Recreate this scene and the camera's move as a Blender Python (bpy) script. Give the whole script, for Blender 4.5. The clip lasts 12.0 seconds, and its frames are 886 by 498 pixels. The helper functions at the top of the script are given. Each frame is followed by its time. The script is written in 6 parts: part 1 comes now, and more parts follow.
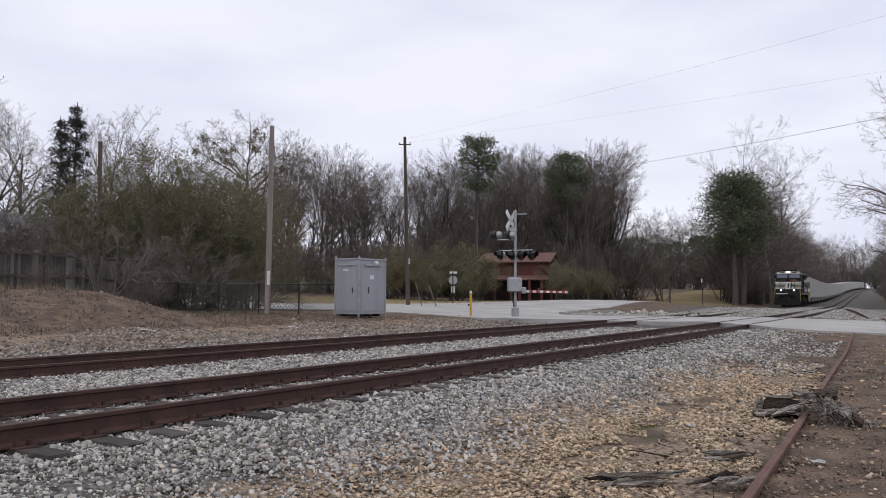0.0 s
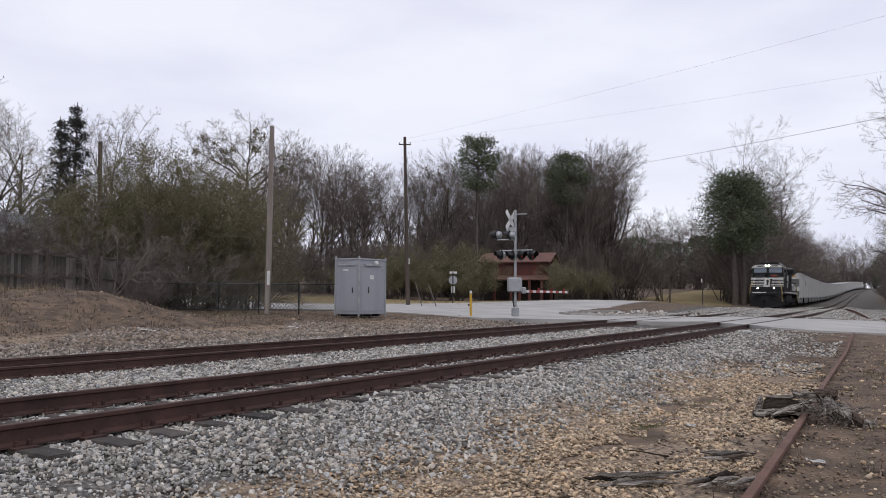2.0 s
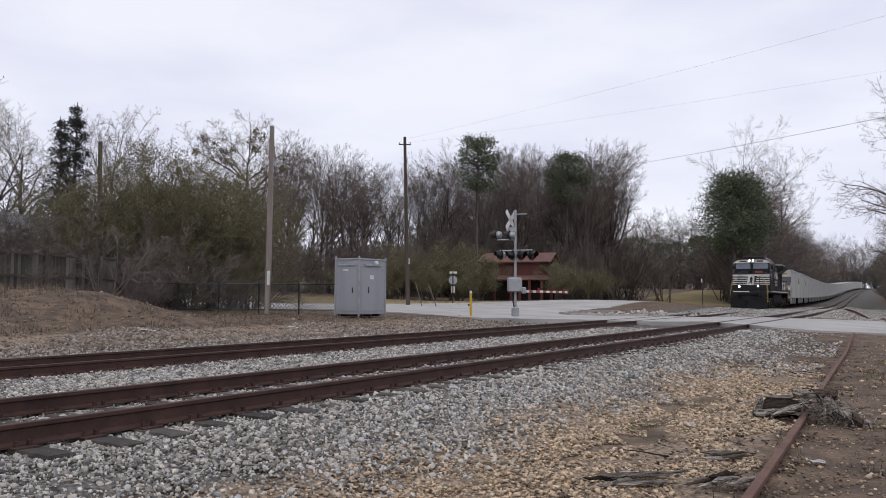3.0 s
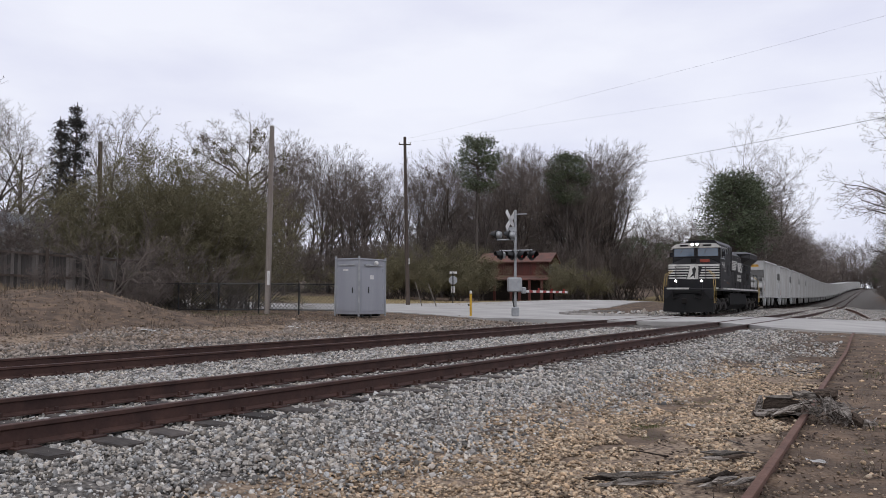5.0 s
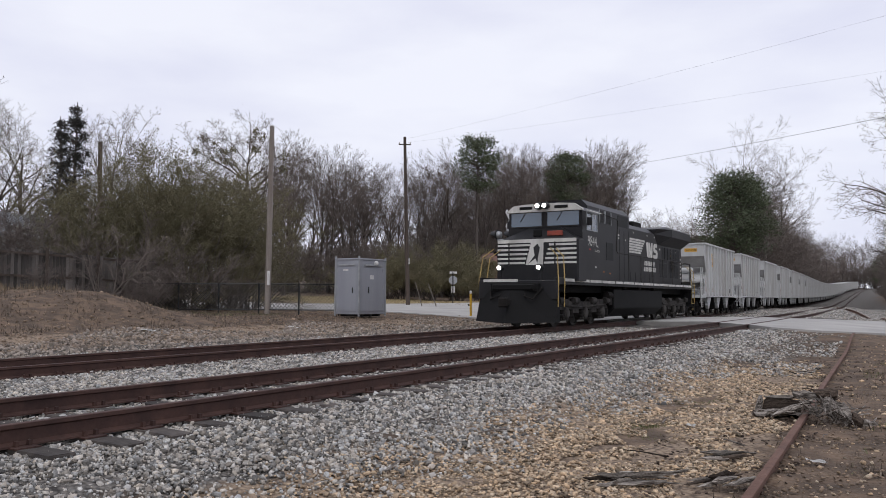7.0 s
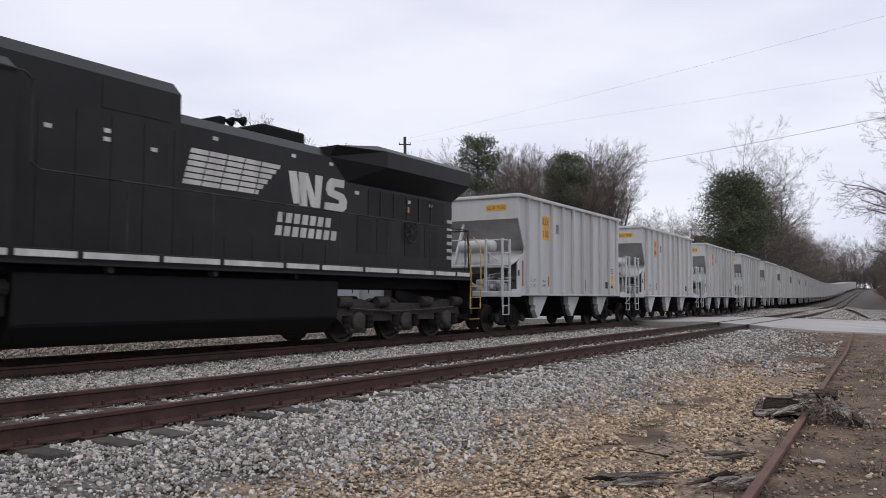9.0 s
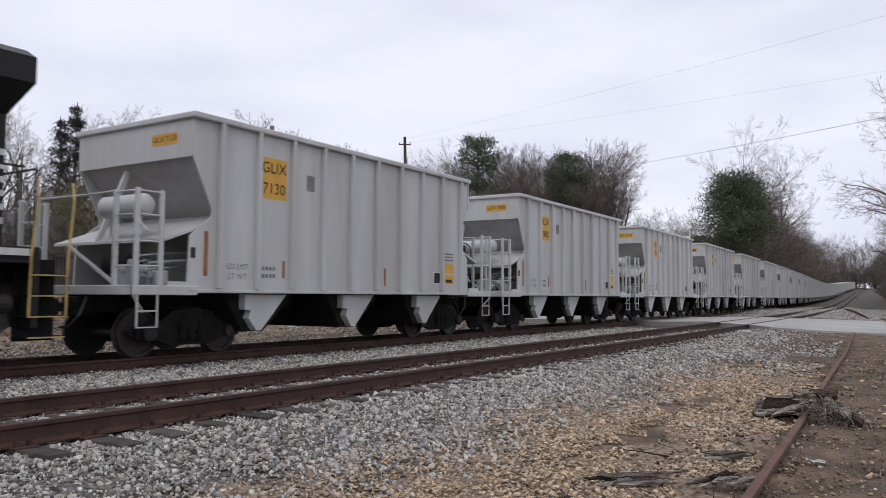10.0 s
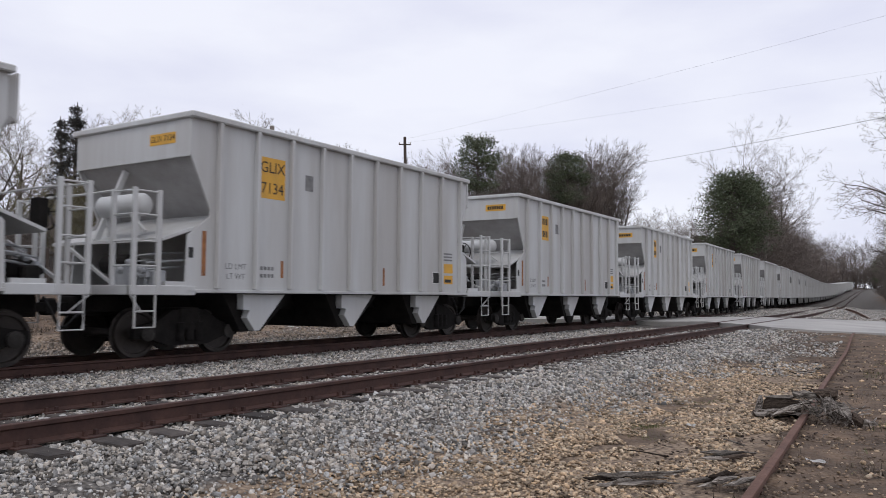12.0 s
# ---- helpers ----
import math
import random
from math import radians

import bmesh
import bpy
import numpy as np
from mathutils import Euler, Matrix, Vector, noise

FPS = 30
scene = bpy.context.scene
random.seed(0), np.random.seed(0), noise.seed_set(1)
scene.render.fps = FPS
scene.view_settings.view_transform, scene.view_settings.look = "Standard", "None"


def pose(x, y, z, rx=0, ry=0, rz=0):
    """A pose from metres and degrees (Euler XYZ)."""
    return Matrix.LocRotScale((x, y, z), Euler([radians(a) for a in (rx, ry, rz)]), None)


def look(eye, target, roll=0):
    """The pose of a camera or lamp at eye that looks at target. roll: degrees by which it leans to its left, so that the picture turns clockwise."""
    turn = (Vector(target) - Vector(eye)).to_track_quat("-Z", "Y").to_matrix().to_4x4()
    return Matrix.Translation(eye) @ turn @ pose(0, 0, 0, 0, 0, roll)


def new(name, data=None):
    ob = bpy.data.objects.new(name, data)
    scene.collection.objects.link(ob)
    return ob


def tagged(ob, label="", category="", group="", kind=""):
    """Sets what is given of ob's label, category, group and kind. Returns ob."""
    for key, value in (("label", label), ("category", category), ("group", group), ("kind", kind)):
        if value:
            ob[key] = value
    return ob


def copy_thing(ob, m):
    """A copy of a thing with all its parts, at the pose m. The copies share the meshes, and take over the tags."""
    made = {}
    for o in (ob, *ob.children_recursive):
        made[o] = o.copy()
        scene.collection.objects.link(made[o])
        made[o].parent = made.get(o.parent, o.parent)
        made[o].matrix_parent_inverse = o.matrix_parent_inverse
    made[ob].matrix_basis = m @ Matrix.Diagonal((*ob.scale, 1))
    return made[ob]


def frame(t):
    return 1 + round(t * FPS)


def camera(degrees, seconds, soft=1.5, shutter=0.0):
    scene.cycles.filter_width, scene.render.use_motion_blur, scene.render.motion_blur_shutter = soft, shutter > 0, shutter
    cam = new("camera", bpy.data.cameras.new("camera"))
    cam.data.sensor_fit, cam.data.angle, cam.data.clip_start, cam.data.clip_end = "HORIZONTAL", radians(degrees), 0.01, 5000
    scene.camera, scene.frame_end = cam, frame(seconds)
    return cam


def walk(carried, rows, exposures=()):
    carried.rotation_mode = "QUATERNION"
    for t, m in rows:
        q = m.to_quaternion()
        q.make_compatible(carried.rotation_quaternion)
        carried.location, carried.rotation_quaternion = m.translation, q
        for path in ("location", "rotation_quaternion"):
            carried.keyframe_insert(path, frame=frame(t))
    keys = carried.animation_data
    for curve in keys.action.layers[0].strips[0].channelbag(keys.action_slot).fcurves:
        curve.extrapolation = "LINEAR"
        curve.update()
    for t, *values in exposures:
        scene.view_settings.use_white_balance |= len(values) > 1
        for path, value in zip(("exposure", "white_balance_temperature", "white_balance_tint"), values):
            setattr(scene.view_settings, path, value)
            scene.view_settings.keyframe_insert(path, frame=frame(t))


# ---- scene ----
# camera on a tripod between the rails of the disused spur
EYE = (0.0, 0.0, 1.083)
YAW, PITCH, ROLL = 33.385, 3.497, 0.297
cam = camera(59.5, 12.0, soft=0.9, shutter=0.12)
CAM_POSE = pose(*EYE) @ pose(0, 0, 0, 0, 0, YAW) @ pose(0, 0, 0, 90 + PITCH) @ pose(0, 0, 0, 0, 0, ROLL)
walk(cam, [(0, CAM_POSE), (12, CAM_POSE)], exposures=[(0, 0.0, 6500, 10), (12, 0.0, 6500, 10)])

# ---------- overcast daylight ----------
world = bpy.data.worlds.new("overcast_sky")
scene.world = world
world.use_nodes = True
wn, wl = world.node_tree.nodes, world.node_tree.links
wn.clear()
w_out = wn.new("ShaderNodeOutputWorld")
w_bg = wn.new("ShaderNodeBackground")
w_sky = wn.new("ShaderNodeTexSky")
w_sky.sky_type, w_sky.sun_disc = "NISHITA", False
w_sky.sun_elevation, w_sky.sun_rotation = radians(38), radians(200)
w_map = wn.new("ShaderNodeMapping")
w_map.inputs["Scale"].default_value = (1.0, 1.0, 3.2)
w_co = wn.new("ShaderNodeTexCoord")
w_no = wn.new("ShaderNodeTexNoise")
w_no.inputs["Scale"].default_value, w_no.inputs["Detail"].default_value, w_no.inputs["Roughness"].default_value = 2.6, 6, 0.5
w_ramp = wn.new("ShaderNodeValToRGB")
w_ramp.color_ramp.elements[0].position, w_ramp.color_ramp.elements[0].color = 0.30, (7.3, 7.45, 9.0, 1)
w_ramp.color_ramp.elements[1].position, w_ramp.color_ramp.elements[1].color = 0.62, (9.0, 9.15, 10.1, 1)
w_mix = wn.new("ShaderNodeMixRGB")
w_mix.inputs["Fac"].default_value = 0.93
wl.new(w_co.outputs["Generated"], w_map.inputs["Vector"])
wl.new(w_map.outputs["Vector"], w_no.inputs["Vector"])
wl.new(w_no.outputs["Fac"], w_ramp.inputs["Fac"])
wl.new(w_sky.outputs["Color"], w_mix.inputs["Color1"])
wl.new(w_ramp.outputs["Color"], w_mix.inputs["Color2"])
wl.new(w_mix.outputs["Color"], w_bg.inputs["Color"])
w_bg.inputs["Strength"].default_value = 0.103
wl.new(w_bg.outputs["Background"], w_out.inputs["Surface"])
sun = new("sun", bpy.data.lights.new("sun", "SUN"))
sun.data.energy, sun.data.angle, sun.data.color = 0.7, radians(25), (1.0, 0.96, 0.9)
sun.matrix_world = look((0, 0, 60), (-20, 35, 0))


# ---------- materials ----------
def mat(name, base, rough=0.8, metal=0.0, var=0.25, scale=3.0, fine=40.0, bump=0.2, stain=None, amount=0.45, emit=0.0, per=None, streak=False, spec=0.5, spread=(0.45, 1.6), tint=None):
    """Paint or mineral with broad stains, fine grain and relief. per: 'object' or 'island' varies pieces singly."""
    m = bpy.data.materials.new(name)
    m.use_nodes = True
    n, l = m.node_tree.nodes, m.node_tree.links
    b = n["Principled BSDF"]
    b.inputs["Roughness"].default_value, b.inputs["Metallic"].default_value = rough, metal
    b.inputs["Specular IOR Level"].default_value = spec
    co = n.new("ShaderNodeTexCoord")
    mp = n.new("ShaderNodeMapping")
    mp.inputs["Scale"].default_value = (1, 0.08, 1) if streak == "grain" else (1, 1, 0.12) if streak else (1, 1, 1)
    l.new(co.outputs["Object"], mp.inputs["Vector"])
    big = n.new("ShaderNodeTexNoise")
    big.inputs["Scale"].default_value, big.inputs["Detail"].default_value, big.inputs["Roughness"].default_value = scale, 5, 0.6
    l.new(mp.outputs["Vector"], big.inputs["Vector"])
    small = n.new("ShaderNodeTexNoise")
    small.inputs["Scale"].default_value, small.inputs["Detail"].default_value = fine, 3
    l.new(co.outputs["Object"], small.inputs["Vector"])
    r1 = n.new("ShaderNodeValToRGB")
    s = stain or tuple(c * 0.55 for c in base)
    r1.color_ramp.elements[0].position, r1.color_ramp.elements[1].position = 0.36, 0.36 + 0.5 * (1.0 - amount) + 0.05
    r1.color_ramp.elements[0].color, r1.color_ramp.elements[1].color = (*s, 1), (*base, 1)
    l.new(big.outputs["Fac"], r1.inputs["Fac"])
    hsv = n.new("ShaderNodeHueSaturation")
    l.new(r1.outputs["Color"], hsv.inputs["Color"])
    mr = n.new("ShaderNodeMapRange")
    mr.inputs["To Min"].default_value, mr.inputs["To Max"].default_value = 1 - var, 1 + var
    l.new(small.outputs["Fac"], mr.inputs["Value"])
    if per:
        if per == "object":
            inf = n.new("ShaderNodeObjectInfo")
            src = inf.outputs["Random"]
        else:
            inf = n.new("ShaderNodeNewGeometry")
            src = inf.outputs["Random Per Island"]
        if tint:
            fr, mul = n.new("ShaderNodeMath"), n.new("ShaderNodeMath")
            mul.operation, fr.operation = "MULTIPLY", "FRACT"
            mul.inputs[1].default_value = 13.7
            l.new(src, mul.inputs[0])
            l.new(mul.outputs["Value"], fr.inputs[0])
            tr = n.new("ShaderNodeValToRGB")
            tr.color_ramp.elements[0].color, tr.color_ramp.elements[1].color = (*tint[0], 1), (*tint[1], 1)
            l.new(fr.outputs["Value"], tr.inputs["Fac"])
            mx = n.new("ShaderNodeMixRGB")
            mx.blend_type = "MULTIPLY"
            mx.inputs["Fac"].default_value = 1.0
            l.new(r1.outputs["Color"], mx.inputs["Color1"])
            l.new(tr.outputs["Color"], mx.inputs["Color2"])
            l.new(mx.outputs["Color"], hsv.inputs["Color"])
        m2 = n.new("ShaderNodeMapRange")
        m2.inputs["To Min"].default_value, m2.inputs["To Max"].default_value = spread
        l.new(src, m2.inputs["Value"])
        mm = n.new("ShaderNodeMath")
        mm.operation = "MULTIPLY"
        l.new(mr.outputs["Result"], mm.inputs[0])
        l.new(m2.outputs["Result"], mm.inputs[1])
        l.new(mm.outputs["Value"], hsv.inputs["Value"])
    else:
        l.new(mr.outputs["Result"], hsv.inputs["Value"])
    l.new(hsv.outputs["Color"], b.inputs["Base Color"])
    if bump:
        bp = n.new("ShaderNodeBump")
        bp.inputs["Strength"].default_value, bp.inputs["Distance"].default_value = bump, 0.02
        l.new(small.outputs["Fac"], bp.inputs["Height"])
        l.new(bp.outputs["Normal"], b.inputs["Normal"])
    if emit:
        b.inputs["Emission Color"].default_value, b.inputs["Emission Strength"].default_value = (*base, 1), emit
    return m


M_RAIL = mat("rusted_rail_steel", (0.085, 0.042, 0.032), 0.75, 0.2, 0.3, 2.5, 30, 0.15, (0.045, 0.022, 0.018))
M_RAILTOP = mat("worn_rail_head", (0.13, 0.085, 0.07), 0.45, 0.6, 0.2, 3, 40, 0.05, (0.08, 0.05, 0.04))
M_SPURRAIL = mat("brown_rusted_spur_rail", (0.17, 0.09, 0.065), 0.85, 0.1, 0.3, 3, 40, 0.2, (0.10, 0.05, 0.035))
M_TIE = mat("creosoted_tie_wood", (0.10, 0.085, 0.075), 0.95, 0, 0.35, 4, 25, 0.5, (0.04, 0.033, 0.03), per="object")
M_TIEGREY = mat("weathered_tie_wood", (0.26, 0.23, 0.205), 0.95, 0, 0.35, 6, 35, 0.6, (0.10, 0.085, 0.075), per="island")
M_STONE = mat("crushed_granite", (0.47, 0.452, 0.425), 0.85, 0, 0.3, 25, 90, 0.3, (0.27, 0.255, 0.24), per="island", spread=(0.22, 1.65), spec=0.35, tint=((0.92, 0.97, 1.02), (1.08, 1.0, 0.90)))
M_STONETAN = mat("tan_gravel_stone", (0.52, 0.41, 0.30), 0.9, 0, 0.25, 25, 90, 0.3, (0.34, 0.26, 0.185), per="island", spread=(0.35, 1.55), spec=0.3, tint=((0.92, 0.97, 1.0), (1.08, 0.99, 0.88)))
M_ROAD = mat("worn_pale_asphalt", (0.43, 0.415, 0.395), 0.9, 0, 0.12, 0.35, 60, 0.15, (0.32, 0.31, 0.295), spec=0.25)
M_CASE = mat("bare_aluminium_case", (0.34, 0.35, 0.38), 0.5, 0.25, 0.08, 1.2, 30, 0.03, (0.29, 0.30, 0.33), streak=True)
M_GALV = mat("galvanised_steel", (0.40, 0.41, 0.42), 0.5, 0.4, 0.12, 4, 60, 0.05, (0.30, 0.31, 0.32))
M_BLACK = mat("black_paint", (0.012, 0.012, 0.013), 0.5, 0, 0.3, 3, 40, 0.05)
M_POLE = mat("grey_weathered_pole", (0.30, 0.265, 0.235), 0.95, 0, 0.25, 2, 20, 0.4, (0.20, 0.17, 0.15), streak=True)
M_POLEDK = mat("brown_treated_pole", (0.105, 0.08, 0.065), 0.95, 0, 0.25, 2, 20, 0.4, streak=True)
M_YELLOW = mat("yellow_plastic", (0.75, 0.45, 0.04), 0.5, 0, 0.1, 4, 40, 0.02)
M_WHITE = mat("white_paint", (0.75, 0.74, 0.73), 0.6, 0, 0.1, 5, 60, 0.03, (0.55, 0.54, 0.52))
M_RED = mat("red_paint", (0.42, 0.035, 0.03), 0.5, 0, 0.15, 5, 50, 0.03)
M_DRY = mat("silvery_driftwood", (0.40, 0.36, 0.32), 0.95, 0, 0.3, 45, 60, 0.8, (0.045, 0.036, 0.03), amount=0.5, per="object", spread=(0.55, 1.35), streak="grain", spec=0.2)
M_ROT = mat("dark_rotten_wood", (0.085, 0.064, 0.05), 0.95, 0, 0.35, 45, 60, 0.7, (0.022, 0.017, 0.014), per="object", streak="grain", spec=0.2)


# ---------- mesh helpers ----------
def thing(name, label, category, group="", kind="", m=None):
    ob = new(name)
    ob.empty_display_size = 0.2
    if m is not None:
        ob.matrix_basis = m
    return tagged(ob, label, category, group, kind)


def link_mesh(name, me, material, parent=None, label=""):
    ob = new(name, me)
    if material is not None and not me.materials:
        me.materials.append(material)
    if parent is not None:
        ob.parent = parent
    return tagged(ob, label)


def part(name, bm, material, parent=None, label="", smooth=False):
    me = bpy.data.meshes.new(name)
    bmesh.ops.recalc_face_normals(bm, faces=bm.faces)
    bm.to_mesh(me)
    bm.free()
    if smooth:
        for f in me.polygons:
            f.use_smooth = True
    return link_mesh(name, me, material, parent, label)


def raw(name, verts, faces, material, parent=None, label="", smooth=False):
    me = bpy.data.meshes.new(name)
    me.from_pydata([tuple(v) for v in verts], [], faces)
    if smooth:
        for f in me.polygons:
            f.use_smooth = True
    me.update()
    return link_mesh(name, me, material, parent, label)


def bx(bm, x0, x1, y0, y1, z0, z1, bevel=0.0):
    g = bmesh.ops.create_cube(bm, size=1.0, matrix=Matrix.LocRotScale(((x0 + x1) / 2, (y0 + y1) / 2, (z0 + z1) / 2), None, (abs(x1 - x0), abs(y1 - y0), abs(z1 - z0))))
    if bevel:
        edges = {e for v in g["verts"] for e in v.link_edges}
        bmesh.ops.bevel(bm, geom=list(edges), offset=bevel, segments=1, affect="EDGES")
    return bm


def beam(bm, a, b, w, h=None):
    """A square bar from a to b."""
    a, b = Vector(a), Vector(b)
    d = b - a
    q = d.to_track_quat("Z", "Y")
    bmesh.ops.create_cube(bm, size=1.0, matrix=Matrix.LocRotScale((a + b) / 2, q, (w, h or w, d.length)))
    return bm


def tube(bm, pts, r, n=8, r2=None):
    """A round bar along points; r2: radius at the far end."""
    pts = [Vector(p) for p in pts]
    rings = []
    for i, p in enumerate(pts):
        d = (pts[min(i + 1, len(pts) - 1)] - pts[max(i - 1, 0)]).normalized()
        q = d.to_track_quat("Z", "Y")
        rr = r if r2 is None else r + (r2 - r) * i / (len(pts) - 1)
        rings.append([bm.verts.new(p + q @ Vector((rr * math.cos(2 * math.pi * k / n), rr * math.sin(2 * math.pi * k / n), 0))) for k in range(n)])
    for a, b in zip(rings, rings[1:]):
        for k in range(n):
            bm.faces.new((a[k], a[(k + 1) % n], b[(k + 1) % n], b[k]))
    bm.faces.new(rings[0][::-1])
    bm.faces.new(rings[-1])
    return bm


def lathe(bm, prof, m, n=20):
    """Turned shape: prof is (radius, height) pairs round the local z of m."""
    rings = [[bm.verts.new(m @ Vector((r * math.cos(2 * math.pi * k / n), r * math.sin(2 * math.pi * k / n), z))) for k in range(n)] for r, z in prof]
    for a, b in zip(rings, rings[1:]):
        for k in range(n):
            bm.faces.new((a[k], a[(k + 1) % n], b[(k + 1) % n], b[k]))
    bm.faces.new(rings[0][::-1])
    bm.faces.new(rings[-1])
    return bm


def slab(bm, pts, axis, t0, t1):
    """A plate: outline pts in the two other axes, thick from t0 to t1 along axis (0, 1 or 2)."""
    def p3(a, b, t):
        v = [a, b]
        v.insert(axis, t)
        return v
    lo = [bm.verts.new(p3(a, b, t0)) for a, b in pts]
    hi = [bm.verts.new(p3(a, b, t1)) for a, b in pts]
    bm.faces.new(lo)
    bm.faces.new(hi[::-1])
    k = len(pts)
    for i in range(k):
        bm.faces.new((lo[i], lo[(i + 1) % k], hi[(i + 1) % k], hi[i]))
    return bm


B = bmesh.new

# ---------- lie of the line: a gentle left curve, then a long rising tangent ----------
STEP = 1.0
S_GRID = np.arange(-140.0, 760.0 + STEP, STEP)
HEAD = np.interp(S_GRID, [-140, 100, 150, 240, 420, 760], [-0.152, 0.1086, 0.104, 0.072, 0.056, 0.04])
BEND = np.interp(S_GRID, [-140, 68, 87, 99, 111, 125, 160, 210, 260, 330, 420, 760], [0, 0, 0.22, 0.5, 0.85, 1.05, 1.25, 1.45, 1.1, 0.6, 0.3, 0.3])
HEAD = HEAD - np.gradient(np.convolve(np.pad(BEND, 12, mode="edge"), np.ones(25) / 25, "valid"), STEP)
LX = np.concatenate([[0], np.cumsum(-np.sin((HEAD[1:] + HEAD[:-1]) / 2) * STEP)])
LY = np.concatenate([[0], np.cumsum(np.cos((HEAD[1:] + HEAD[:-1]) / 2) * STEP)])
I0 = int(np.argmin(np.abs(S_GRID)))
LX, LY = LX - LX[I0] - 12.494, LY - LY[I0]
LZ = np.interp(S_GRID, [-140, 110, 152, 200, 240, 300, 385, 470, 550, 760], [0, 0, 0.1, 0.35, 0.8, 1.9, 4.0, 5.8, 7.0, 9.0])
LZ = np.convolve(np.pad(LZ, 15, mode="edge"), np.ones(31) / 31, "valid")
SIDING, SIDING_Z = 5.73, 0.095


def on_line(s, off=0.0, z=0.0):
    h = float(np.interp(s, S_GRID, HEAD))
    return Vector((float(np.interp(s, S_GRID, LX)) + off * math.cos(h), float(np.interp(s, S_GRID, LY)) + off * math.sin(h), float(np.interp(s, S_GRID, LZ)) + z))


def line_x(y):
    return np.interp(y, LY, LX)


def smooth(t):
    t = np.clip(t, 0, 1)
    return t * t * (3 - 2 * t)


PROFILE_U = [-400, -140, -80, -60, -30, -14, -8, -4.2, -2.4, -1.5, 1.5, 4.0, 5.0, 7.1, 7.6, 8.8, 12, 16, 40, 400]
PROFILE_Z = [13.0, 7.5, 3.0, 1.7, 0.42, 0.22, 0.08, -0.16, -0.24, -0.195, -0.195, -0.155, -0.115, -0.12, -0.20, -0.43, -0.45, -0.46, -0.40, -0.2]


ROAD_U, ROAD_Z = [-14, -8, -2, 2, 4.4, 7, 9.5, 13, 30], [0, 0.1, -0.012, -0.012, 0.08, 0.08, -0.03, -0.24, -0.3]


def ground_z(x, y):
    x, y = np.asarray(x, float), np.asarray(y, float)
    u = x - line_x(y)
    z = np.interp(y, LY, LZ) + np.interp(u, PROFILE_U, PROFILE_Z)
    z = z + 1.0 * smooth((-u - 8.2) / 4.6) * smooth((21.5 - y) / 5.5) * (0.85 + 0.15 * np.sin(y * 0.9))
    w = smooth((y - 23) / 6) * smooth((56 - y) / 6) * smooth((u - 6.2) / 1.2) * smooth((40 - u) / 10)
    z = z * (1 - w) + w * (np.interp(u, ROAD_U, ROAD_Z) - 0.07)
    z = z + 2.3 * smooth((y - 105) / 65) * smooth((-u - 7) / 9) * smooth((60 + u) / 25)
    z = z + 0.55 * np.exp(-((x + 27) ** 2 + (y - 72) ** 2) / 15.0 ** 2)
    return z


def road_z(x, y):
    u = np.asarray(x, float) - line_x(y)
    flat = np.interp(u, ROAD_U, ROAD_Z)
    g = ground_z(x, y) + 0.06
    return np.where(u > -14, np.where(u > -8, flat, np.maximum(g, flat)), g)


# ---------- ground: one sheet to the horizon ----------
def grid_axis(lo, hi, dense_lo, dense_hi, step):
    a = list(np.arange(dense_lo, dense_hi + step / 2, step))
    d = step
    v = a[0]
    while v > lo:
        d *= 1.25
        v -= d
        a.insert(0, v)
    d, v = step, a[-1]
    while v < hi:
        d *= 1.25
        v += d
        a.append(v)
    return np.array(a)


def muddy(x, y):
    """The worn wheel path, bare and dark, through the tan gravel."""
    c = -2.95 - 0.05 * (y - 6.5) + 0.12 * np.sin(1.7 * y)
    return smooth((0.30 + 0.12 * np.sin(2.3 * y + 1) - np.abs(x - c)) / 0.25) * smooth((y - 5.5) / 2) * smooth((14.5 - y) / 2)


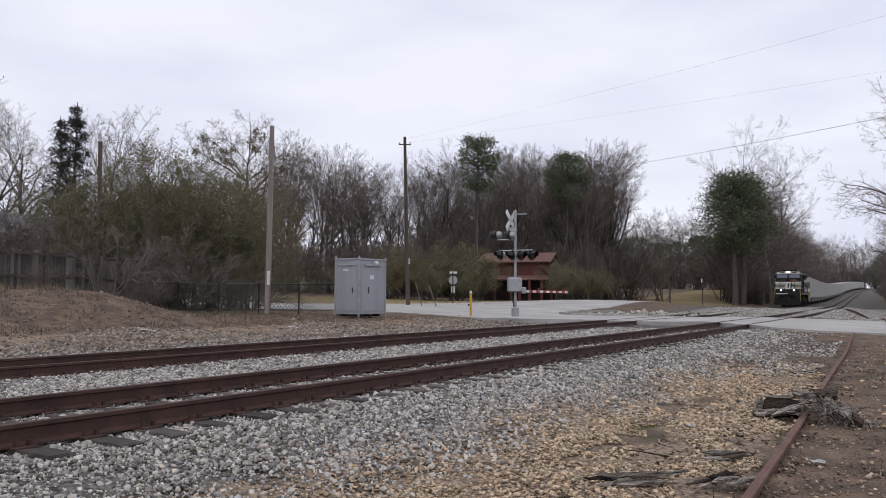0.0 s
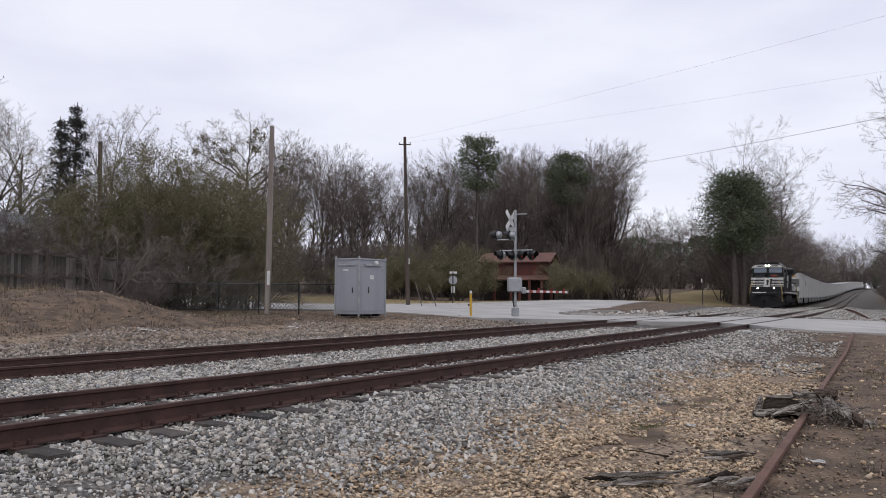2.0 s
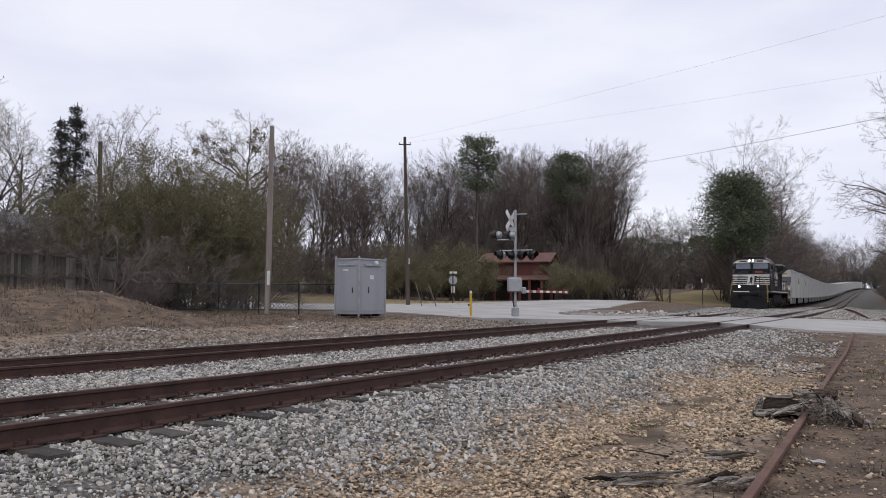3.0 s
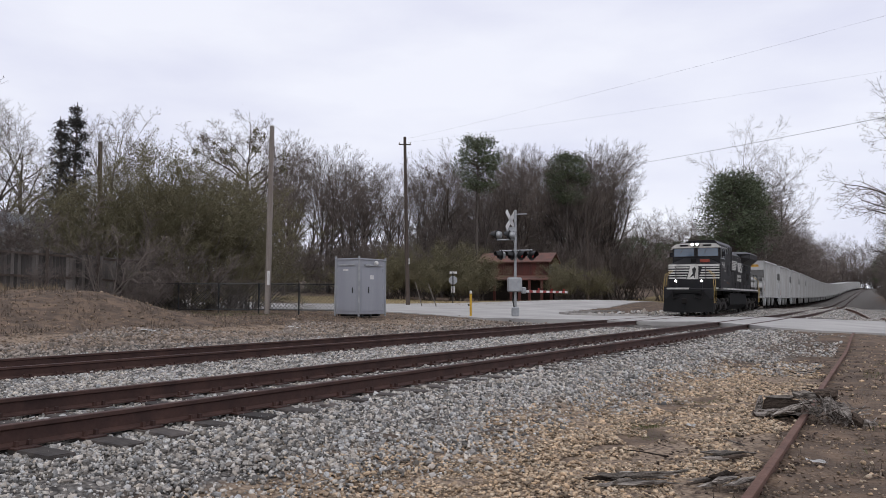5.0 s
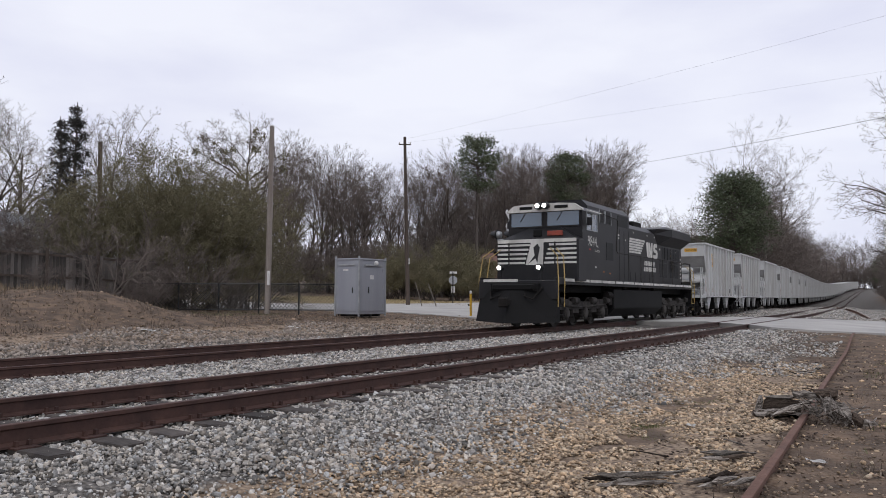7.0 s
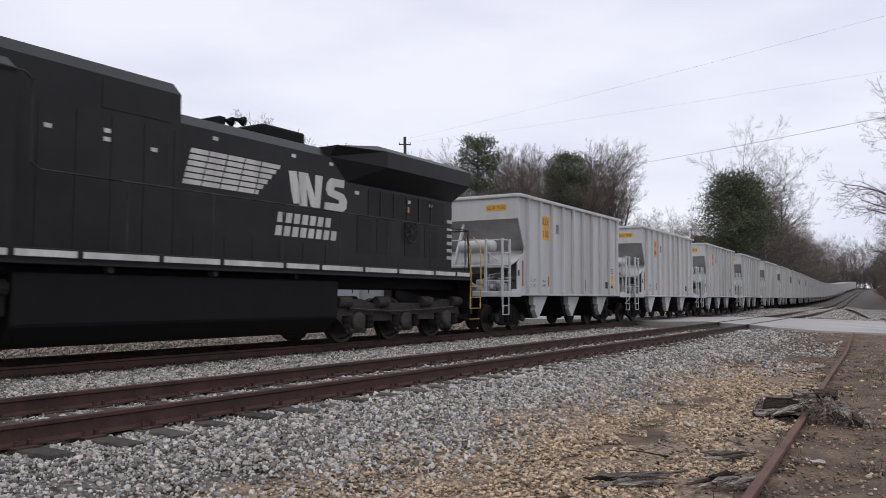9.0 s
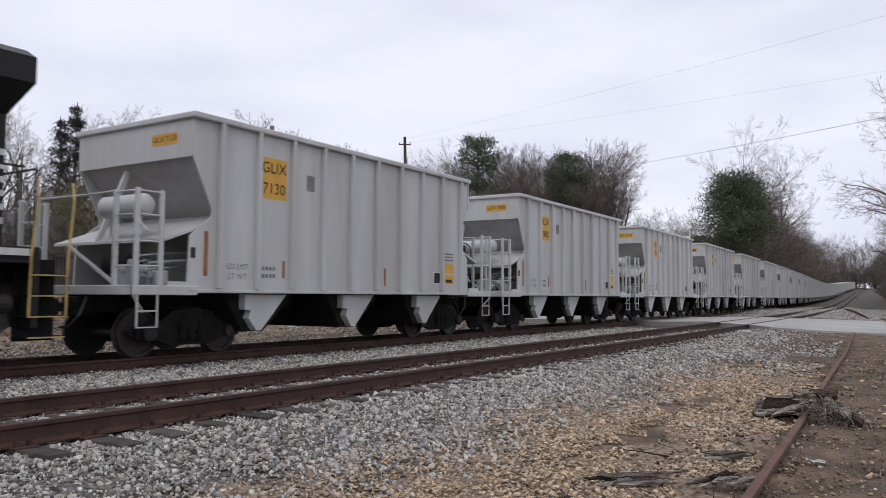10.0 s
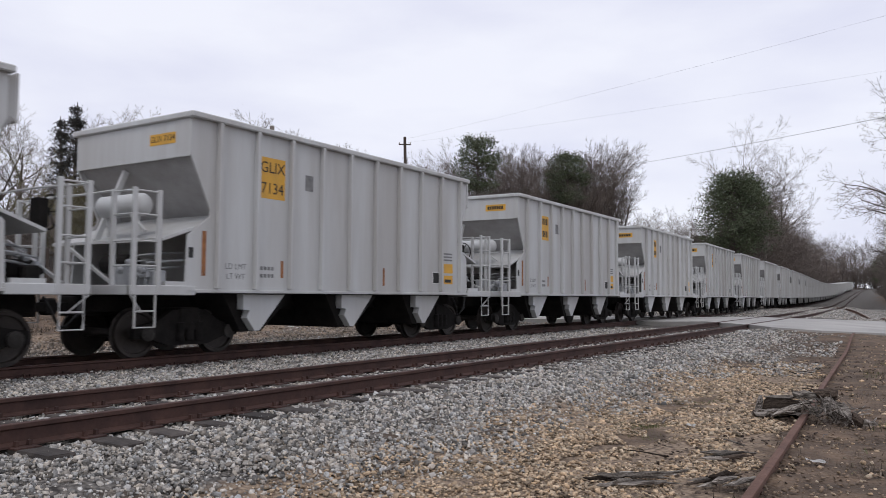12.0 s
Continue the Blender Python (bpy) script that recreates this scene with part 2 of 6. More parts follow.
def make_ground():
    gx, gy = grid_axis(-1800, 1800, -46, 6, 0.3), grid_axis(-1800, 2500, -3, 60, 0.3)
    X, Y = np.meshgrid(gx, gy)
    Z = ground_z(X, Y)
    rng = np.random.default_rng(3)
    near = (np.abs(X + 20) < 40) & (np.abs(Y - 25) < 60)
    Z = Z + np.where(near, rng.normal(0, 0.012, Z.shape), 0)
    n0, n1 = X.shape
    verts = np.stack([X.ravel(), Y.ravel(), Z.ravel()], 1)
    idx = np.arange(n0 * n1).reshape(n0, n1)
    faces = np.stack([idx[:-1, :-1].ravel(), idx[:-1, 1:].ravel(), idx[1:, 1:].ravel(), idx[1:, :-1].ravel()], 1)
    me = bpy.data.meshes.new("ground")
    me.from_pydata(verts.tolist(), [], faces.tolist())
    for f in me.polygons:
        f.use_smooth = True
    u = (X - line_x(Y)).ravel()
    x, y = X.ravel(), Y.ravel()
    ballast = smooth((u + 4.6) / 0.8) * smooth((8.5 + 5.0 * smooth((y - 45) / 5) - u) / 1.0)
    ballast = np.maximum(ballast, 0.42 * smooth((u - 7.5) / 1) * smooth((y - 15) / 5) * smooth((30 - y) / 3) * smooth((-1.5 - 0.06 * y - x) / 0.8))
    tan = smooth((u - 7.6) / 0.9) * smooth((-0.75 - 0.06 * y - x) / 0.9) * smooth((19 - y) / 4) * (1 - muddy(x, y))
    tan = np.maximum(tan, 0.75 * smooth((-u - 3.5) / 1.0) * smooth((u + 8.5) / 2) * smooth((34 - y) / 4))
    grass = smooth((-u - 19) / 5) * smooth((y - 44) / 8) * smooth((x + 62) / 6) * smooth((78 - y) / 10) * 0.95
    grass = np.maximum(grass, smooth((x - 0.3 + 0.05 * y) / 1.2) * smooth((y - 6) / 6) * 0.42)
    field = smooth((y - 70) / 12) * smooth((-u - 5) / 5) * smooth((x + 46) / 5) * smooth((190 - y) / 30)
    at = me.color_attributes.new("zones", "FLOAT_COLOR", "POINT")
    col = np.stack([np.clip(ballast, 0, 1), np.clip(tan, 0, 1), np.clip(np.maximum(grass, field), 0, 1), np.ones_like(u)], 1)
    at.data.foreach_set("color", col.ravel().astype(np.float32))
    m = bpy.data.materials.new("ground_earth_gravel_grass")
    m.use_nodes = True
    n, l = m.node_tree.nodes, m.node_tree.links
    b = n["Principled BSDF"]
    b.inputs["Roughness"].default_value = 0.95
    b.inputs["Specular IOR Level"].default_value = 0.25
    ca = n.new("ShaderNodeVertexColor")
    ca.layer_name = "zones"
    sep = n.new("ShaderNodeSeparateColor")
    l.new(ca.outputs["Color"], sep.inputs["Color"])
    co = n.new("ShaderNodeTexCoord")

    def nz(scale, detail=4):
        t = n.new("ShaderNodeTexNoise")
        t.inputs["Scale"].default_value, t.inputs["Detail"].default_value = scale, detail
        l.new(co.outputs["Object"], t.inputs["Vector"])
        return t

    def ramp(src, stops):
        r = n.new("ShaderNodeValToRGB")
        while len(r.color_ramp.elements) < len(stops):
            r.color_ramp.elements.new(0.5)
        for e, (p, c) in zip(r.color_ramp.elements, stops):
            e.position, e.color = p, (*c, 1)
        l.new(src, r.inputs["Fac"])
        return r.outputs["Color"]

    def mixc(fac, a, c):
        mx = n.new("ShaderNodeMixRGB")
        l.new(fac, mx.inputs["Fac"])
        l.new(a, mx.inputs["Color1"])
        l.new(c, mx.inputs["Color2"])
        return mx.outputs["Color"]

    def edge(zone, noise_node, width=0.35):
        """The zone's weight, frayed by noise."""
        a = n.new("ShaderNodeMath")
        a.operation = "SUBTRACT"
        l.new(noise_node.outputs["Fac"], a.inputs[0])
        a.inputs[1].default_value = 0.5
        s = n.new("ShaderNodeMath")
        s.operation = "MULTIPLY_ADD"
        l.new(a.outputs["Value"], s.inputs[0])
        s.inputs[1].default_value = 1.6
        l.new(zone, s.inputs[2])
        mr = n.new("ShaderNodeMapRange")
        mr.inputs["From Min"].default_value, mr.inputs["From Max"].default_value = 0.5 - width / 2, 0.5 + width / 2
        l.new(s.outputs["Value"], mr.inputs["Value"])
        return mr.outputs["Result"]

    big, mid, fine = nz(0.5), nz(2.2, 6), nz(14, 4)
    vor = n.new("ShaderNodeTexVoronoi")
    vor.inputs["Scale"].default_value = 19
    l.new(co.outputs["Object"], vor.inputs["Vector"])
    dirt = ramp(mid.outputs["Fac"], [(0.3, (0.072, 0.054, 0.041)), (0.5, (0.125, 0.090, 0.066)), (0.7, (0.195, 0.136, 0.094))])
    # both gravel ramps darken towards the cell rims: painted shade of gaps between stones
    stone = ramp(vor.outputs["Distance"], [(0.0, (0.23, 0.21, 0.19)), (0.5, (0.12, 0.11, 0.10)), (0.75, (0.04, 0.036, 0.033))])
    tanc = ramp(vor.outputs["Distance"], [(0.0, (0.36, 0.28, 0.20)), (0.5, (0.26, 0.195, 0.14)), (0.8, (0.11, 0.082, 0.062))])
    grassc = ramp(fine.outputs["Fac"], [(0.3, (0.10, 0.095, 0.04)), (0.5, (0.26, 0.20, 0.10)), (0.7, (0.37, 0.28, 0.15))])
    c = mixc(edge(sep.outputs["Blue"], mid, 0.4), dirt, grassc)
    c = mixc(edge(sep.outputs["Green"], mid, 0.4), c, tanc)
    c = mixc(edge(sep.outputs["Red"], mid, 0.3), c, stone)
    l.new(c, b.inputs["Base Color"])
    bp = n.new("ShaderNodeBump")
    bp.inputs["Strength"].default_value, bp.inputs["Distance"].default_value = 0.7, 0.04
    add = n.new("ShaderNodeMath")
    add.operation = "SUBTRACT"
    l.new(fine.outputs["Fac"], add.inputs[0])
    l.new(vor.outputs["Distance"], add.inputs[1])
    l.new(add.outputs["Value"], bp.inputs["Height"])
    l.new(bp.outputs["Normal"], b.inputs["Normal"])
    return tagged(link_mesh("ground", me, m), "earth, gravel and dry grass beside the tracks", "ground", kind="structure")


make_ground()


# ---------- paved crossing road and side street ----------
def make_road():
    south = [(60, 40), (6, 33.2), (-2, 31.0), (-3.8, 29.2), (-5.5, 29.4), (-8.9, 34.0), (-12.4, 35.2), (-15.2, 35.6), (-16.8, 33.8), (-19, 32.4), (-26, 33.4), (-34, 29), (-46, 21), (-70, 8)]
    north = [(-76, 16), (-54, 32), (-44, 43), (-39, 51), (-35.5, 58), (-33, 66), (-30.5, 74), (-28.5, 81)]
    inner = [(-25.4, 79), (-24.3, 70), (-22.4, 58), (-21.2, 49), (-19.9, 42.6), (-18.8, 41.6), (-17, 42.4), (-13.6, 45.3), (-9.8, 44.6), (-6.7, 42.2), (-3, 46.2), (6, 48), (60, 58)]
    bm = B()
    f = bm.faces.new([bm.verts.new((x, y, 0)) for x, y in south + north + inner])
    bmesh.ops.triangulate(bm, faces=[f])
    for x in np.arange(-60, 30, 1.5):
        bmesh.ops.bisect_plane(bm, geom=bm.verts[:] + bm.edges[:] + bm.faces[:], plane_co=(x, 0, 0), plane_no=(1, 0, 0))
    for y in np.arange(16, 104, 2.0):
        bmesh.ops.bisect_plane(bm, geom=bm.verts[:] + bm.edges[:] + bm.faces[:], plane_co=(0, y, 0), plane_no=(0, 1, 0))
    rim = [e for e in bm.edges if len(e.link_faces) == 1]
    ext = bmesh.ops.extrude_edge_only(bm, edges=rim)
    low = {v for v in ext["geom"] if isinstance(v, bmesh.types.BMVert)}
    for v in bm.verts:
        v.co.z = float(road_z(v.co.x, v.co.y)) - (0.45 if v in low else 0)
    ob = part("road", bm, M_ROAD)
    return tagged(ob, "pale worn asphalt road over the level crossing", "road", kind="structure")


make_road()

# ---------- tracks ----------
RAIL_PROFILE = [(-0.036, 0), (-0.036, -0.03), (-0.010, -0.045), (-0.009, -0.135), (-0.068, -0.155), (-0.068, -0.17), (0.068, -0.17), (0.068, -0.155), (0.009, -0.135), (0.010, -0.045), (0.036, -0.03), (0.036, 0), (0.028, 0.004), (-0.028, 0.004)]


def sweep_rail(name, points, across, material, parent):
    """A rail along points, with the sideways direction at each."""
    verts, faces, k = [], [], len(RAIL_PROFILE)
    for p, a in zip(points, across):
        for u, v in RAIL_PROFILE:
            verts.append((p[0] + a[0] * u, p[1] + a[1] * u, p[2] + v))
    for i in range(len(points) - 1):
        for j in range(k):
            faces.append((i * k + j, i * k + (j + 1) % k, (i + 1) * k + (j + 1) % k, (i + 1) * k + j))
    faces += [tuple(range(k)), tuple(range((len(points) - 1) * k, len(points) * k))[::-1]]
    ob = raw(name, verts, faces, material, parent)
    return ob


def tie_mesh(seed, length=2.55):
    r = random.Random(seed)
    bm = B()
    bx(bm, -length / 2 + r.uniform(-.06, .06), length / 2 + r.uniform(-.06, .06), -0.115, 0.115, -0.17, 0, 0.012)
    for v in bm.verts:
        v.co += Vector((r.uniform(-.02, .02), r.uniform(-.008, .008), r.uniform(-.006, .006)))
    me = bpy.data.meshes.new("tie")
    bm.to_mesh(me)
    bm.free()
    me.materials.append(M_TIE)
    return me


TIES = [tie_mesh(i) for i in range(6)]


def fastening_mesh():
    """A tie plate with its spikes beside the rail foot."""
    bm = B()
    bx(bm, -0.17, 0.17, -0.1, 0.1, 0, 0.012)
    for x in (-0.085, 0.085):
        for y in (-0.05, 0.05):
            bx(bm, x - 0.018, x + 0.018, y - 0.014, y + 0.014, 0.0, 0.055)
    me = bpy.data.meshes.new("tie_plate")
    bm.to_mesh(me)
    bm.free()
    me.materials.append(M_RAIL)
    return me


def make_track(name, label, offset, dz, tie_from, tie_to, s0, s1, wood):
    track = thing(name, label, "railway track", kind="structure")
    ss = list(np.arange(s0, 130, 1.5)) + list(np.arange(130, s1, 6.0))
    for g in (-0.7525, 0.7525):
        pts, acr = [], []
        for s in ss:
            h = float(np.interp(s, S_GRID, HEAD))
            pts.append(on_line(s, offset + g, dz))
            acr.append((math.cos(h), math.sin(h)))
        sweep_rail("rail", pts, acr, wood, track)
    plate = fastening_mesh()
    r = random.Random(len(name))
    s, k = tie_from, 0
    while s < tie_to:
        h = math.degrees(float(np.interp(s, S_GRID, HEAD)))
        p = on_line(s, offset + r.uniform(-.05, .05), dz - 0.175)
        if not 33.5 < s < 46:
            ob = link_mesh("tie", r.choice(TIES), None, track)
            ob.matrix_basis = pose(p.x, p.y, p.z, 0, 0, h + r.uniform(-1.5, 1.5))
            if s < 24:
                for g in (-0.7525, 0.7525):
                    q = on_line(s, offset + g, dz - 0.173)
                    link_mesh("tie_plate", plate, None, track).matrix_basis = pose(q.x, q.y, q.z, 0, 0, h)
        s += 0.52 + r.uniform(-.03, .03)
        k += 1
    return track


make_track("main_track", "main line of brown steel rails on timber ties", 0.0, 0.0, -4, 110, -130, 740, M_RAIL)
make_track("siding_track", "rusty parallel siding on grey stone ballast", SIDING, SIDING_Z, -3, 108, -130, 740, M_RAIL)

# the disused spur, half buried, swinging in to join the siding
SPUR = [(-6, -0.05), (0, -0.25), (6, -0.49), (13, -1.03), (22, -1.62), (35, -2.5), (45, -3.45), (55, -4.7), (70, -7.0), (86, -9.75), (100, -11.95), (112, -13.6)]


def spur_x(y):
    ys, xs = [a for a, _ in SPUR], [b for _, b in SPUR]
    v = np.interp(np.clip(np.asarray(y) + np.linspace(-5, 5, 11), -6, 112), ys, xs)
    return float(v.mean())


def make_spur():
    track = thing("spur_track", "disused rusty spur track sunk in the dirt", "railway track", kind="structure")
    ys = np.arange(1.2, 111, 1.2)
    for g in (-0.7525, 0.7525):
        pts, acr = [], []
        for y in ys:
            t = (spur_x(y + 0.5) - spur_x(y - 0.5))
            a = Vector((1, -t, 0)).normalized()
            base = float(ground_z(spur_x(y), y))
            z = max(base + 0.10, -0.36)
            if 28 < y < 50:
                z = float(road_z(spur_x(y), y)) + 0.012
            if y > 70:
                z = max(z, SIDING_Z * (y - 70) / 40 - 0.3 * (110 - y) / 40)
            pts.append((spur_x(y) + a.x * g, y + a.y * g, z))
            acr.append((a.x, a.y))
        sweep_rail("rail", pts, acr, M_SPURRAIL, track)
    return track


make_spur()

# ---------- the train ----------
M_CAR = mat("pale_grey_car_paint", (0.555, 0.572, 0.578), 0.6, 0, 0.06, 1.1, 50, 0.04, (0.42, 0.412, 0.40), amount=0.35, streak=True, per=None)
# inner end sheets: car grey darkened, the recess's shade put into the colour
M_CARIN = mat("shaded_grey_sheet", (0.40, 0.395, 0.39), 0.8, 0, 0.1, 1.5, 40, 0.06, (0.30, 0.29, 0.28))
M_UNDER = mat("grimy_black_running_gear", (0.022, 0.0195, 0.018), 0.9, 0, 0.35, 3, 30, 0.2, (0.011, 0.010, 0.0095), spec=0.15)
M_WHEEL = mat("brown_wheel_steel", (0.055, 0.045, 0.040), 0.6, 0.4, 0.3, 4, 30, 0.1, (0.03, 0.025, 0.022))
M_LOCO = mat("black_loco_paint", (0.0070, 0.0070, 0.0085), 0.45, 0, 0.25, 0.9, 35, 0.04, (0.016, 0.0155, 0.0165), amount=0.3, spec=0.25)
M_LOCOGRIME = mat("dusty_black_loco_paint", (0.0092, 0.0088, 0.0090), 0.8, 0, 0.3, 1.5, 35, 0.1, (0.007, 0.007, 0.007), spec=0.2)
M_LOUVRE = mat("dark_louvre", (0.006, 0.006, 0.007), 0.7, 0, 0.3, 3, 30, 0.1)
M_TRUCK = mat("dusty_bogie_casting", (0.070, 0.064, 0.059), 0.9, 0, 0.3, 2.5, 25, 0.25, (0.026, 0.024, 0.022), spec=0.2)
M_DECAL = mat("worn_white_decal", (0.66, 0.65, 0.61), 0.6, 0, 0.1, 2.5, 40, 0.02, (0.42, 0.41, 0.38), amount=0.4, streak=True)
M_LABEL = mat("orange_yellow_label", (0.72, 0.38, 0.035), 0.6, 0, 0.06, 3, 40, 0.02, (0.58, 0.32, 0.05))
M_INK = mat("black_lettering", (0.02, 0.02, 0.02), 0.7, 0, 0.1, 3, 40, 0)
M_GREYINK = mat("faded_grey_stencil", (0.25, 0.25, 0.25), 0.8, 0, 0.15, 6, 60, 0)
M_RUSTMARK = mat("rust_brown_patch", (0.36, 0.15, 0.06), 0.9, 0, 0.25, 5, 50, 0.1)
M_RAILYEL = mat("yellow_handrail_paint", (0.52, 0.37, 0.12), 0.55, 0, 0.15, 5, 50, 0.03)
M_LAMP = mat("lit_headlamp", (1.0, 0.93, 0.82), 0.3, 0, 0.0, 1, 1, 0, (1.0, 0.93, 0.82), emit=26.0)
M_BOARD = mat("unlit_number_board", (0.30, 0.045, 0.02), 0.4, 0, 0.1, 3, 40, 0)


def glass_mat(name, tint, rough):
    m = bpy.data.materials.new(name)
    m.use_nodes = True
    b = m.node_tree.nodes["Principled BSDF"]
    b.inputs["Base Color"].default_value = (*tint, 1)
    b.inputs["Roughness"].default_value = rough
    b.inputs["Specular IOR Level"].default_value = 0.9
    b.inputs["Coat Weight"].default_value = 0.6
    return m


# blue base colour stands in for the sky mirrored in the panes
M_GLASS = glass_mat("sky_toned_cab_glass", (0.05, 0.085, 0.13), 0.05)
SIDE = Matrix(((0, 0, 1, 0), (1, 0, 0, 0), (0, 1, 0, 0), (0, 0, 0, 1)))
END = Matrix(((1, 0, 0, 0), (0, 0, -1, 0), (0, 1, 0, 0), (0, 0, 0, 1)))


def lettering(name, words, size, material, parent, m, stretch=1.0):
    """Raised letters in the built-in font, as a mesh."""
    cu = bpy.data.curves.new(name, "FONT")
    cu.body, cu.size, cu.extrude, cu.align_x, cu.align_y, cu.resolution_u = words, size, 0.001, "CENTER", "CENTER", 3
    tmp = bpy.data.objects.new(name + "_curve", cu)
    me = bpy.data.meshes.new_from_object(tmp)
    bpy.data.objects.remove(tmp)
    bpy.data.curves.remove(cu)
    me.transform(m @ Matrix.Diagonal((stretch, 1, 1, 1)))
    me.materials.clear()
    return link_mesh(name, me, material, parent)


def wheel_pair(bm, r):
    """Two flanged wheels on an axle, about the local x axis."""
    ax = Matrix.Rotation(radians(90), 4, "Y")
    for side in (-1, 1):
        prof = [(r * 0.25, 0.66), (r * 0.3, 0.69), (r * 0.80, 0.69), (r * 0.84, 0.675), (r + 0.028, 0.675), (r + 0.026, 0.705), (r, 0.715), (r - 0.006, 0.80), (r * 0.84, 0.80), (r * 0.80, 0.765), (r * 0.34, 0.75), (r * 0.30, 0.80), (r * 0.12, 0.82)]
        lathe(bm, [(a, b * side) for a, b in prof], ax, 24)
    lathe(bm, [(0.08, -0.95), (0.08, 0.95)], ax, 10)
    return bm


def freight_truck(car, yc):
    r = 0.42
    for dy in (-0.89, 0.89):
        w = part("wheelset", wheel_pair(B(), r), M_WHEEL, car, smooth=False)
        w.matrix_basis = pose(0, yc + dy, r)
    for side in (-1, 1):
        x0, x1 = side * 0.93, side * 1.06
        bm = B()
        slab(bm, [(yc - 1.12, 0.34), (yc - 1.12, 0.54), (yc - 0.72, 0.60), (yc - 0.35, 0.82), (yc + 0.35, 0.82), (yc + 0.72, 0.60), (yc + 1.12, 0.54), (yc + 1.12, 0.34), (yc + 0.80, 0.33), (yc + 0.42, 0.20), (yc - 0.42, 0.20), (yc - 0.80, 0.33)], 0, min(x0, x1), max(x0, x1))
        f = part("side_frame", bm, M_UNDER, car)
        bm = B()
        for k in (-0.2, 0, 0.2):
            lathe(bm, [(0.075, 0.28), (0.085, 0.36), (0.075, 0.44), (0.085, 0.52), (0.075, 0.60)], Matrix.Translation((side * 1.08, yc + k, 0)), 10)
        part("springs", bm, M_UNDER, f)
        bm = B()
        for dy in (-0.89, 0.89):
            lathe(bm, [(0.12, 0), (0.13, 0.08), (0.07, 0.1)], pose(side * 1.05, yc + dy, r, 0, 90 * side), 12)
        tagged(part("bearing_cap", bm, M_TRUCK, f), kind="stuff")
    part("bolster", bx(B(), -1.1, 1.1, yc - 0.22, yc + 0.22, 0.45, 0.86, 0.03), M_UNDER, car)


CAR_L = 12.29
Y0, Y1 = 1.46, 10.66


def hopper_end(car, flip):
    """Platform, ladders, slope sheet and brake gear of one end, mirrored for the other."""
    yy = (lambda v: CAR_L - v) if flip else (lambda v: v)
    lo, hi = (lambda a, b: min(yy(a), yy(b))), (lambda a, b: max(yy(a), yy(b)))
    part("end_sheet", bx(B(), -1.62, 1.62, lo(Y0, Y0 + 0.04), hi(Y0, Y0 + 0.04), 3.48, 4.18), M_CAR, car)
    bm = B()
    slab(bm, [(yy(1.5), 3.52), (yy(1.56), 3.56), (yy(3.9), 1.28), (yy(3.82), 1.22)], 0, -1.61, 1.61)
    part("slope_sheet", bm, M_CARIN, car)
    bm = B()
    slab(bm, [(yy(0.98), 1.98), (yy(0.98), 2.03), (yy(2.6), 2.62), (yy(2.62), 2.57)], 0, -1.6, 1.6)
    part("shelf_sheet", bm, M_CAR, car)
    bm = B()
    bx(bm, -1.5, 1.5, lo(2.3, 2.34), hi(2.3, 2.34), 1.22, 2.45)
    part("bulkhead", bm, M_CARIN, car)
    bm = B()
    beam(bm, (-0.35, yy(1.05), 2.05), (-0.35, yy(1.62), 3.38), 0.07, 0.10)
    part("end_brace", bm, M_CAR, car)
    bm = B()
    bx(bm, -1.68, 1.68, lo(0.32, 0.44), hi(0.32, 0.44), 1.08, 1.24, 0.01)
    bx(bm, 1.60, 1.70, lo(0.32, 1.6), hi(0.32, 1.6), 1.08, 1.24, 0.01)
    bx(bm, -1.70, -1.60, lo(0.32, 1.6), hi(0.32, 1.6), 1.08, 1.24, 0.01)
    bx(bm, -1.6, 1.6, lo(0.44, 1.5), hi(0.44, 1.5), 1.16, 1.18)
    part("end_platform", bm, M_CAR, car)
    for side in (1, -1):
        bm = B()
        px = 1.68 * side
        for a in (0.38, 0.84):
            beam(bm, (px, yy(a), 1.1), (px, yy(a), 2.80), 0.055, 0.075)
        for z in (1.55, 1.95, 2.38, 2.76):
            tube(bm, [(px, yy(0.38), z), (px, yy(0.84), z)], 0.016, 6)
        lad = part("side_ladder", bm, M_CAR, car)
        bm = B()
        beam(bm, (px - 0.55 * side, yy(0.38), 1.1), (px - 0.55 * side, yy(0.38), 2.80), 0.055, 0.075)
        for z in (1.55, 1.95, 2.38, 2.76):
            tube(bm, [(px, yy(0.38), z), (px - 0.55 * side, yy(0.38), z)], 0.016, 6)
        part("end_ladder", bm, M_CAR, car)
        bm = B()
        tube(bm, [(px, yy(0.42), 1.1), (px, yy(0.42), 0.56), (px, yy(0.80), 0.56), (px, yy(0.80), 1.1)], 0.02, 6)
        tube(bm, [(px, yy(0.42), 0.82), (px, yy(0.80), 0.82)], 0.016, 6)
        beam(bm, (px, yy(0.34), 1.08), (px - 0.12 * side, yy(0.62), 0.80), 0.04, 0.02)
        part("stirrup_step", bm, M_CAR, car)
    bm = B()
    tube(bm, [(1.13, yy(0.38), 2.78), (0.2, yy(0.45), 2.78), (-1.13, yy(0.38), 2.78)], 0.02, 6)
    part("end_rail", bm, M_CAR, car)
    # coupler with its draft box
    bm = B()
    bx(bm, -0.2, 0.2, lo(0.3, 1.6), hi(0.3, 1.6), 0.72, 1.06, 0.02)
    bx(bm, -0.07, 0.07, lo(0.05, 0.3), hi(0.05, 0.3), 0.80, 0.95, 0.01)
    bx(bm, -0.14, 0.10, lo(-0.04, 0.1), hi(-0.04, 0.1), 0.74, 1.02, 0.03)
    part("coupler", bm, M_UNDER, car)
    bm = B()
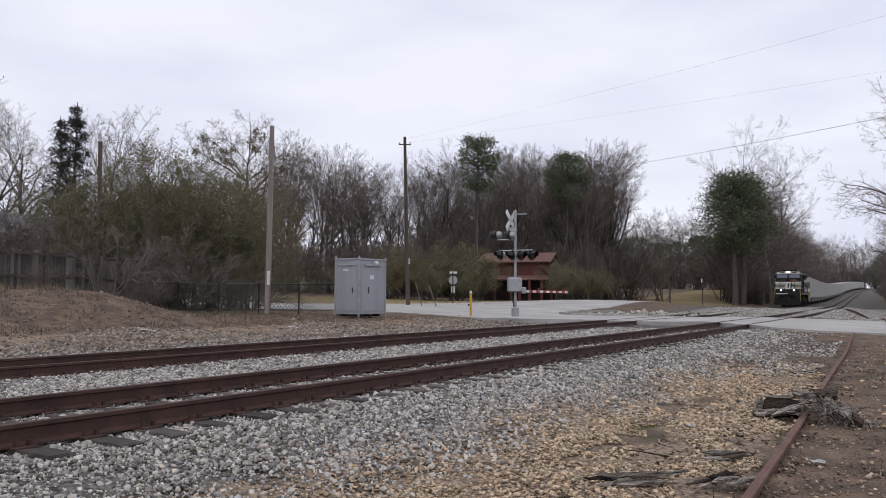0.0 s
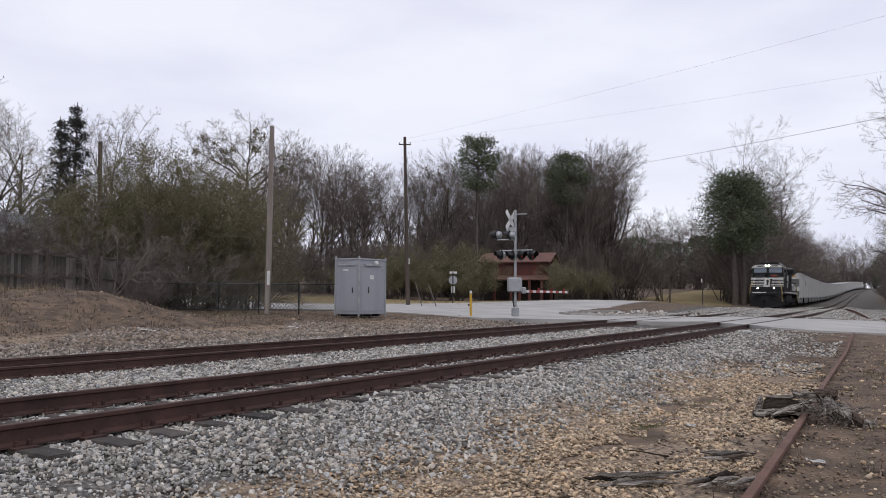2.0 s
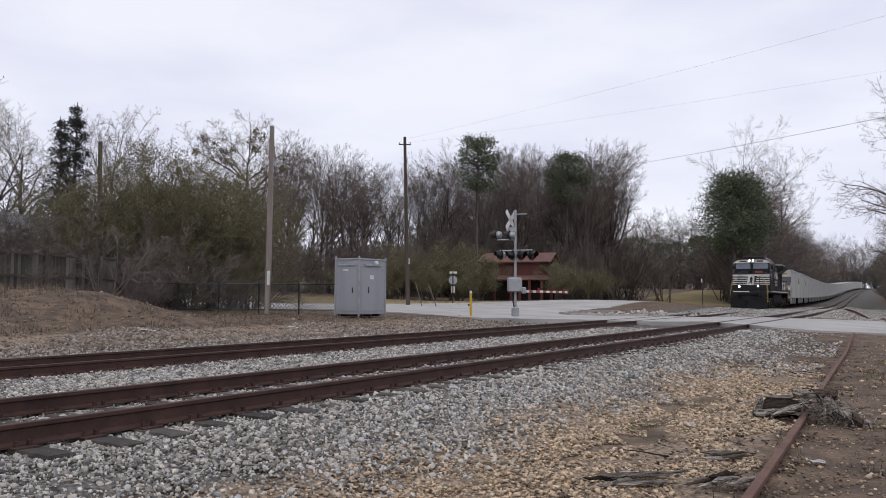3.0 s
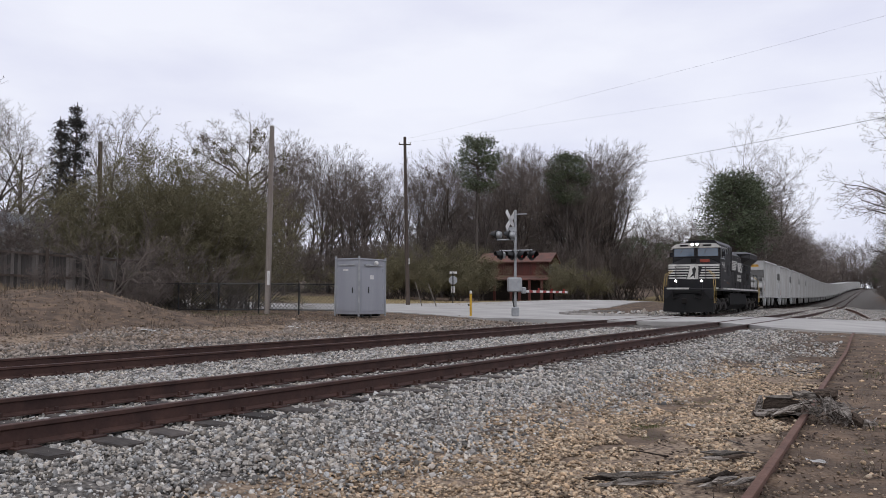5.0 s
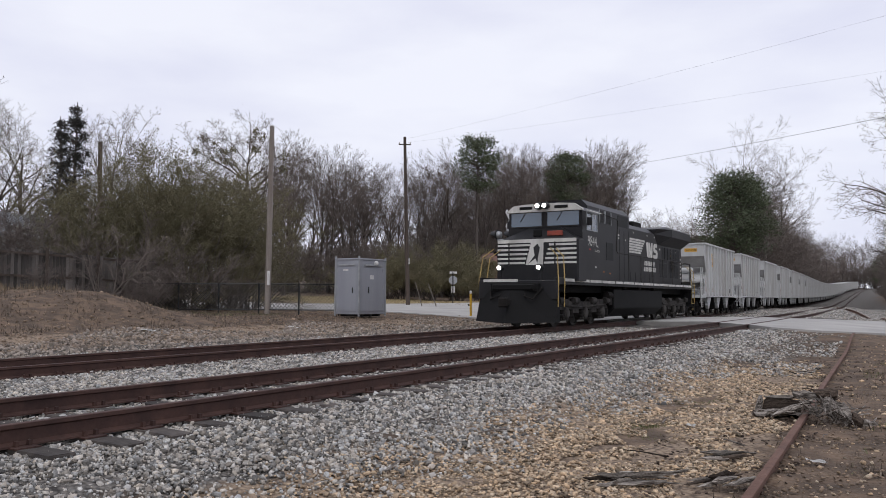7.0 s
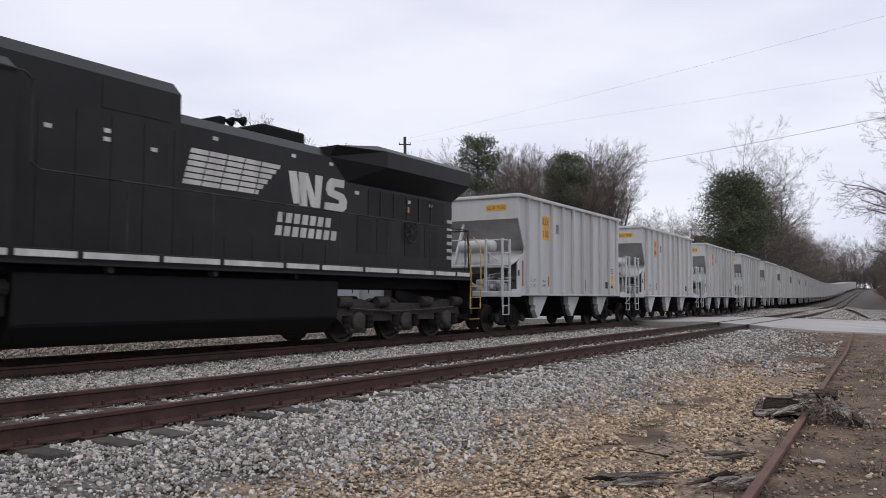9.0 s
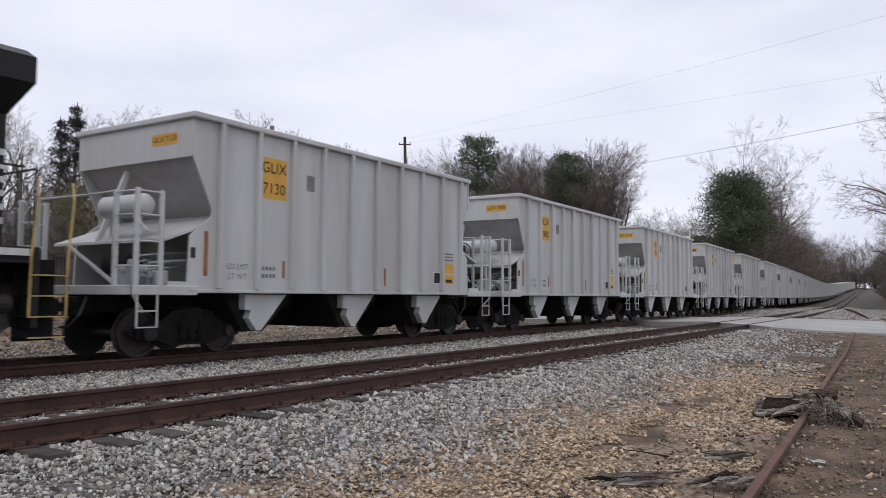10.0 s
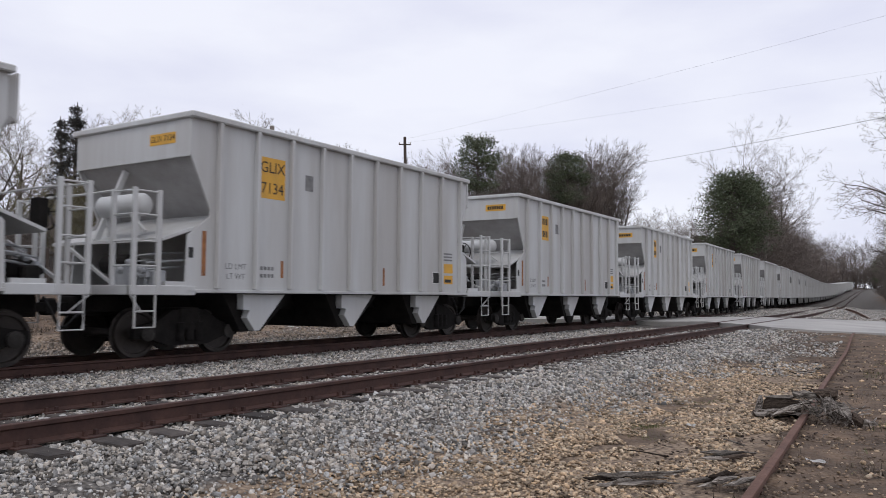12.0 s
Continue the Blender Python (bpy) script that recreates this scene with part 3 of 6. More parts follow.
    tube(bm, [(0.45, yy(0.35), 1.05), (0.5, yy(0.2), 0.75), (0.42, yy(0.05), 0.55), (0.3, yy(-0.02), 0.55)], 0.025, 6)
    part("air_hose", bm, M_BLACK, car)
    if not flip:
        bm = B()
        lathe(bm, [(0.02, -0.62), (0.15, -0.6), (0.20, -0.52), (0.20, 0.52), (0.15, 0.6), (0.02, 0.62)], pose(0.5, yy(1.0), 2.62, 0, 90), 16)
        tank = part("air_tank", bm, M_CAR, car, smooth=True)
        bm = B()
        beam(bm, (0.1, yy(1.0), 2.1), (0.1, yy(1.0), 2.5), 0.05)
        beam(bm, (0.9, yy(1.0), 2.1), (0.9, yy(1.0), 2.5), 0.05)
        beam(bm, (1.25, yy(0.9), 2.15), (0.85, yy(0.9), 2.45), 0.04)
        part("tank_bracket", bm, M_CAR, tank)
    else:
        bm = B()
        tube(bm, [(0.9 + 0.27 * math.cos(a), yy(0.55), 2.35 + 0.27 * math.sin(a)) for a in np.linspace(0, 2 * math.pi, 17)], 0.014, 5)
        for a in (0, 1.05, 2.1):
            beam(bm, (0.9 + 0.27 * math.cos(a), yy(0.55), 2.35 + 0.27 * math.sin(a)), (0.9 - 0.27 * math.cos(a), yy(0.55), 2.35 - 0.27 * math.sin(a)), 0.015)
        bx(bm, 0.78, 1.02, lo(0.62, 0.8), hi(0.62, 0.8), 2.1, 2.55, 0.02)
        part("hand_brake", bm, M_UNDER, car)
    bm = B()
    lathe(bm, [(0.03, -0.42), (0.17, -0.4), (0.17, 0.3), (0.1, 0.36), (0.05, 0.5)], pose(0.25, yy(1.15), 1.62, 0, 90), 14)
    part("brake_cylinder", bm, M_UNDER, car)
    bm = B()
    for k, (xa, za) in enumerate(((0.75, 1.62), (0.95, 1.74), (1.1, 1.5), (1.28, 1.62))):
        tube(bm, [(xa, yy(0.9), 1.2), (xa, yy(0.92), za), (xa + 0.2, yy(1.1 + 0.1 * k), za + 0.05), (xa + 0.22, yy(1.9), za + 0.1)], 0.022, 6)
        lathe(bm, [(0.02, 0), (0.07, 0.02), (0.07, 0.09), (0.03, 0.12)], pose(xa, yy(0.88), za - 0.12, 90), 10)
    tagged(part("brake_pipe", bm, M_GALV, car), kind="stuff")
    bm = B()
    beam(bm, (1.1, yy(0.42), 1.25), (-0.4, yy(0.5), 1.95), 0.035, 0.05)
    beam(bm, (1.62, yy(1.0), 1.24), (1.62, yy(1.5), 1.24), 0.1, 0.14)
    part("platform_stay", bm, M_CAR, car)
    bm = B()
    bx(bm, 0.55, 1.0, lo(0.8, 1.3), hi(0.8, 1.3), 1.2, 1.6, 0.03)
    tube(bm, [(0.9, yy(0.9), 1.4), (1.35, yy(0.9), 1.42)], 0.05, 8)
    bx(bm, 1.25, 1.45, lo(0.95, 1.2), hi(0.95, 1.2), 1.2, 1.5, 0.03)
    part("brake_valve", bm, M_GALV if not flip else M_UNDER, car)


def make_hopper():
    car = thing("hopper_car", "pale grey ribbed steel hopper car with yellow labels", "railway car", "hopper cars of the train")
    for side in (1, -1):
        x0, x1 = sorted((side * 1.62, side * 1.66))
        bm = B()
        slab(bm, [(Y0, 4.18), (Y0, 3.50), (1.92, 2.56), (1.90, 2.46), (1.44, 2.10), (1.40, 1.17), (10.72, 1.17), (10.68, 2.10), (10.22, 2.46), (10.20, 2.56), (Y1, 3.50), (Y1, 4.18)], 0, x0, x1)
        sheet = part("side_sheet", bm, M_CAR, car)
        for i in range(10):
            y = 2.06 + i * 0.912
            a, b = sorted((side * 1.66, side * 1.765))
            part("rib", bx(B(), a, b, y - 0.04, y + 0.04, 1.2, 4.14, 0.006), M_CAR, sheet)
        a, b = sorted((side * 1.60, side * 1.76))
        part("top_chord", bx(B(), a, b, Y0 - 0.06, Y1 + 0.06, 4.14, 4.25, 0.02), M_CAR, car)
        a, b = sorted((side * 1.50, side * 1.70))
        part("side_sill", bx(B(), a, b, 1.4, 10.7, 1.12, 1.18, 0.01), M_CAR, car)
        for k in range(3):
            c = 2.85 + k * 2.82
            bm = B()
            a, b = sorted((side * 1.36, side * 1.52))
            slab(bm, [(c, 1.10), (c + 1.08, 1.10), (c + 0.42, 0.42), (c + 0.30, 0.42), (c + 0.10, 0.66), (c + 0.16, 0.80), (c, 0.82)], 0, a, b)
            part("chute_side", bm, M_CAR, car)
        if side == -1:
            continue

        def patch(name, y_a, y_b, z_a, z_b, material, proud=0.004):
            return part(name, bx(B(), 1.66, 1.66 + proud, y_a, y_b, z_a, z_b), material, sheet)

        patch("number_label", 3.06, 3.74, 2.93, 3.72, M_LABEL)
        patch("stencil", 4.32, 4.55, 3.20, 3.52, M_GREYINK)
        patch("rust_strip", 1.74, 1.83, 1.42, 2.2, M_RUSTMARK)
        patch("rust_strip", 3.66, 3.73, 1.42, 1.75, M_RUSTMARK)
        patch("rust_strip", 6.95, 7.02, 1.32, 1.72, M_RUSTMARK)
        for words, z in (("LD LMT", 1.60), ("LT WT", 1.42)):
            lettering("lettering", words, 0.15, M_GREYINK, sheet, Matrix.Translation((1.663, 2.52, z)) @ SIDE)
        for a0, b0 in ((3.12, 3.5),):
            bm = B()
            for z in (1.42, 1.56):
                for j in range(4):
                    w = (b0 - a0) / 4
                    bx(bm, 1.66, 1.664, a0 + j * w, a0 + j * w + w * 0.7, z, z + 0.07)
            part("stencil", bm, M_GREYINK, sheet)
        patch("data_plate", 9.05, 9.32, 1.42, 1.68, M_INK)
        patch("data_plate_edge", 9.03, 9.34, 1.40, 1.70, M_WHITE, 0.002)
        patch("orange_panel", 9.50, 9.98, 1.68, 1.92, M_LABEL)
        patch("yellow_panel", 9.50, 9.98, 1.40, 1.62, M_LABEL)
        patch("notice", 9.6, 9.9, 1.44, 1.52, M_INK, 0.007)
        bm = B()
        for z in (2.0, 2.08, 2.16):
            bx(bm, 1.66, 1.664, 9.50, 9.95, z, z + 0.04)
        part("stencil", bm, M_GREYINK, sheet)
        patch("hand_hold", 1.46, 1.56, 1.72, 1.90, M_INK)
    part("end_chord", bx(B(), -1.6, 1.6, Y0 - 0.06, Y0 + 0.06, 4.14, 4.25, 0.02), M_CAR, car)
    part("end_chord", bx(B(), -1.6, 1.6, Y1 - 0.06, Y1 + 0.06, 4.14, 4.25, 0.02), M_CAR, car)
    part("end_label", bx(B(), 0.55, 1.25, Y0 - 0.006, Y0, 3.74, 3.94), M_LABEL, car)
    for k in range(3):
        c = 2.85 + k * 2.82
        bm = B()
        slab(bm, [(c - 0.35, 1.12), (c + 1.5, 1.12), (c + 0.62, 0.40), (c + 0.10, 0.40)], 0, -1.35, 1.35)
        part("hopper_bottom", bm, M_UNDER, car)
    part("centre_sill", bx(B(), -0.35, 0.35, 0.4, CAR_L - 0.4, 0.78, 1.12, 0.02), M_UNDER, car)
    part("load", bx(B(), -1.6, 1.6, 2.4, 9.7, 3.3, 3.36), M_STONE, car)
    hopper_end(car, False)
    hopper_end(car, True)
    freight_truck(car, 2.0)
    freight_truck(car, CAR_L - 2.0)
    return car


def number_car(car, digits):
    """Readable reporting marks on the yellow labels, or plain bars where they cannot be read."""
    if digits:
        lettering("lettering", "GLIX", 0.30, M_INK, car, Matrix.Translation((1.667, 3.40, 3.52)) @ SIDE)
        lettering("lettering", digits, 0.30, M_INK, car, Matrix.Translation((1.667, 3.40, 3.12)) @ SIDE)
        lettering("lettering", "GLIX " + digits, 0.15, M_INK, car, Matrix.Translation((0.9, Y0 - 0.008, 3.84)) @ END)
    else:
        for z in (3.43, 3.03):
            for k in range(4):
                part("lettering_bar", bx(B(), 1.664, 1.668, 3.13 + k * 0.14, 3.22 + k * 0.14, z, z + 0.2), M_INK, car)
        for k in range(7):
            part("lettering_bar", bx(B(), 0.62 + k * 0.08, 0.68 + k * 0.08, Y0 - 0.01, Y0 - 0.006, 3.79, 3.89), M_INK, car)
    return car


def loco_truck(loco, y0):
    ys = [y0 + 0.75, y0 + 2.6, y0 + 4.45]
    r = 0.53
    for y in ys:
        w = part("wheelset", wheel_pair(B(), r), M_WHEEL, loco)
        w.matrix_basis = pose(0, y, r)
    for side in (-1, 1):
        a, b = sorted((side * 1.0, side * 1.22))
        bm = B()
        out = [(y0, 0.62), (y0 + 0.1, 0.98), (y0 + 0.9, 1.02), (y0 + 1.3, 0.92), (y0 + 3.9, 0.92), (y0 + 4.3, 1.02), (y0 + 5.1, 0.98), (y0 + 5.2, 0.62)]
        low = []
        for y in reversed(ys):
            low += [(y + 0.55, 0.50), (y + 0.32, 0.24), (y - 0.32, 0.24), (y - 0.55, 0.50)]
        slab(bm, out + low, 0, a, b)
        f = part("side_frame", bm, M_TRUCK, loco)
        for y in ys:
            bm = B()
            lathe(bm, [(0.22, 0), (0.22, 0.1), (0.16, 0.14), (0.06, 0.15)], pose(side * 1.2, y, 0.50, 0, 90 * side), 14)
            bx(bm, *sorted((side * 1.1, side * 1.27)), y - 0.28, y + 0.28, 0.27, 0.36, 0.02)
            part("journal_box", bm, M_TRUCK, f)
            bm = B()
            for k in (-0.42, 0.42):
                lathe(bm, [(0.085, 0.34), (0.1, 0.40), (0.085, 0.46), (0.1, 0.52), (0.085, 0.58), (0.1, 0.64)], Matrix.Translation((side * 1.26, y + k, 0)), 10)
            tagged(part("coil_spring", bm, M_UNDER, f), kind="stuff")
        for y in (y0 + 0.25, y0 + 1.65, y0 + 3.5, y0 + 4.95):
            bm = B()
            lathe(bm, [(0.1, -0.22), (0.13, -0.2), (0.13, 0.2), (0.1, 0.22)], pose(side * 1.24, y, 0.95, 90), 12)
            part("brake_cylinder", bm, M_TRUCK, f)
        bm = B()
        tube(bm, [(side * 1.28, y0 + 0.4, 0.8), (side * 1.3, y0 + 2.0, 0.72), (side * 1.3, y0 + 3.3, 0.74), (side * 1.28, y0 + 4.8, 0.8)], 0.03, 6)
        part("brake_rod", bm, M_TRUCK, f)


def make_loco():
    loco = thing("diesel_locomotive", "black six-axle freight diesel with white stripes and lit headlamps", "locomotive")
    # frame, porch and pilot
    part("frame", bx(B(), -0.9, 0.9, 2.0, 21.1, 1.25, 1.56, 0.02), M_LOCOGRIME, loco)
    part("walkway", bx(B(), -1.5, 1.5, 2.3, 21.0, 1.56, 1.66, 0.01), M_LOCO, loco)
    for side in (1, -1):
        y = 3.0
        k = 0
        while y < 20.6:
            w = (0.95, 1.35, 1.2, 1.5)[k % 4]
            a, b = sorted((side * 1.5, side * 1.506))
            part("white_sill_stripe", bx(B(), a, b, y, min(y + w, 20.9), 1.63, 1.73), M_DECAL, loco)
            y += w + 0.1
            k += 1
        a, b = sorted((side * 1.40, side * 1.5))
        part("sill_plate", bx(B(), a, b, 2.3, 20.95, 1.52, 1.76, 0.01), M_LOCO, loco)
    bm = B()
    f = [(-1.5, 2.45, 1.30), (0, 1.75, 1.30), (1.5, 2.45, 1.30), (1.5, 2.05, 0.22), (0, 1.25, 0.18), (-1.5, 2.05, 0.22)]
    vs = [bm.verts.new(v) for v in f]
    bk = [bm.verts.new((v[0], 2.55, v[2])) for v in f]
    bm.faces.new((vs[0], vs[1], vs[4], vs[5]))
    bm.faces.new((vs[1], vs[2], vs[3], vs[4]))
    bm.faces.new((bk[5], bk[4], bk[1], bk[0]))
    bm.faces.new((bk[4], bk[3], bk[2], bk[1]))
    for i in range(6):
        j = (i + 1) % 6
        bm.faces.new((vs[i], bk[i], bk[j], vs[j]))
    part("snow_plough", bm, M_LOCOGRIME, loco)
    part("pilot", bx(B(), -1.5, 1.5, 2.25, 2.5, 1.0, 1.66, 0.02), M_LOCO, loco)
    part("porch_edge", bx(B(), -1.3, 0.05, 2.235, 2.245, 1.60, 1.70), M_DECAL, loco)
    part("anticlimber", bx(B(), -0.8, 0.8, 1.9, 2.3, 1.30, 1.52, 0.04), M_LOCOGRIME, loco)
    bm = B()
    bx(bm, -0.09, 0.09, 1.3, 2.0, 0.80, 0.98, 0.02)
    bx(bm, -0.18, 0.14, 1.15, 1.4, 0.72, 1.06, 0.05)
    part("coupler", bm, M_UNDER, loco)
    bm = B()
    bx(bm, -0.09, 0.09, 21.0, 22.1, 0.80, 0.98, 0.02)
    part("coupler", bm, M_UNDER, loco)
    bm = B()
    tube(bm, [(0.35, 2.2, 1.45), (0.5, 1.85, 1.1), (0.8, 1.85, 1.0), (1.0, 2.2, 1.4)], 0.03, 6)
    part("air_hose", bm, M_UNDER, loco)
    part("air_hose", tube(B(), [(-0.35, 2.2, 1.45), (-0.5, 1.85, 1.1), (-0.8, 1.85, 1.0), (-1.0, 2.2, 1.4)], 0.03, 6), M_UNDER, loco)
    # nose: wide, chamfered, sloping up to the windscreen
    bm = B()
    low = [(-1.64, 4.7), (-1.64, 3.98), (-1.60, 3.9), (1.60, 3.9), (1.64, 3.98), (1.64, 4.7)]
    a = [bm.verts.new((x, y, 1.66)) for x, y in low]
    b = [bm.verts.new((x, y, 3.16)) for x, y in low]
    c = [bm.verts.new((x, 4.72, z)) for x, z in ((-1.5, 3.2), (-1.5, 3.25), (-0.6, 3.72), (0.6, 3.72), (1.5, 3.25), (1.5, 3.2))]
    for i in range(5):
        bm.faces.new((a[i], a[i + 1], b[i + 1], b[i]))
        bm.faces.new((b[i], b[i + 1], c[i + 1], c[i]))
    bm.faces.new(a[::-1])
    bm.faces.new((a[0], b[0], c[0], c[5], b[5], a[5]))
    bm.faces.new(c)
    nose = part("nose", bm, M_LOCO, loco)
    for k in range(6):
        z = 2.30 + k * 0.165
        if k == 5:
            part("white_stripe", bx(B(), -1.58, 1.58, 3.893, 3.9, z - 0.04, z + 0.09), M_DECAL, nose)
            continue
        for x0, x1 in ((-1.58, -1.14), (-1.08, -0.45 + 0.05 * k), (0.32 + 0.05 * k, 0.72), (0.78, 1.58)):
            part("white_stripe", bx(B(), x0, x1, 3.893, 3.9, z, z + 0.075), M_DECAL, nose)
    bm = B()
    slab(bm, [(-0.42, 2.26), (-0.1, 2.26), (0.28, 2.26), (0.30, 3.10), (0.10, 3.10), (-0.2, 3.10)], 1, 3.890, 3.9)
    emblem = part("nose_emblem", bm, M_DECAL, nose)
    bm = B()
    slab(bm, [(-0.30, 2.30), (-0.05, 2.62), (-0.10, 2.90), (0.06, 3.04), (0.16, 2.9), (0.10, 2.6), (0.06, 2.32), (-0.02, 2.5)], 1, 3.884, 3.888)
    part("emblem_mark", bm, M_INK, emblem)
    for x in (-1.11, 0.75):
        part("divider", bx(B(), x - 0.02, x + 0.02, 3.88, 3.9, 2.25, 3.1), M_LOCO, nose)
    bm = B()
    bx(bm, 0.35, 0.95, 4.12, 4.2, 3.34, 3.52, 0.01)
    part("number_board", bm, M_BOARD, nose)
    bm = B()
    bx(bm, -0.22, 0.12, 4.12, 4.2, 3.32, 3.58, 0.02)
    part("nose_light_box", bm, M_LOCOGRIME, nose)
    # cab
    bm = B()
    prof = [(-1.5, 1.66), (-1.5, 4.28), (-1.2, 4.50), (-0.7, 4.56), (0.7, 4.56), (1.2, 4.50), (1.5, 4.28), (1.5, 1.66)]
    slab(bm, prof, 1, 4.70, 8.35)
    cab = part("cab", bm, M_LOCO, loco)
    bm = B()
    slab(bm, [(-1.54, 4.30), (1.54, 4.30), (1.54, 4.35), (1.24, 4.555), (0.7, 4.60), (-0.7, 4.60), (-1.24, 4.555), (-1.54, 4.35)], 1, 4.56, 4.74)
    part("roof_brow", bm, M_DECAL, cab)
    for x0, x1 in ((-1.38, -0.12), (0.12, 1.38)):
        part("windscreen_frame", bx(B(), x0 - 0.05, x1 + 0.05, 4.675, 4.70, 3.70, 4.31, 0.01), M_LOCO, cab)
        ws = part("windscreen", bx(B(), x0, x1, 4.665, 4.675, 3.76, 4.28), M_GLASS, cab)
        bm = B()
        beam(bm, ((x0 + x1) / 2, 4.655, 4.32), ((x0 + x1) / 2 - 0.25, 4.655, 3.95), 0.02)
        part("wiper", bm, M_BLACK, ws)
    for side in (1, -1):
        a, b = sorted((side * 1.5, side * 1.512))
        for y0, y1 in ((5.15, 5.62), (5.70, 6.20)):
            w = part("side_window", bx(B(), a, b, y0, y1, 3.62, 4.24), M_GLASS, cab)
            bm = B()
            for (p, q, r, s) in ((y0 - .04, y0, 3.58, 4.28), (y1, y1 + .04, 3.58, 4.28), (y0, y1, 3.58, 3.62), (y0, y1, 4.24, 4.28)):
                bx(bm, *sorted((side * 1.5, side * 1.525)), p, q, r, s)
            part("window_frame", bm, M_GALV, w)
        part("sunshade", slab(B(), [(side * 1.5, 4.36), (side * 1.72, 4.28), (side * 1.72, 4.26), (side * 1.5, 4.33)], 1, 5.1, 6.25), M_DECAL, cab)
        for y0, y1 in ((6.50, 7.02), (7.18, 7.82)):
            lv = part("louvre_panel", bx(B(), a, b, y0, y1, 4.0, 4.46), M_LOUVRE, cab)
            for z in (4.08, 4.17, 4.26, 4.35):
                part("slat", bx(B(), *sorted((side * 1.51, side * 1.53)), y0, y1, z, z + 0.02), M_LOCO, lv)
            for y in (y0, y1):
                part("bright_edge", bx(B(), *sorted((side * 1.5, side * 1.525)), y - 0.02, y + 0.02, 3.98, 4.48), M_GALV, lv)
        part("equipment_door", bx(B(), a, b, 7.28, 8.1, 2.55, 3.25), M_LOUVRE, cab)
        part("mirror", bx(B(), *sorted((side * 1.55, side * 1.75)), 5.02, 5.06, 3.75, 4.05, 0.01), M_LOCO, cab)
        for y, z, mt in ((6.9, 2.05, M_RUSTMARK), (7.6, 2.0, M_RUSTMARK), (5.4, 2.85, M_RED), (6.2, 3.0, M_DECAL), (6.0, 2.2, M_DECAL)):
            part("small_placard", bx(B(), *sorted((side * 1.5, side * 1.506)), y, y + 0.16, z, z + 0.06), mt, cab)
    lettering("lettering", "D9-40CW", 0.13, M_DECAL, cab, Matrix.Translation((1.505, 6.25, 2.84)) @ SIDE)
    lettering("lettering", "9844", 0.54, M_DECAL, cab, Matrix.Translation((1.505, 5.72, 3.18)) @ SIDE, 0.9)
    for x in (-0.11, 0.11):
        bm = B()
        lathe(bm, [(0.13, 0), (0.13, 0.3), (0.1, 0.32)], pose(x * 1.3, 4.3, 4.50, -90), 16)
        h = part("headlamp_housing", bm, M_LOCO, cab)
        part("headlamp", lathe(B(), [(0.08, 0), (0.08, 0.012)], pose(x * 1.3, 4.29, 4.50, -90), 16), M_LAMP, h)
    for x in (-0.77, 0.77):
        bm = B()
        lathe(bm, [(0.12, 0), (0.12, 0.2)], pose(x, 2.4, 2.11, -90), 16)
        h = part("ditch_lamp_housing", bm, M_LOCO, loco)
        part("ditch_lamp", lathe(B(), [(0.07, 0), (0.07, 0.012)], pose(x, 2.385, 2.11, -90), 16), M_LAMP, h)
        part("lamp_post", bx(B(), x - 0.05, x + 0.05, 2.45, 2.55, 1.66, 2.05), M_LOCO, loco)
    for x in (-0.45, 0.45):
        bm = B()
        bx(bm, x * 1.6 - 0.27, x * 1.6 + 0.27, 4.545, 4.57, 4.40, 4.51, 0.01)
        part("roof_number_board", bm, M_LOCOGRIME, cab)
    # auxiliary cabinet
    bm = B()
    slab(bm, [(-1.08, 1.66), (-1.08, 4.66), (-0.85, 4.90), (0.85, 4.90), (1.08, 4.66), (1.08, 1.66)], 1, 6.3, 11.5)
    aux = part("auxiliary_cabinet", bm, M_LOCO, loco)
    # engine hood
    bm = B()
    slab(bm, [(-1.0, 1.66), (-1.0, 4.18), (-0.72, 4.42), (0.72, 4.42), (1.0, 4.18), (1.0, 1.66)], 1, 11.5, 16.4)
    hood = part("engine_hood", bm, M_LOCO, loco)
    for side in (1, -1):
        part("intake_grille", bx(B(), *sorted((side * 1.08, side * 1.092)), 9.95, 11.25, 4.12, 4.60), M_LOUVRE, aux)
        for y in np.arange(8.9, 11.4, 0.62):
            part("door_seam", bx(B(), *sorted((side * 1.08, side * 1.088)), y, y + 0.02, 1.8, 4.0), M_LOUVRE, aux)
        for y in np.arange(11.9, 16.2, 0.72):
            part("door_seam", bx(B(), *sorted((side * 1.0, side * 1.008)), y, y + 0.02, 1.8, 2.2), M_LOUVRE, hood)
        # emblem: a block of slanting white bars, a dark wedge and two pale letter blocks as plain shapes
        for k in range(6):
            z0, z1 = 3.10 + k * 0.117, 3.10 + k * 0.117 + 0.088
            for j in range(5):
                y0 = 11.62 + j * 0.44 + (z0 - 3.1) * 0.28
                y1 = y0 + 0.41
                if j == 4:
                    y1 = y0 + 0.08 + 0.085 * k
                bm = B()
                s = (lambda v: v) if side == 1 else (lambda v: 27.85 - v)
                slab(bm, [(s(y0), z0), (s(y1), z0), (s(y1 + 0.03), z1), (s(y0 + 0.03), z1)], 0, *sorted((side * 1.0, side * 1.006)))
                part("white_bar", bm, M_DECAL, hood)
        s = (lambda v: v) if side == 1 else (lambda v: 27.85 - v)
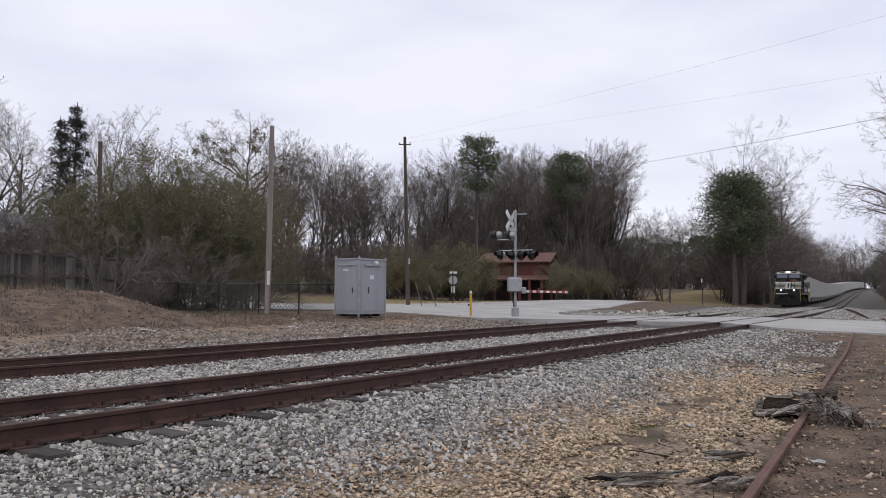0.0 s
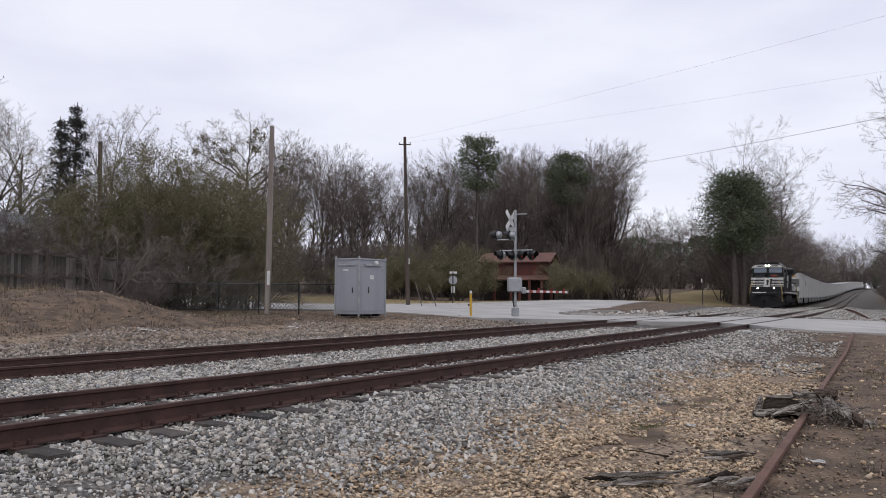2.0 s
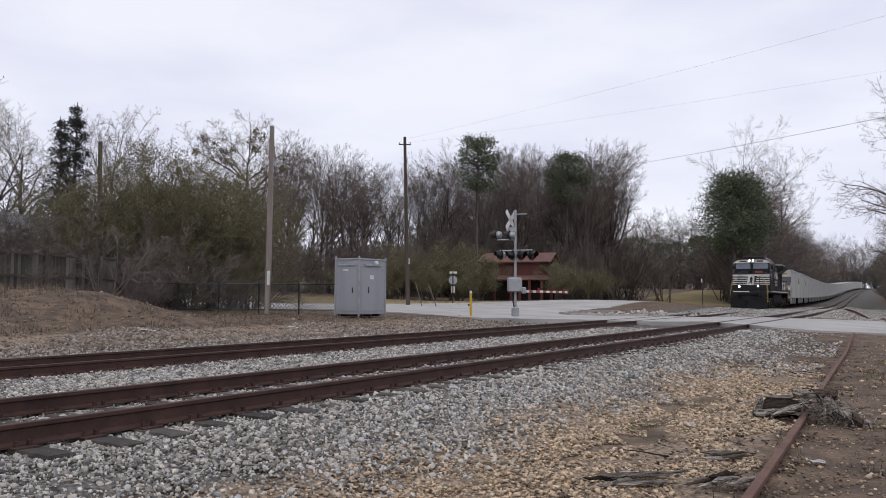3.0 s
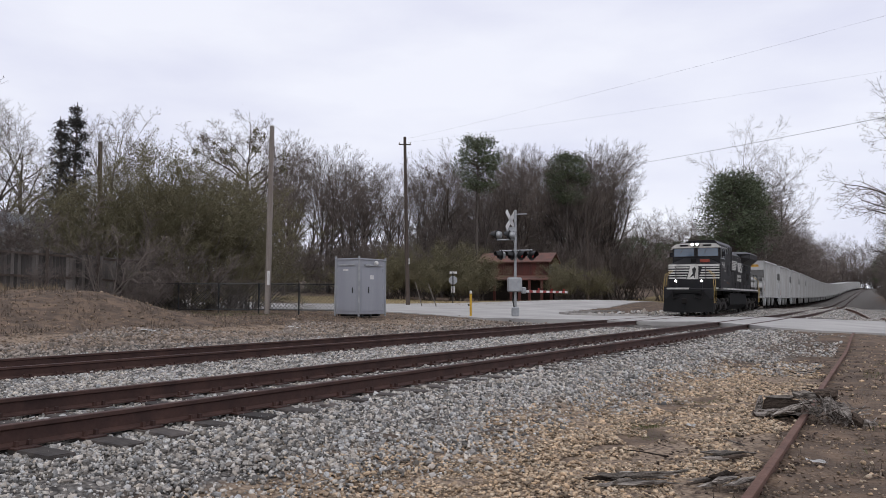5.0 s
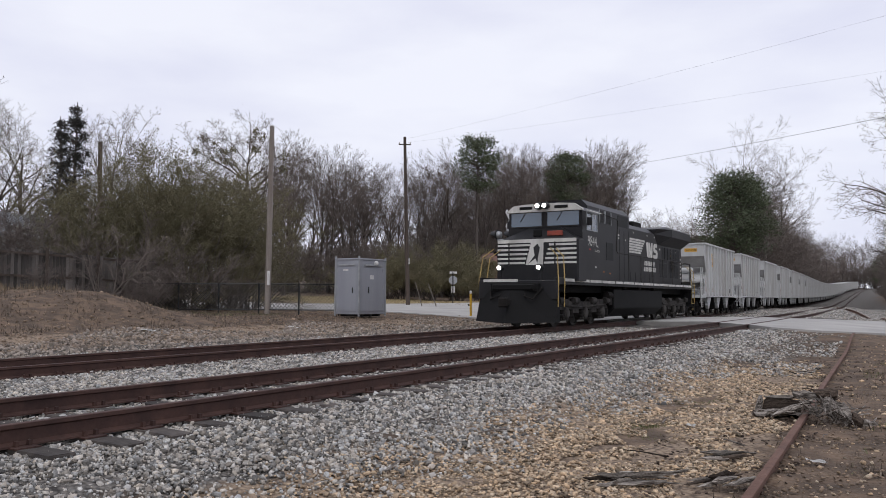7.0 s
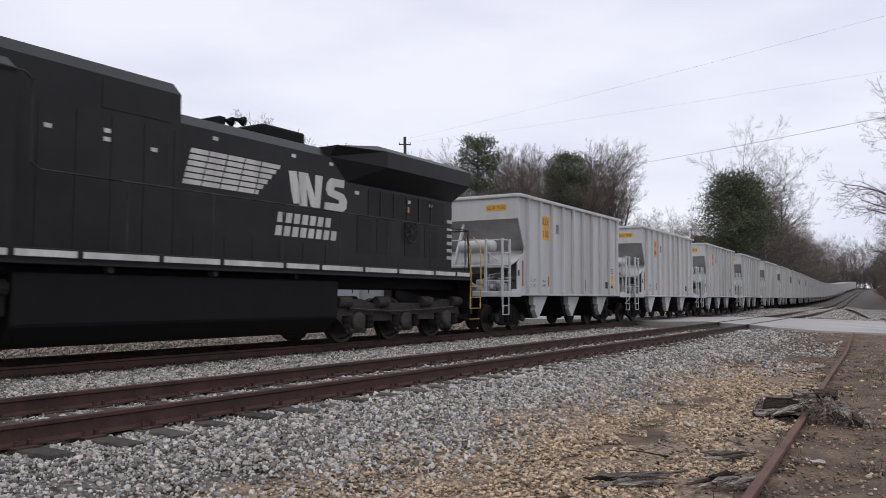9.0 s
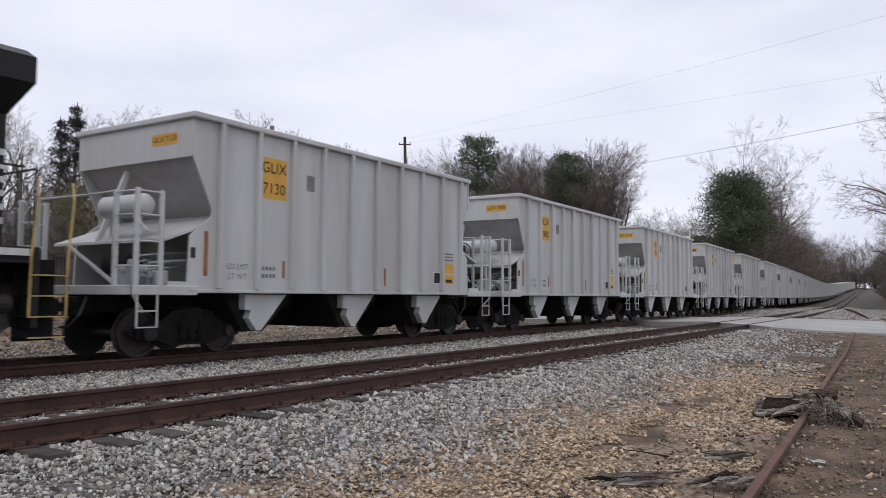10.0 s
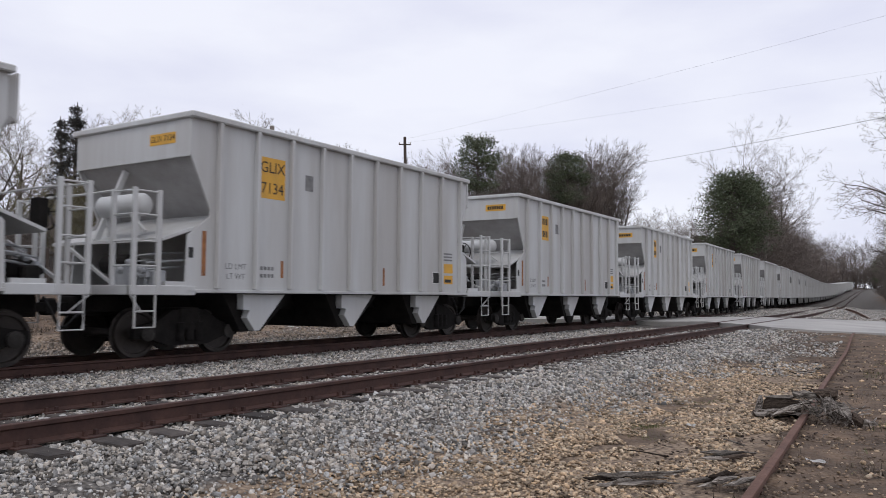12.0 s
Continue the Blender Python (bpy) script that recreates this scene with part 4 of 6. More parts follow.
        for shape in ([(14.32, 3.70), (14.55, 3.72), (14.72, 3.05), (14.48, 3.02), (14.40, 3.3)], [(14.62, 3.72), (14.90, 3.72), (15.14, 3.22), (15.14, 3.72), (15.38, 3.72), (15.30, 3.0), (15.02, 3.0), (14.86, 3.42), (14.90, 3.0), (14.66, 3.0)],
                      [(15.52, 3.60), (15.66, 3.72), (16.12, 3.72), (16.10, 3.54), (15.78, 3.54), (15.76, 3.46), (16.10, 3.40), (16.22, 3.26), (16.20, 3.08), (16.06, 2.98), (15.44, 2.98), (15.46, 3.16), (15.94, 3.16), (15.94, 3.24), (15.56, 3.32), (15.48, 3.44)]):
            bm = B()
            slab(bm, [(s(a), b) for a, b in shape], 0, *sorted((side * 1.0, side * 1.006)))
            part("emblem_shape", bm, M_DECAL, hood)
        for row, (z, n) in enumerate(((2.60, 7), (2.32, 8))):
            for k in range(n):
                y0 = 14.0 + k * 0.245 - row * 0.05
                bm = B()
                slab(bm, [(s(y0), z), (s(y0 + 0.17), z), (s(y0 + 0.21), z + 0.21), (s(y0 + 0.04), z + 0.21)], 0, *sorted((side * 1.0, side * 1.006)))
                part("name_bar", bm, M_DECAL, hood)
        for y, z in ((12.3, 4.0), (14.4, 4.0), (15.6, 4.0), (9.0, 3.62), (10.0, 3.72), (10.0, 3.58), (10.9, 3.55)):
            o = 1.08 if y < 11.5 else 1.0
            part("small_placard", bx(B(), *sorted((side * o, side * (o + 0.006))), y, y + 0.12, z, z + 0.07), M_DECAL, hood)
    # exhaust, horn and roof gear
    part("exhaust_box", bx(B(), -0.45, 0.45, 14.1, 15.4, 4.42, 4.74, 0.04), M_LOCOGRIME, loco)
    bm = B()
    bx(bm, -0.3, 0.3, 13.05, 13.2, 4.42, 4.7)
    for k, x in enumerate((-0.25, 0.0, 0.25)):
        lathe(bm, [(0.03, 0), (0.04, 0.2), (0.11, 0.34)], pose(x, 13.2 + 0.1 * k, 4.72, -90), 10)
    part("air_horn", bm, M_LOCOGRIME, loco)
    # radiator with overhanging wings
    bm = B()
    slab(bm, [(-1.0, 1.66), (-1.0, 3.7), (1.0, 3.7), (1.0, 1.66)], 1, 16.4, 20.75)
    rad = part("radiator_cab", bm, M_LOCO, loco)
    bm = B()
    v = [(-1.0, 16.2, 3.7), (1.0, 16.2, 3.7), (1.0, 20.75, 3.7), (-1.0, 20.75, 3.7), (-1.5, 17.1, 4.12), (1.5, 17.1, 4.12), (1.5, 20.9, 4.12), (-1.5, 20.9, 4.12), (-1.5, 17.1, 4.50), (1.5, 17.1, 4.50), (1.5, 20.9, 4.50), (-1.5, 20.9, 4.50), (-1.2, 15.6, 4.44), (1.2, 15.6, 4.44), (1.2, 20.9, 4.66), (-1.2, 20.9, 4.66), (-1.2, 17.1, 4.66), (1.2, 17.1, 4.66), (-1.0, 15.6, 4.2), (1.0, 15.6, 4.2)]
    V = [bm.verts.new(p) for p in v]
    for q in ((1, 2, 6, 5), (3, 0, 4, 7), (5, 6, 10, 9), (7, 4, 8, 11), (9, 10, 14, 17), (11, 8, 16, 15), (17, 14, 15, 16), (2, 3, 7, 6), (6, 7, 11, 10), (10, 11, 15, 14), (13, 17, 16, 12), (13, 9, 17), (12, 16, 8), (19, 5, 9, 13), (18, 12, 8, 4), (19, 1, 5), (18, 4, 0), (0, 1, 19, 18), (18, 19, 13, 12), (0, 3, 2, 1)):
        bm.faces.new([V[i] for i in q])
    part("radiator_wing", bm, M_LOCO, rad)
    for side in (1, -1):
        for y0, y1 in ((16.6, 17.15), (17.35, 17.9), (18.5, 19.2), (19.4, 20.0)):
            part("radiator_grille", bx(B(), *sorted((side * 1.0, side * 1.01)), y0, y1, 2.1, 2.8), M_LOUVRE, rad)
            part("radiator_grille", bx(B(), *sorted((side * 1.0, side * 1.01)), y0, y1, 2.84, 2.98), M_LOUVRE, rad)
        for y in (16.5, 18.6, 19.6):
            part("small_placard", bx(B(), *sorted((side * 1.0, side * 1.016)), y, y + 0.14, 3.45, 3.53), M_DECAL, rad)
        recess = part("radiator_recess", bx(B(), *sorted((side * 1.0, side * 1.012)), 17.0, 20.35, 3.02, 3.62), M_LOUVRE, rad)
        for y in np.arange(17.45, 20.2, 0.55):
            part("mullion", bx(B(), *sorted((side * 1.0, side * 1.03)), y, y + 0.05, 3.02, 3.62), M_LOCO, recess)
        wheel = part("brake_wheel", tube(B(), [(side * 1.07, 18.75 + 0.26 * math.cos(a), 2.72 + 0.26 * math.sin(a)) for a in np.linspace(0, 2 * math.pi, 19)], 0.018, 6), M_TRUCK, rad)
        for a in (0.4, 1.45, 2.5):
            part("spoke", beam(B(), (side * 1.06, 18.75 + 0.26 * math.cos(a), 2.72 + 0.26 * math.sin(a)), (side * 1.06, 18.75 - 0.26 * math.cos(a), 2.72 - 0.26 * math.sin(a)), 0.02), M_TRUCK, wheel)
        part("yellow_placard", bx(B(), *sorted((side * 1.0, side * 1.016)), 18.55, 18.68, 3.22, 3.36), M_LABEL, rad)
        for z in (2.1, 2.3, 2.5, 2.7, 2.9, 3.1):
            part("rear_stripe", bx(B(), *sorted((side * 1.0, side * 1.008)), 20.5, 20.75, z, z + 0.09), M_DECAL, rad)
        # handrail
        bm = B()
        pts = [(side * 1.5, 6.35, 4.34), (side * 1.56, 6.42, 4.34), (side * 1.56, 8.42, 4.26), (side * 1.54, 8.55, 4.16), (side * 1.47, 8.6, 3.0), (side * 1.47, 8.75, 2.9), (side * 1.47, 20.8, 2.9), (side * 1.47, 20.95, 1.7)]
        tube(bm, pts, 0.017, 6)
        hr = part("handrail", bm, M_TRUCK, loco)
        for y in np.arange(10.2, 20.8, 1.75):
            part("stanchion", tube(B(), [(side * 1.47, y, 1.7), (side * 1.47, y, 2.9)], 0.015, 6), M_TRUCK, hr)
        # cabside grab rail and step rails
        for y, mt in ((2.35, M_RAILYEL), (20.9, M_RAILYEL)):
            for dy in (0, 0.55):
                bm = B()
                yy = y + dy
                tube(bm, [(side * 1.52, yy, 0.75), (side * 1.54, yy, 1.6), (side * 1.45, yy + 0.12, 2.5), (side * 1.1, yy + 0.3, 2.8)], 0.018, 6)
                part("step_rail", bm, mt, loco)
            bm = B()
            for z in (0.45, 0.75, 1.05, 1.35):
                bx(bm, *sorted((side * 1.15, side * 1.5)), y, y + 0.55, z, z + 0.03)
            bx(bm, *sorted((side * 1.12, side * 1.15)), y - 0.03, y + 0.58, 0.4, 1.6)
            part("steps", bm, M_LOCOGRIME, loco)
            for z in (0.45, 0.75, 1.05, 1.35):
                part("step_edge", bx(B(), *sorted((side * 1.5, side * 1.51)), y, y + 0.55, z, z + 0.02), M_LOCOGRIME if y < 10 else mt, loco)
    # rear porch
    bm = B()
    tube(bm, [(-1.4, 21.0, 1.7), (-1.4, 21.0, 2.9), (1.4, 21.0, 2.9), (1.4, 21.0, 1.7)], 0.018, 6)
    part("end_handrail", bm, M_LOCO, loco)
    part("end_plate", bx(B(), -1.5, 1.5, 20.95, 21.05, 0.6, 1.76, 0.01), M_LOCO, loco)
    # fuel tank
    bm = B()
    slab(bm, [(-1.4, 1.40), (-1.4, 0.62), (-1.05, 0.28), (1.05, 0.28), (1.4, 0.62), (1.4, 1.40)], 1, 8.45, 15.5)
    bmesh.ops.bevel(bm, geom=bm.edges[:], offset=0.03, segments=1, affect="EDGES")
    part("fuel_tank", bm, M_LOCOGRIME, loco)
    part("underframe_box", bx(B(), -1.0, 1.0, 8.3, 15.6, 1.3, 1.56), M_UNDER, loco)
    for side in (1, -1):
        bm = B()
        for y in (10.0, 12.1, 14.2):
            lathe(bm, [(0.06, -0.05), (0.09, 0), (0.06, 0.1)], pose(side * 1.3, y, 1.48, 0, 90 * side), 10)
        part("filler_cap", bm, M_TRUCK, loco)
        bm = B()
        bx(bm, *sorted((side * 1.0, side * 1.35)), 8.0, 8.4, 0.75, 1.3, 0.03)
        tube(bm, [(side * 1.3, 7.8, 1.2), (side * 1.3, 8.4, 1.15)], 0.12, 10)
        part("sander_box", bm, M_UNDER, loco)
    loco_truck(loco, 2.95)
    loco_truck(loco, 15.6)
    return loco


LOCO = make_loco()
CARS = [make_hopper()]
for k in range(35):
    CARS.append(copy_thing(CARS[0], Matrix.Identity(4)))
SMALL = {"springs", "bearing_cap", "stencil", "rust_strip", "notice", "hand_hold", "air_hose", "data_plate", "data_plate_edge", "tank_bracket", "brake_valve", "brake_pipe", "platform_stay", "brake_cylinder"}
for car in CARS[15:]:
    for ob in [o for o in car.children_recursive if o.name.split(".")[0] in SMALL]:
        bpy.data.objects.remove(ob)
for car, digits in zip(CARS, ["7130", "7080", "7134"] + [""] * 5):
    number_car(car, digits)
    if digits:
        tagged(car, "pale grey ribbed steel hopper car lettered GLIX " + digits)


def travelled(t):
    return 12.199 * (t - 6.5) + 0.0125 * (t - 6.5) ** 2


def vehicle_pose(s, a, b):
    p, q = on_line(s + a), on_line(s + b)
    d = (q - p).normalized()
    rot = Matrix.Rotation(math.atan2(-d.x, d.y), 4, "Z") @ Matrix.Rotation(math.asin(d.z), 4, "X")
    return Matrix.Translation(p) @ rot @ Matrix.Translation((0, -a, 0))


LOCO_S, COUPLED = 27.93, 22.1


def motions():
    """The train rolls past from far off, its wheels turning."""
    times = [0.5 * k for k in range(25)]
    spin = [k / 30 for k in range(361)]
    walk(LOCO, [(t, vehicle_pose(LOCO_S - travelled(t), 5.5, 18.2)) for t in times])
    for k, car in enumerate(CARS):
        s0 = LOCO_S + COUPLED + k * CAR_L
        walk(car, [(t, vehicle_pose(s0 - travelled(t), 2.0, CAR_L - 2.0)) for t in times])
    for mover, r in [(LOCO, 0.53)] + [(c, 0.42) for c in CARS[:4]]:
        for w in mover.children:
            if w.name.startswith("wheelset"):
                at = w.location.copy()
                walk(w, [(t, Matrix.Translation(at) @ Matrix.Rotation((travelled(t) - travelled(0)) / r, 4, "X")) for t in spin])

# ---------- trees, shrubs and woods ----------
M_BARK = mat("grey_brown_bark", (0.125, 0.107, 0.096), 0.95, 0, 0.3, 2.5, 20, 0.4, (0.075, 0.064, 0.057), spec=0.2)
M_TWIG = mat("bare_twigs", (0.215, 0.180, 0.160), 0.95, 0, 0.2, 0.4, 8, 0, (0.12, 0.10, 0.09), spec=0.2)
M_PALEBARK = mat("pale_bare_bark", (0.21, 0.185, 0.16), 0.95, 0, 0.25, 1.5, 20, 0.3, (0.14, 0.12, 0.105))
M_SHRUB = mat("olive_winter_shrub", (0.195, 0.178, 0.106), 0.9, 0, 0.3, 0.5, 9, 0, (0.135, 0.118, 0.076), spec=0.2)
M_PINE = mat("dark_pine_needles", (0.118, 0.138, 0.082), 0.9, 0, 0.35, 0.9, 9, 0, (0.080, 0.098, 0.062), spec=0.25)
M_CEDAR = mat("dark_cedar_foliage", (0.066, 0.063, 0.057), 0.9, 0, 0.35, 0.6, 9, 0, (0.026, 0.026, 0.024), spec=0.2)
M_DRYGRASS = mat("dry_straw_grass", (0.27, 0.205, 0.125), 0.95, 0, 0.3, 1.5, 20, 0, (0.16, 0.12, 0.08))
M_STRAW = mat("grey_straw_litter", (0.25, 0.205, 0.165), 0.95, 0, 0.3, 3, 20, 0, (0.10, 0.078, 0.06), per="island", spread=(0.35, 1.4), spec=0.2)
M_GRASS = mat("winter_green_grass", (0.10, 0.13, 0.045), 0.95, 0, 0.3, 1.5, 20, 0, (0.16, 0.14, 0.07))


def grow(rng, p, d, length, r, lev, top, out, spread, up, kids, start):
    """Bare branches as (from, to, radius, radius, level), each level thinner."""
    n = (8, 5, 4, 3, 2)[min(lev, 4)]
    step = length / n
    for i in range(n):
        d = (d + Vector((rng.gauss(0, 1), rng.gauss(0, 1), rng.gauss(0, 1))) * (0.05, 0.10, 0.11, 0.13, 0.16)[min(lev, 4)] + Vector((0, 0, up))).normalized()
        q = p + d * step
        r2 = max(r * (1 - 0.75 * (i + 1) / n), 0.008) if lev else max(r * (1 - 0.85 * (i + 1) / n), 0.02)
        r1 = r if i == 0 else out_r
        out.append((p.copy(), q.copy(), r1, r2, lev))
        out_r = r2
        if lev < top and (i + 1) / n >= start[min(lev, len(start) - 1)]:
            for _ in range(kids[min(lev, len(kids) - 1)]):
                ax = d.orthogonal().normalized()
                ax.rotate(Matrix.Rotation(rng.uniform(0, 6.283), 3, d))
                e = d.copy()
                e.rotate(Matrix.Rotation(radians(rng.uniform(*spread)), 3, ax))
                f = (0.55, 0.52, 0.5, 0.5, 0.5)[min(lev, 4)] * rng.uniform(0.65, 1.1) * (1.0 - 0.35 * i / n)
                grow(rng, q, e, length * f, max(r2 * 0.68, 0.009), lev + 1, top, out, spread, up, kids, start)
        p = q


def wood_mesh(name, segs, sides, material):
    verts, faces = [], []
    for a, b, r1, r2, lev in segs:
        d = (b - a)
        if d.length < 1e-5:
            continue
        u = d.orthogonal().normalized()
        v = d.normalized().cross(u)
        k = len(verts)
        for c, r in ((a, r1), (b, r2)):
            for j in range(sides):
                t = 6.28318 * j / sides
                w = c + u * (r * math.cos(t)) + v * (r * math.sin(t))
                verts.append((w.x, w.y, w.z))
        for j in range(sides):
            faces.append((k + j, k + (j + 1) % sides, k + sides + (j + 1) % sides, k + sides + j))
    me = bpy.data.meshes.new(name)
    me.from_pydata(verts, [], faces)
    me.materials.append(material)
    return me


def leaf_mesh(name, spots, size, count, material, rng, flat=0.5, slim=0.35):
    """Many small pointed leaves or needle tufts round the given spots."""
    verts, faces = [], []
    for c, rad in spots:
        for _ in range(count):
            o = Vector((rng.gauss(0, 1), rng.gauss(0, 1), rng.gauss(0, flat))) * rad * 0.5
            a = Vector((rng.gauss(0, 1), rng.gauss(0, 1), rng.gauss(0, 0.8))).normalized()
            b = a.orthogonal().normalized()
            b.rotate(Matrix.Rotation(rng.uniform(0, 6.28), 3, a))
            s = size * rng.uniform(0.6, 1.4)
            p = c + o
            k = len(verts)
            for w in (p, p + a * s * 0.5 + b * s * slim, p + a * s, p + a * s * 0.5 - b * s * slim):
                verts.append((w.x, w.y, w.z))
            faces.append((k, k + 1, k + 2, k + 3))
    me = bpy.data.meshes.new(name)
    me.from_pydata(verts, [], faces)
    me.materials.append(material)
    return me


def make_bare_tree(seed, height, radius, spread, up, kids, start, label, group, top=4, bark=None, twig=None, tufts=0, name="bare_tree", cap=99.0):
    rng = random.Random(seed)
    out = []
    grow(rng, Vector((0, 0, -0.3)), Vector((rng.gauss(0, .04), rng.gauss(0, .04), 1)).normalized(), height * 0.86, radius, 0, top, out, spread, up, kids, start)
    out = [s for s in out if s[1].z < cap]
    tree = thing(name, label, "tree", group)
    link_mesh("trunk", wood_mesh("trunk", [s for s in out if s[4] == 0], 7, bark or M_BARK), None, tree)
    tagged(link_mesh("limb_network", wood_mesh("limb_network", [s for s in out if s[4] == 1], 5, bark or M_BARK), None, tree), kind="stuff")
    tagged(link_mesh("crown", wood_mesh("crown", [s for s in out if s[4] > 1], 3, twig or M_TWIG), None, tree), kind="stuff")
    if tufts:
        ends = [s[1] for s in out if s[4] == 2 and s[1].z > height * 0.6]
        spots = [(rng.choice(ends), 0.42) for _ in range(tufts)]
        link_mesh("mistletoe", leaf_mesh("mistletoe", spots, 0.16, 90, M_SHRUB, rng, 1.0), None, tree)
    return tree


def make_shrub(seed, height, stems, label, name="shrub", leaves=0, category="shrub", group="", bark=None, leaf=None, lean=(12, 42), droop=0.02):
    rng = random.Random(seed)
    out = []
    for _ in range(stems):
        a, t = rng.uniform(0, 6.283), radians(rng.uniform(*lean))
        d = Vector((math.sin(t) * math.cos(a), math.sin(t) * math.sin(a), math.cos(t)))
        grow(rng, Vector((rng.gauss(0, .35), rng.gauss(0, .35), -0.15)), d, height * rng.uniform(0.55, 0.95), 0.045 * height / 5, 1, 4, out, (16, 48), droop, (0, 2, 2, 2), (0, 0.35, 0.3, 0.3))
    sh = thing(name, label, category, group)
    tagged(link_mesh("stem", wood_mesh("stem", [s for s in out if s[4] == 1], 4, bark or M_PALEBARK), None, sh), kind="stuff")
    link_mesh("twig_crown", wood_mesh("twig_crown", [s for s in out if s[4] > 1], 3, M_TWIG if not leaf else leaf), None, sh)
    if leaves:
        ends = [s[1] for s in out if s[4] >= 3]
        spots = [(rng.choice(ends), 0.4) for _ in range(leaves)]
        link_mesh("leaves", leaf_mesh("leaves", spots, 0.085, 22, leaf or M_SHRUB, rng, 1.0), None, sh)
    return sh


def place(ob, x, y, rz=0.0, s=1.0, dz=0.0):
    ob.matrix_basis = pose(x, y, float(ground_z(x, y)) + dz, 0, 0, rz) @ Matrix.Scale(s, 4)
    return ob


PLANTED = set()


def plant(src, spots, r, smin=0.85, smax=1.15):
    """Copies of the given plants at spots; each plant stands first at its own."""
    for x, y, *s in spots:
        o = r.choice(src)
        k = s[0] if s else r.uniform(smin, smax)
        if o.name in PLANTED:
            o = copy_thing(o, Matrix.Identity(4))
        PLANTED.add(o.name)
        place(o, x, y, r.uniform(0, 360), k)


WOOD_LABEL = "tall leafless hardwood tree in a dense winter wood"
woods = [make_bare_tree(20 + i, 21, 0.30, (16, 44), 0.05, (2, 2, 3, 2), (0.36, 0.3, 0.3, 0.4), WOOD_LABEL, "woodland trees", name="hardwood_tree") for i in range(6)]
r = random.Random(5)
spots = []
A, C = Vector((-74, 70)), Vector((-41, 121))
back = Vector((-0.80, 0.60))
for row in range(4):
    n = 26
    for k in range(n):
        p = A.lerp(C, 0.94 * (k + r.uniform(-0.4, 0.4) + 0.5 * (row % 2)) / n) + back * (row * 7 + r.uniform(-2.5, 2.5))
        if k / n < 0.55 and (row == 3 or (row == 2 and r.random() < 0.5)):
            continue
        if (p.x + 27) ** 2 + (p.y - 80) ** 2 < 12 ** 2:
            continue
        spots.append((p.x, p.y, r.uniform(0.68, 0.86) + 0.36 * max(0.0, (k / n - 0.36))))
for k in range(16):
    p = A.lerp(C, r.uniform(0.74, 0.93)) + back * r.uniform(-1, 16)
    spots.append((p.x, p.y, r.uniform(0.86, 0.99)))
plant(woods, spots, r)

# brushy undergrowth at the wood's foot: too many stems to count
under = [make_shrub(60 + i, 6.0, 12, "tangled leafless undergrowth at the wood's edge", "undergrowth", 0, "undergrowth", "undergrowth", M_BARK) for i in range(3)]
spots = []
for k in range(95):
    t = r.random()
    p = A.lerp(C, t) + back * r.uniform(-7, 30)
    spots.append((p.x, p.y, r.uniform(0.8, 1.5)))
for k in range(70):
    p = A.lerp(C, r.uniform(0.45, 0.99)) + back * r.uniform(-2, 24)
    spots.append((p.x, p.y, r.uniform(1.1, 2.0)))
plant(under, spots, r)

# lower, farther woods behind the field and along the railway verge
far = [make_bare_tree(40 + i, 17, 0.22, (25, 58), 0.03, (2, 2, 2, 2), (0.3, 0.3, 0.3, 0.4), "leafless tree in far winter woods", "far trees") for i in range(3)]
spots = [(-96 + 60 * r.random() + r.gauss(0, 2), 196 + 40 * r.random(), r.uniform(0.8, 1.1)) for _ in range(48)]
spots += [(float(line_x(y)) - 5.5 - r.random() * (5 if y < 160 else 12), y, r.uniform(0.95, 1.3)) for y in [124 + 4 * k for k in range(40)]]
spots += [(float(line_x(y)) - r.uniform(5.5, 14), y, r.uniform(0.8, 1.1)) for y in [150 + 7 * k for k in range(28)]]
spots += [(float(line_x(y)) + r.uniform(20, 30), y, r.uniform(0.75, 1.1)) for y in [96 + 5 * k for k in range(42)]]
spots += [(float(line_x(y)) + r.uniform(20, 27), y, r.uniform(0.7, 1.0)) for y in [110 + 8 * k for k in range(24)]]
spots += [(-70 + r.gauss(0, 26), 430 + r.gauss(0, 30), r.uniform(0.9, 1.4)) for _ in range(40)]
spots += [(-75 + 85 * r.random(), 500 + 120 * r.random(), r.uniform(1.1, 1.7)) for _ in range(45)]
spots += [(-100 + 120 * r.random(), 620 + 120 * r.random(), r.uniform(1.5, 2.1)) for _ in range(34)]
spots = [p for p in spots if p[1] > 605 or not -5 < p[0] - float(line_x(p[1])) < 20]
plant(far, spots, r)
spots = [(float(line_x(y)) - 5.5 - r.random() * (4 if y < 165 else 10), y, r.uniform(0.9, 1.6)) for y in [119 + 3 * k for k in range(62)]]
spots += [(float(line_x(y)) + r.uniform(19, 24), y, r.uniform(0.8, 1.3)) for y in [100 + 4.5 * k for k in range(46)]]
spots += [(-94 + 58 * r.random(), 186 + 30 * r.random(), r.uniform(0.9, 1.6)) for _ in range(80)]
spots += [(-100 + 90 * r.random(), 300 + 60 * r.random(), r.uniform(1.2, 2.0)) for _ in range(50)]
spots += [(-80 + 75 * r.random(), 470 + 60 * r.random(), r.uniform(1.6, 2.6)) for _ in range(50)]
spots += [(float(line_x(y)) + r.uniform(19.5, 25), y, r.uniform(1.2, 1.9)) for y in [112 + 5.5 * k for k in range(38)]]
spots += [(float(line_x(y)) - 7 - r.random() * (4 if y < 165 else 9), y, r.uniform(1.7, 2.5)) for y in [126 + 4 * k for k in range(42)]]
spots += [(float(line_x(y)) + r.uniform(25, 31), y, r.uniform(1.8, 2.5)) for y in [120 + 8 * k for k in range(22)]]
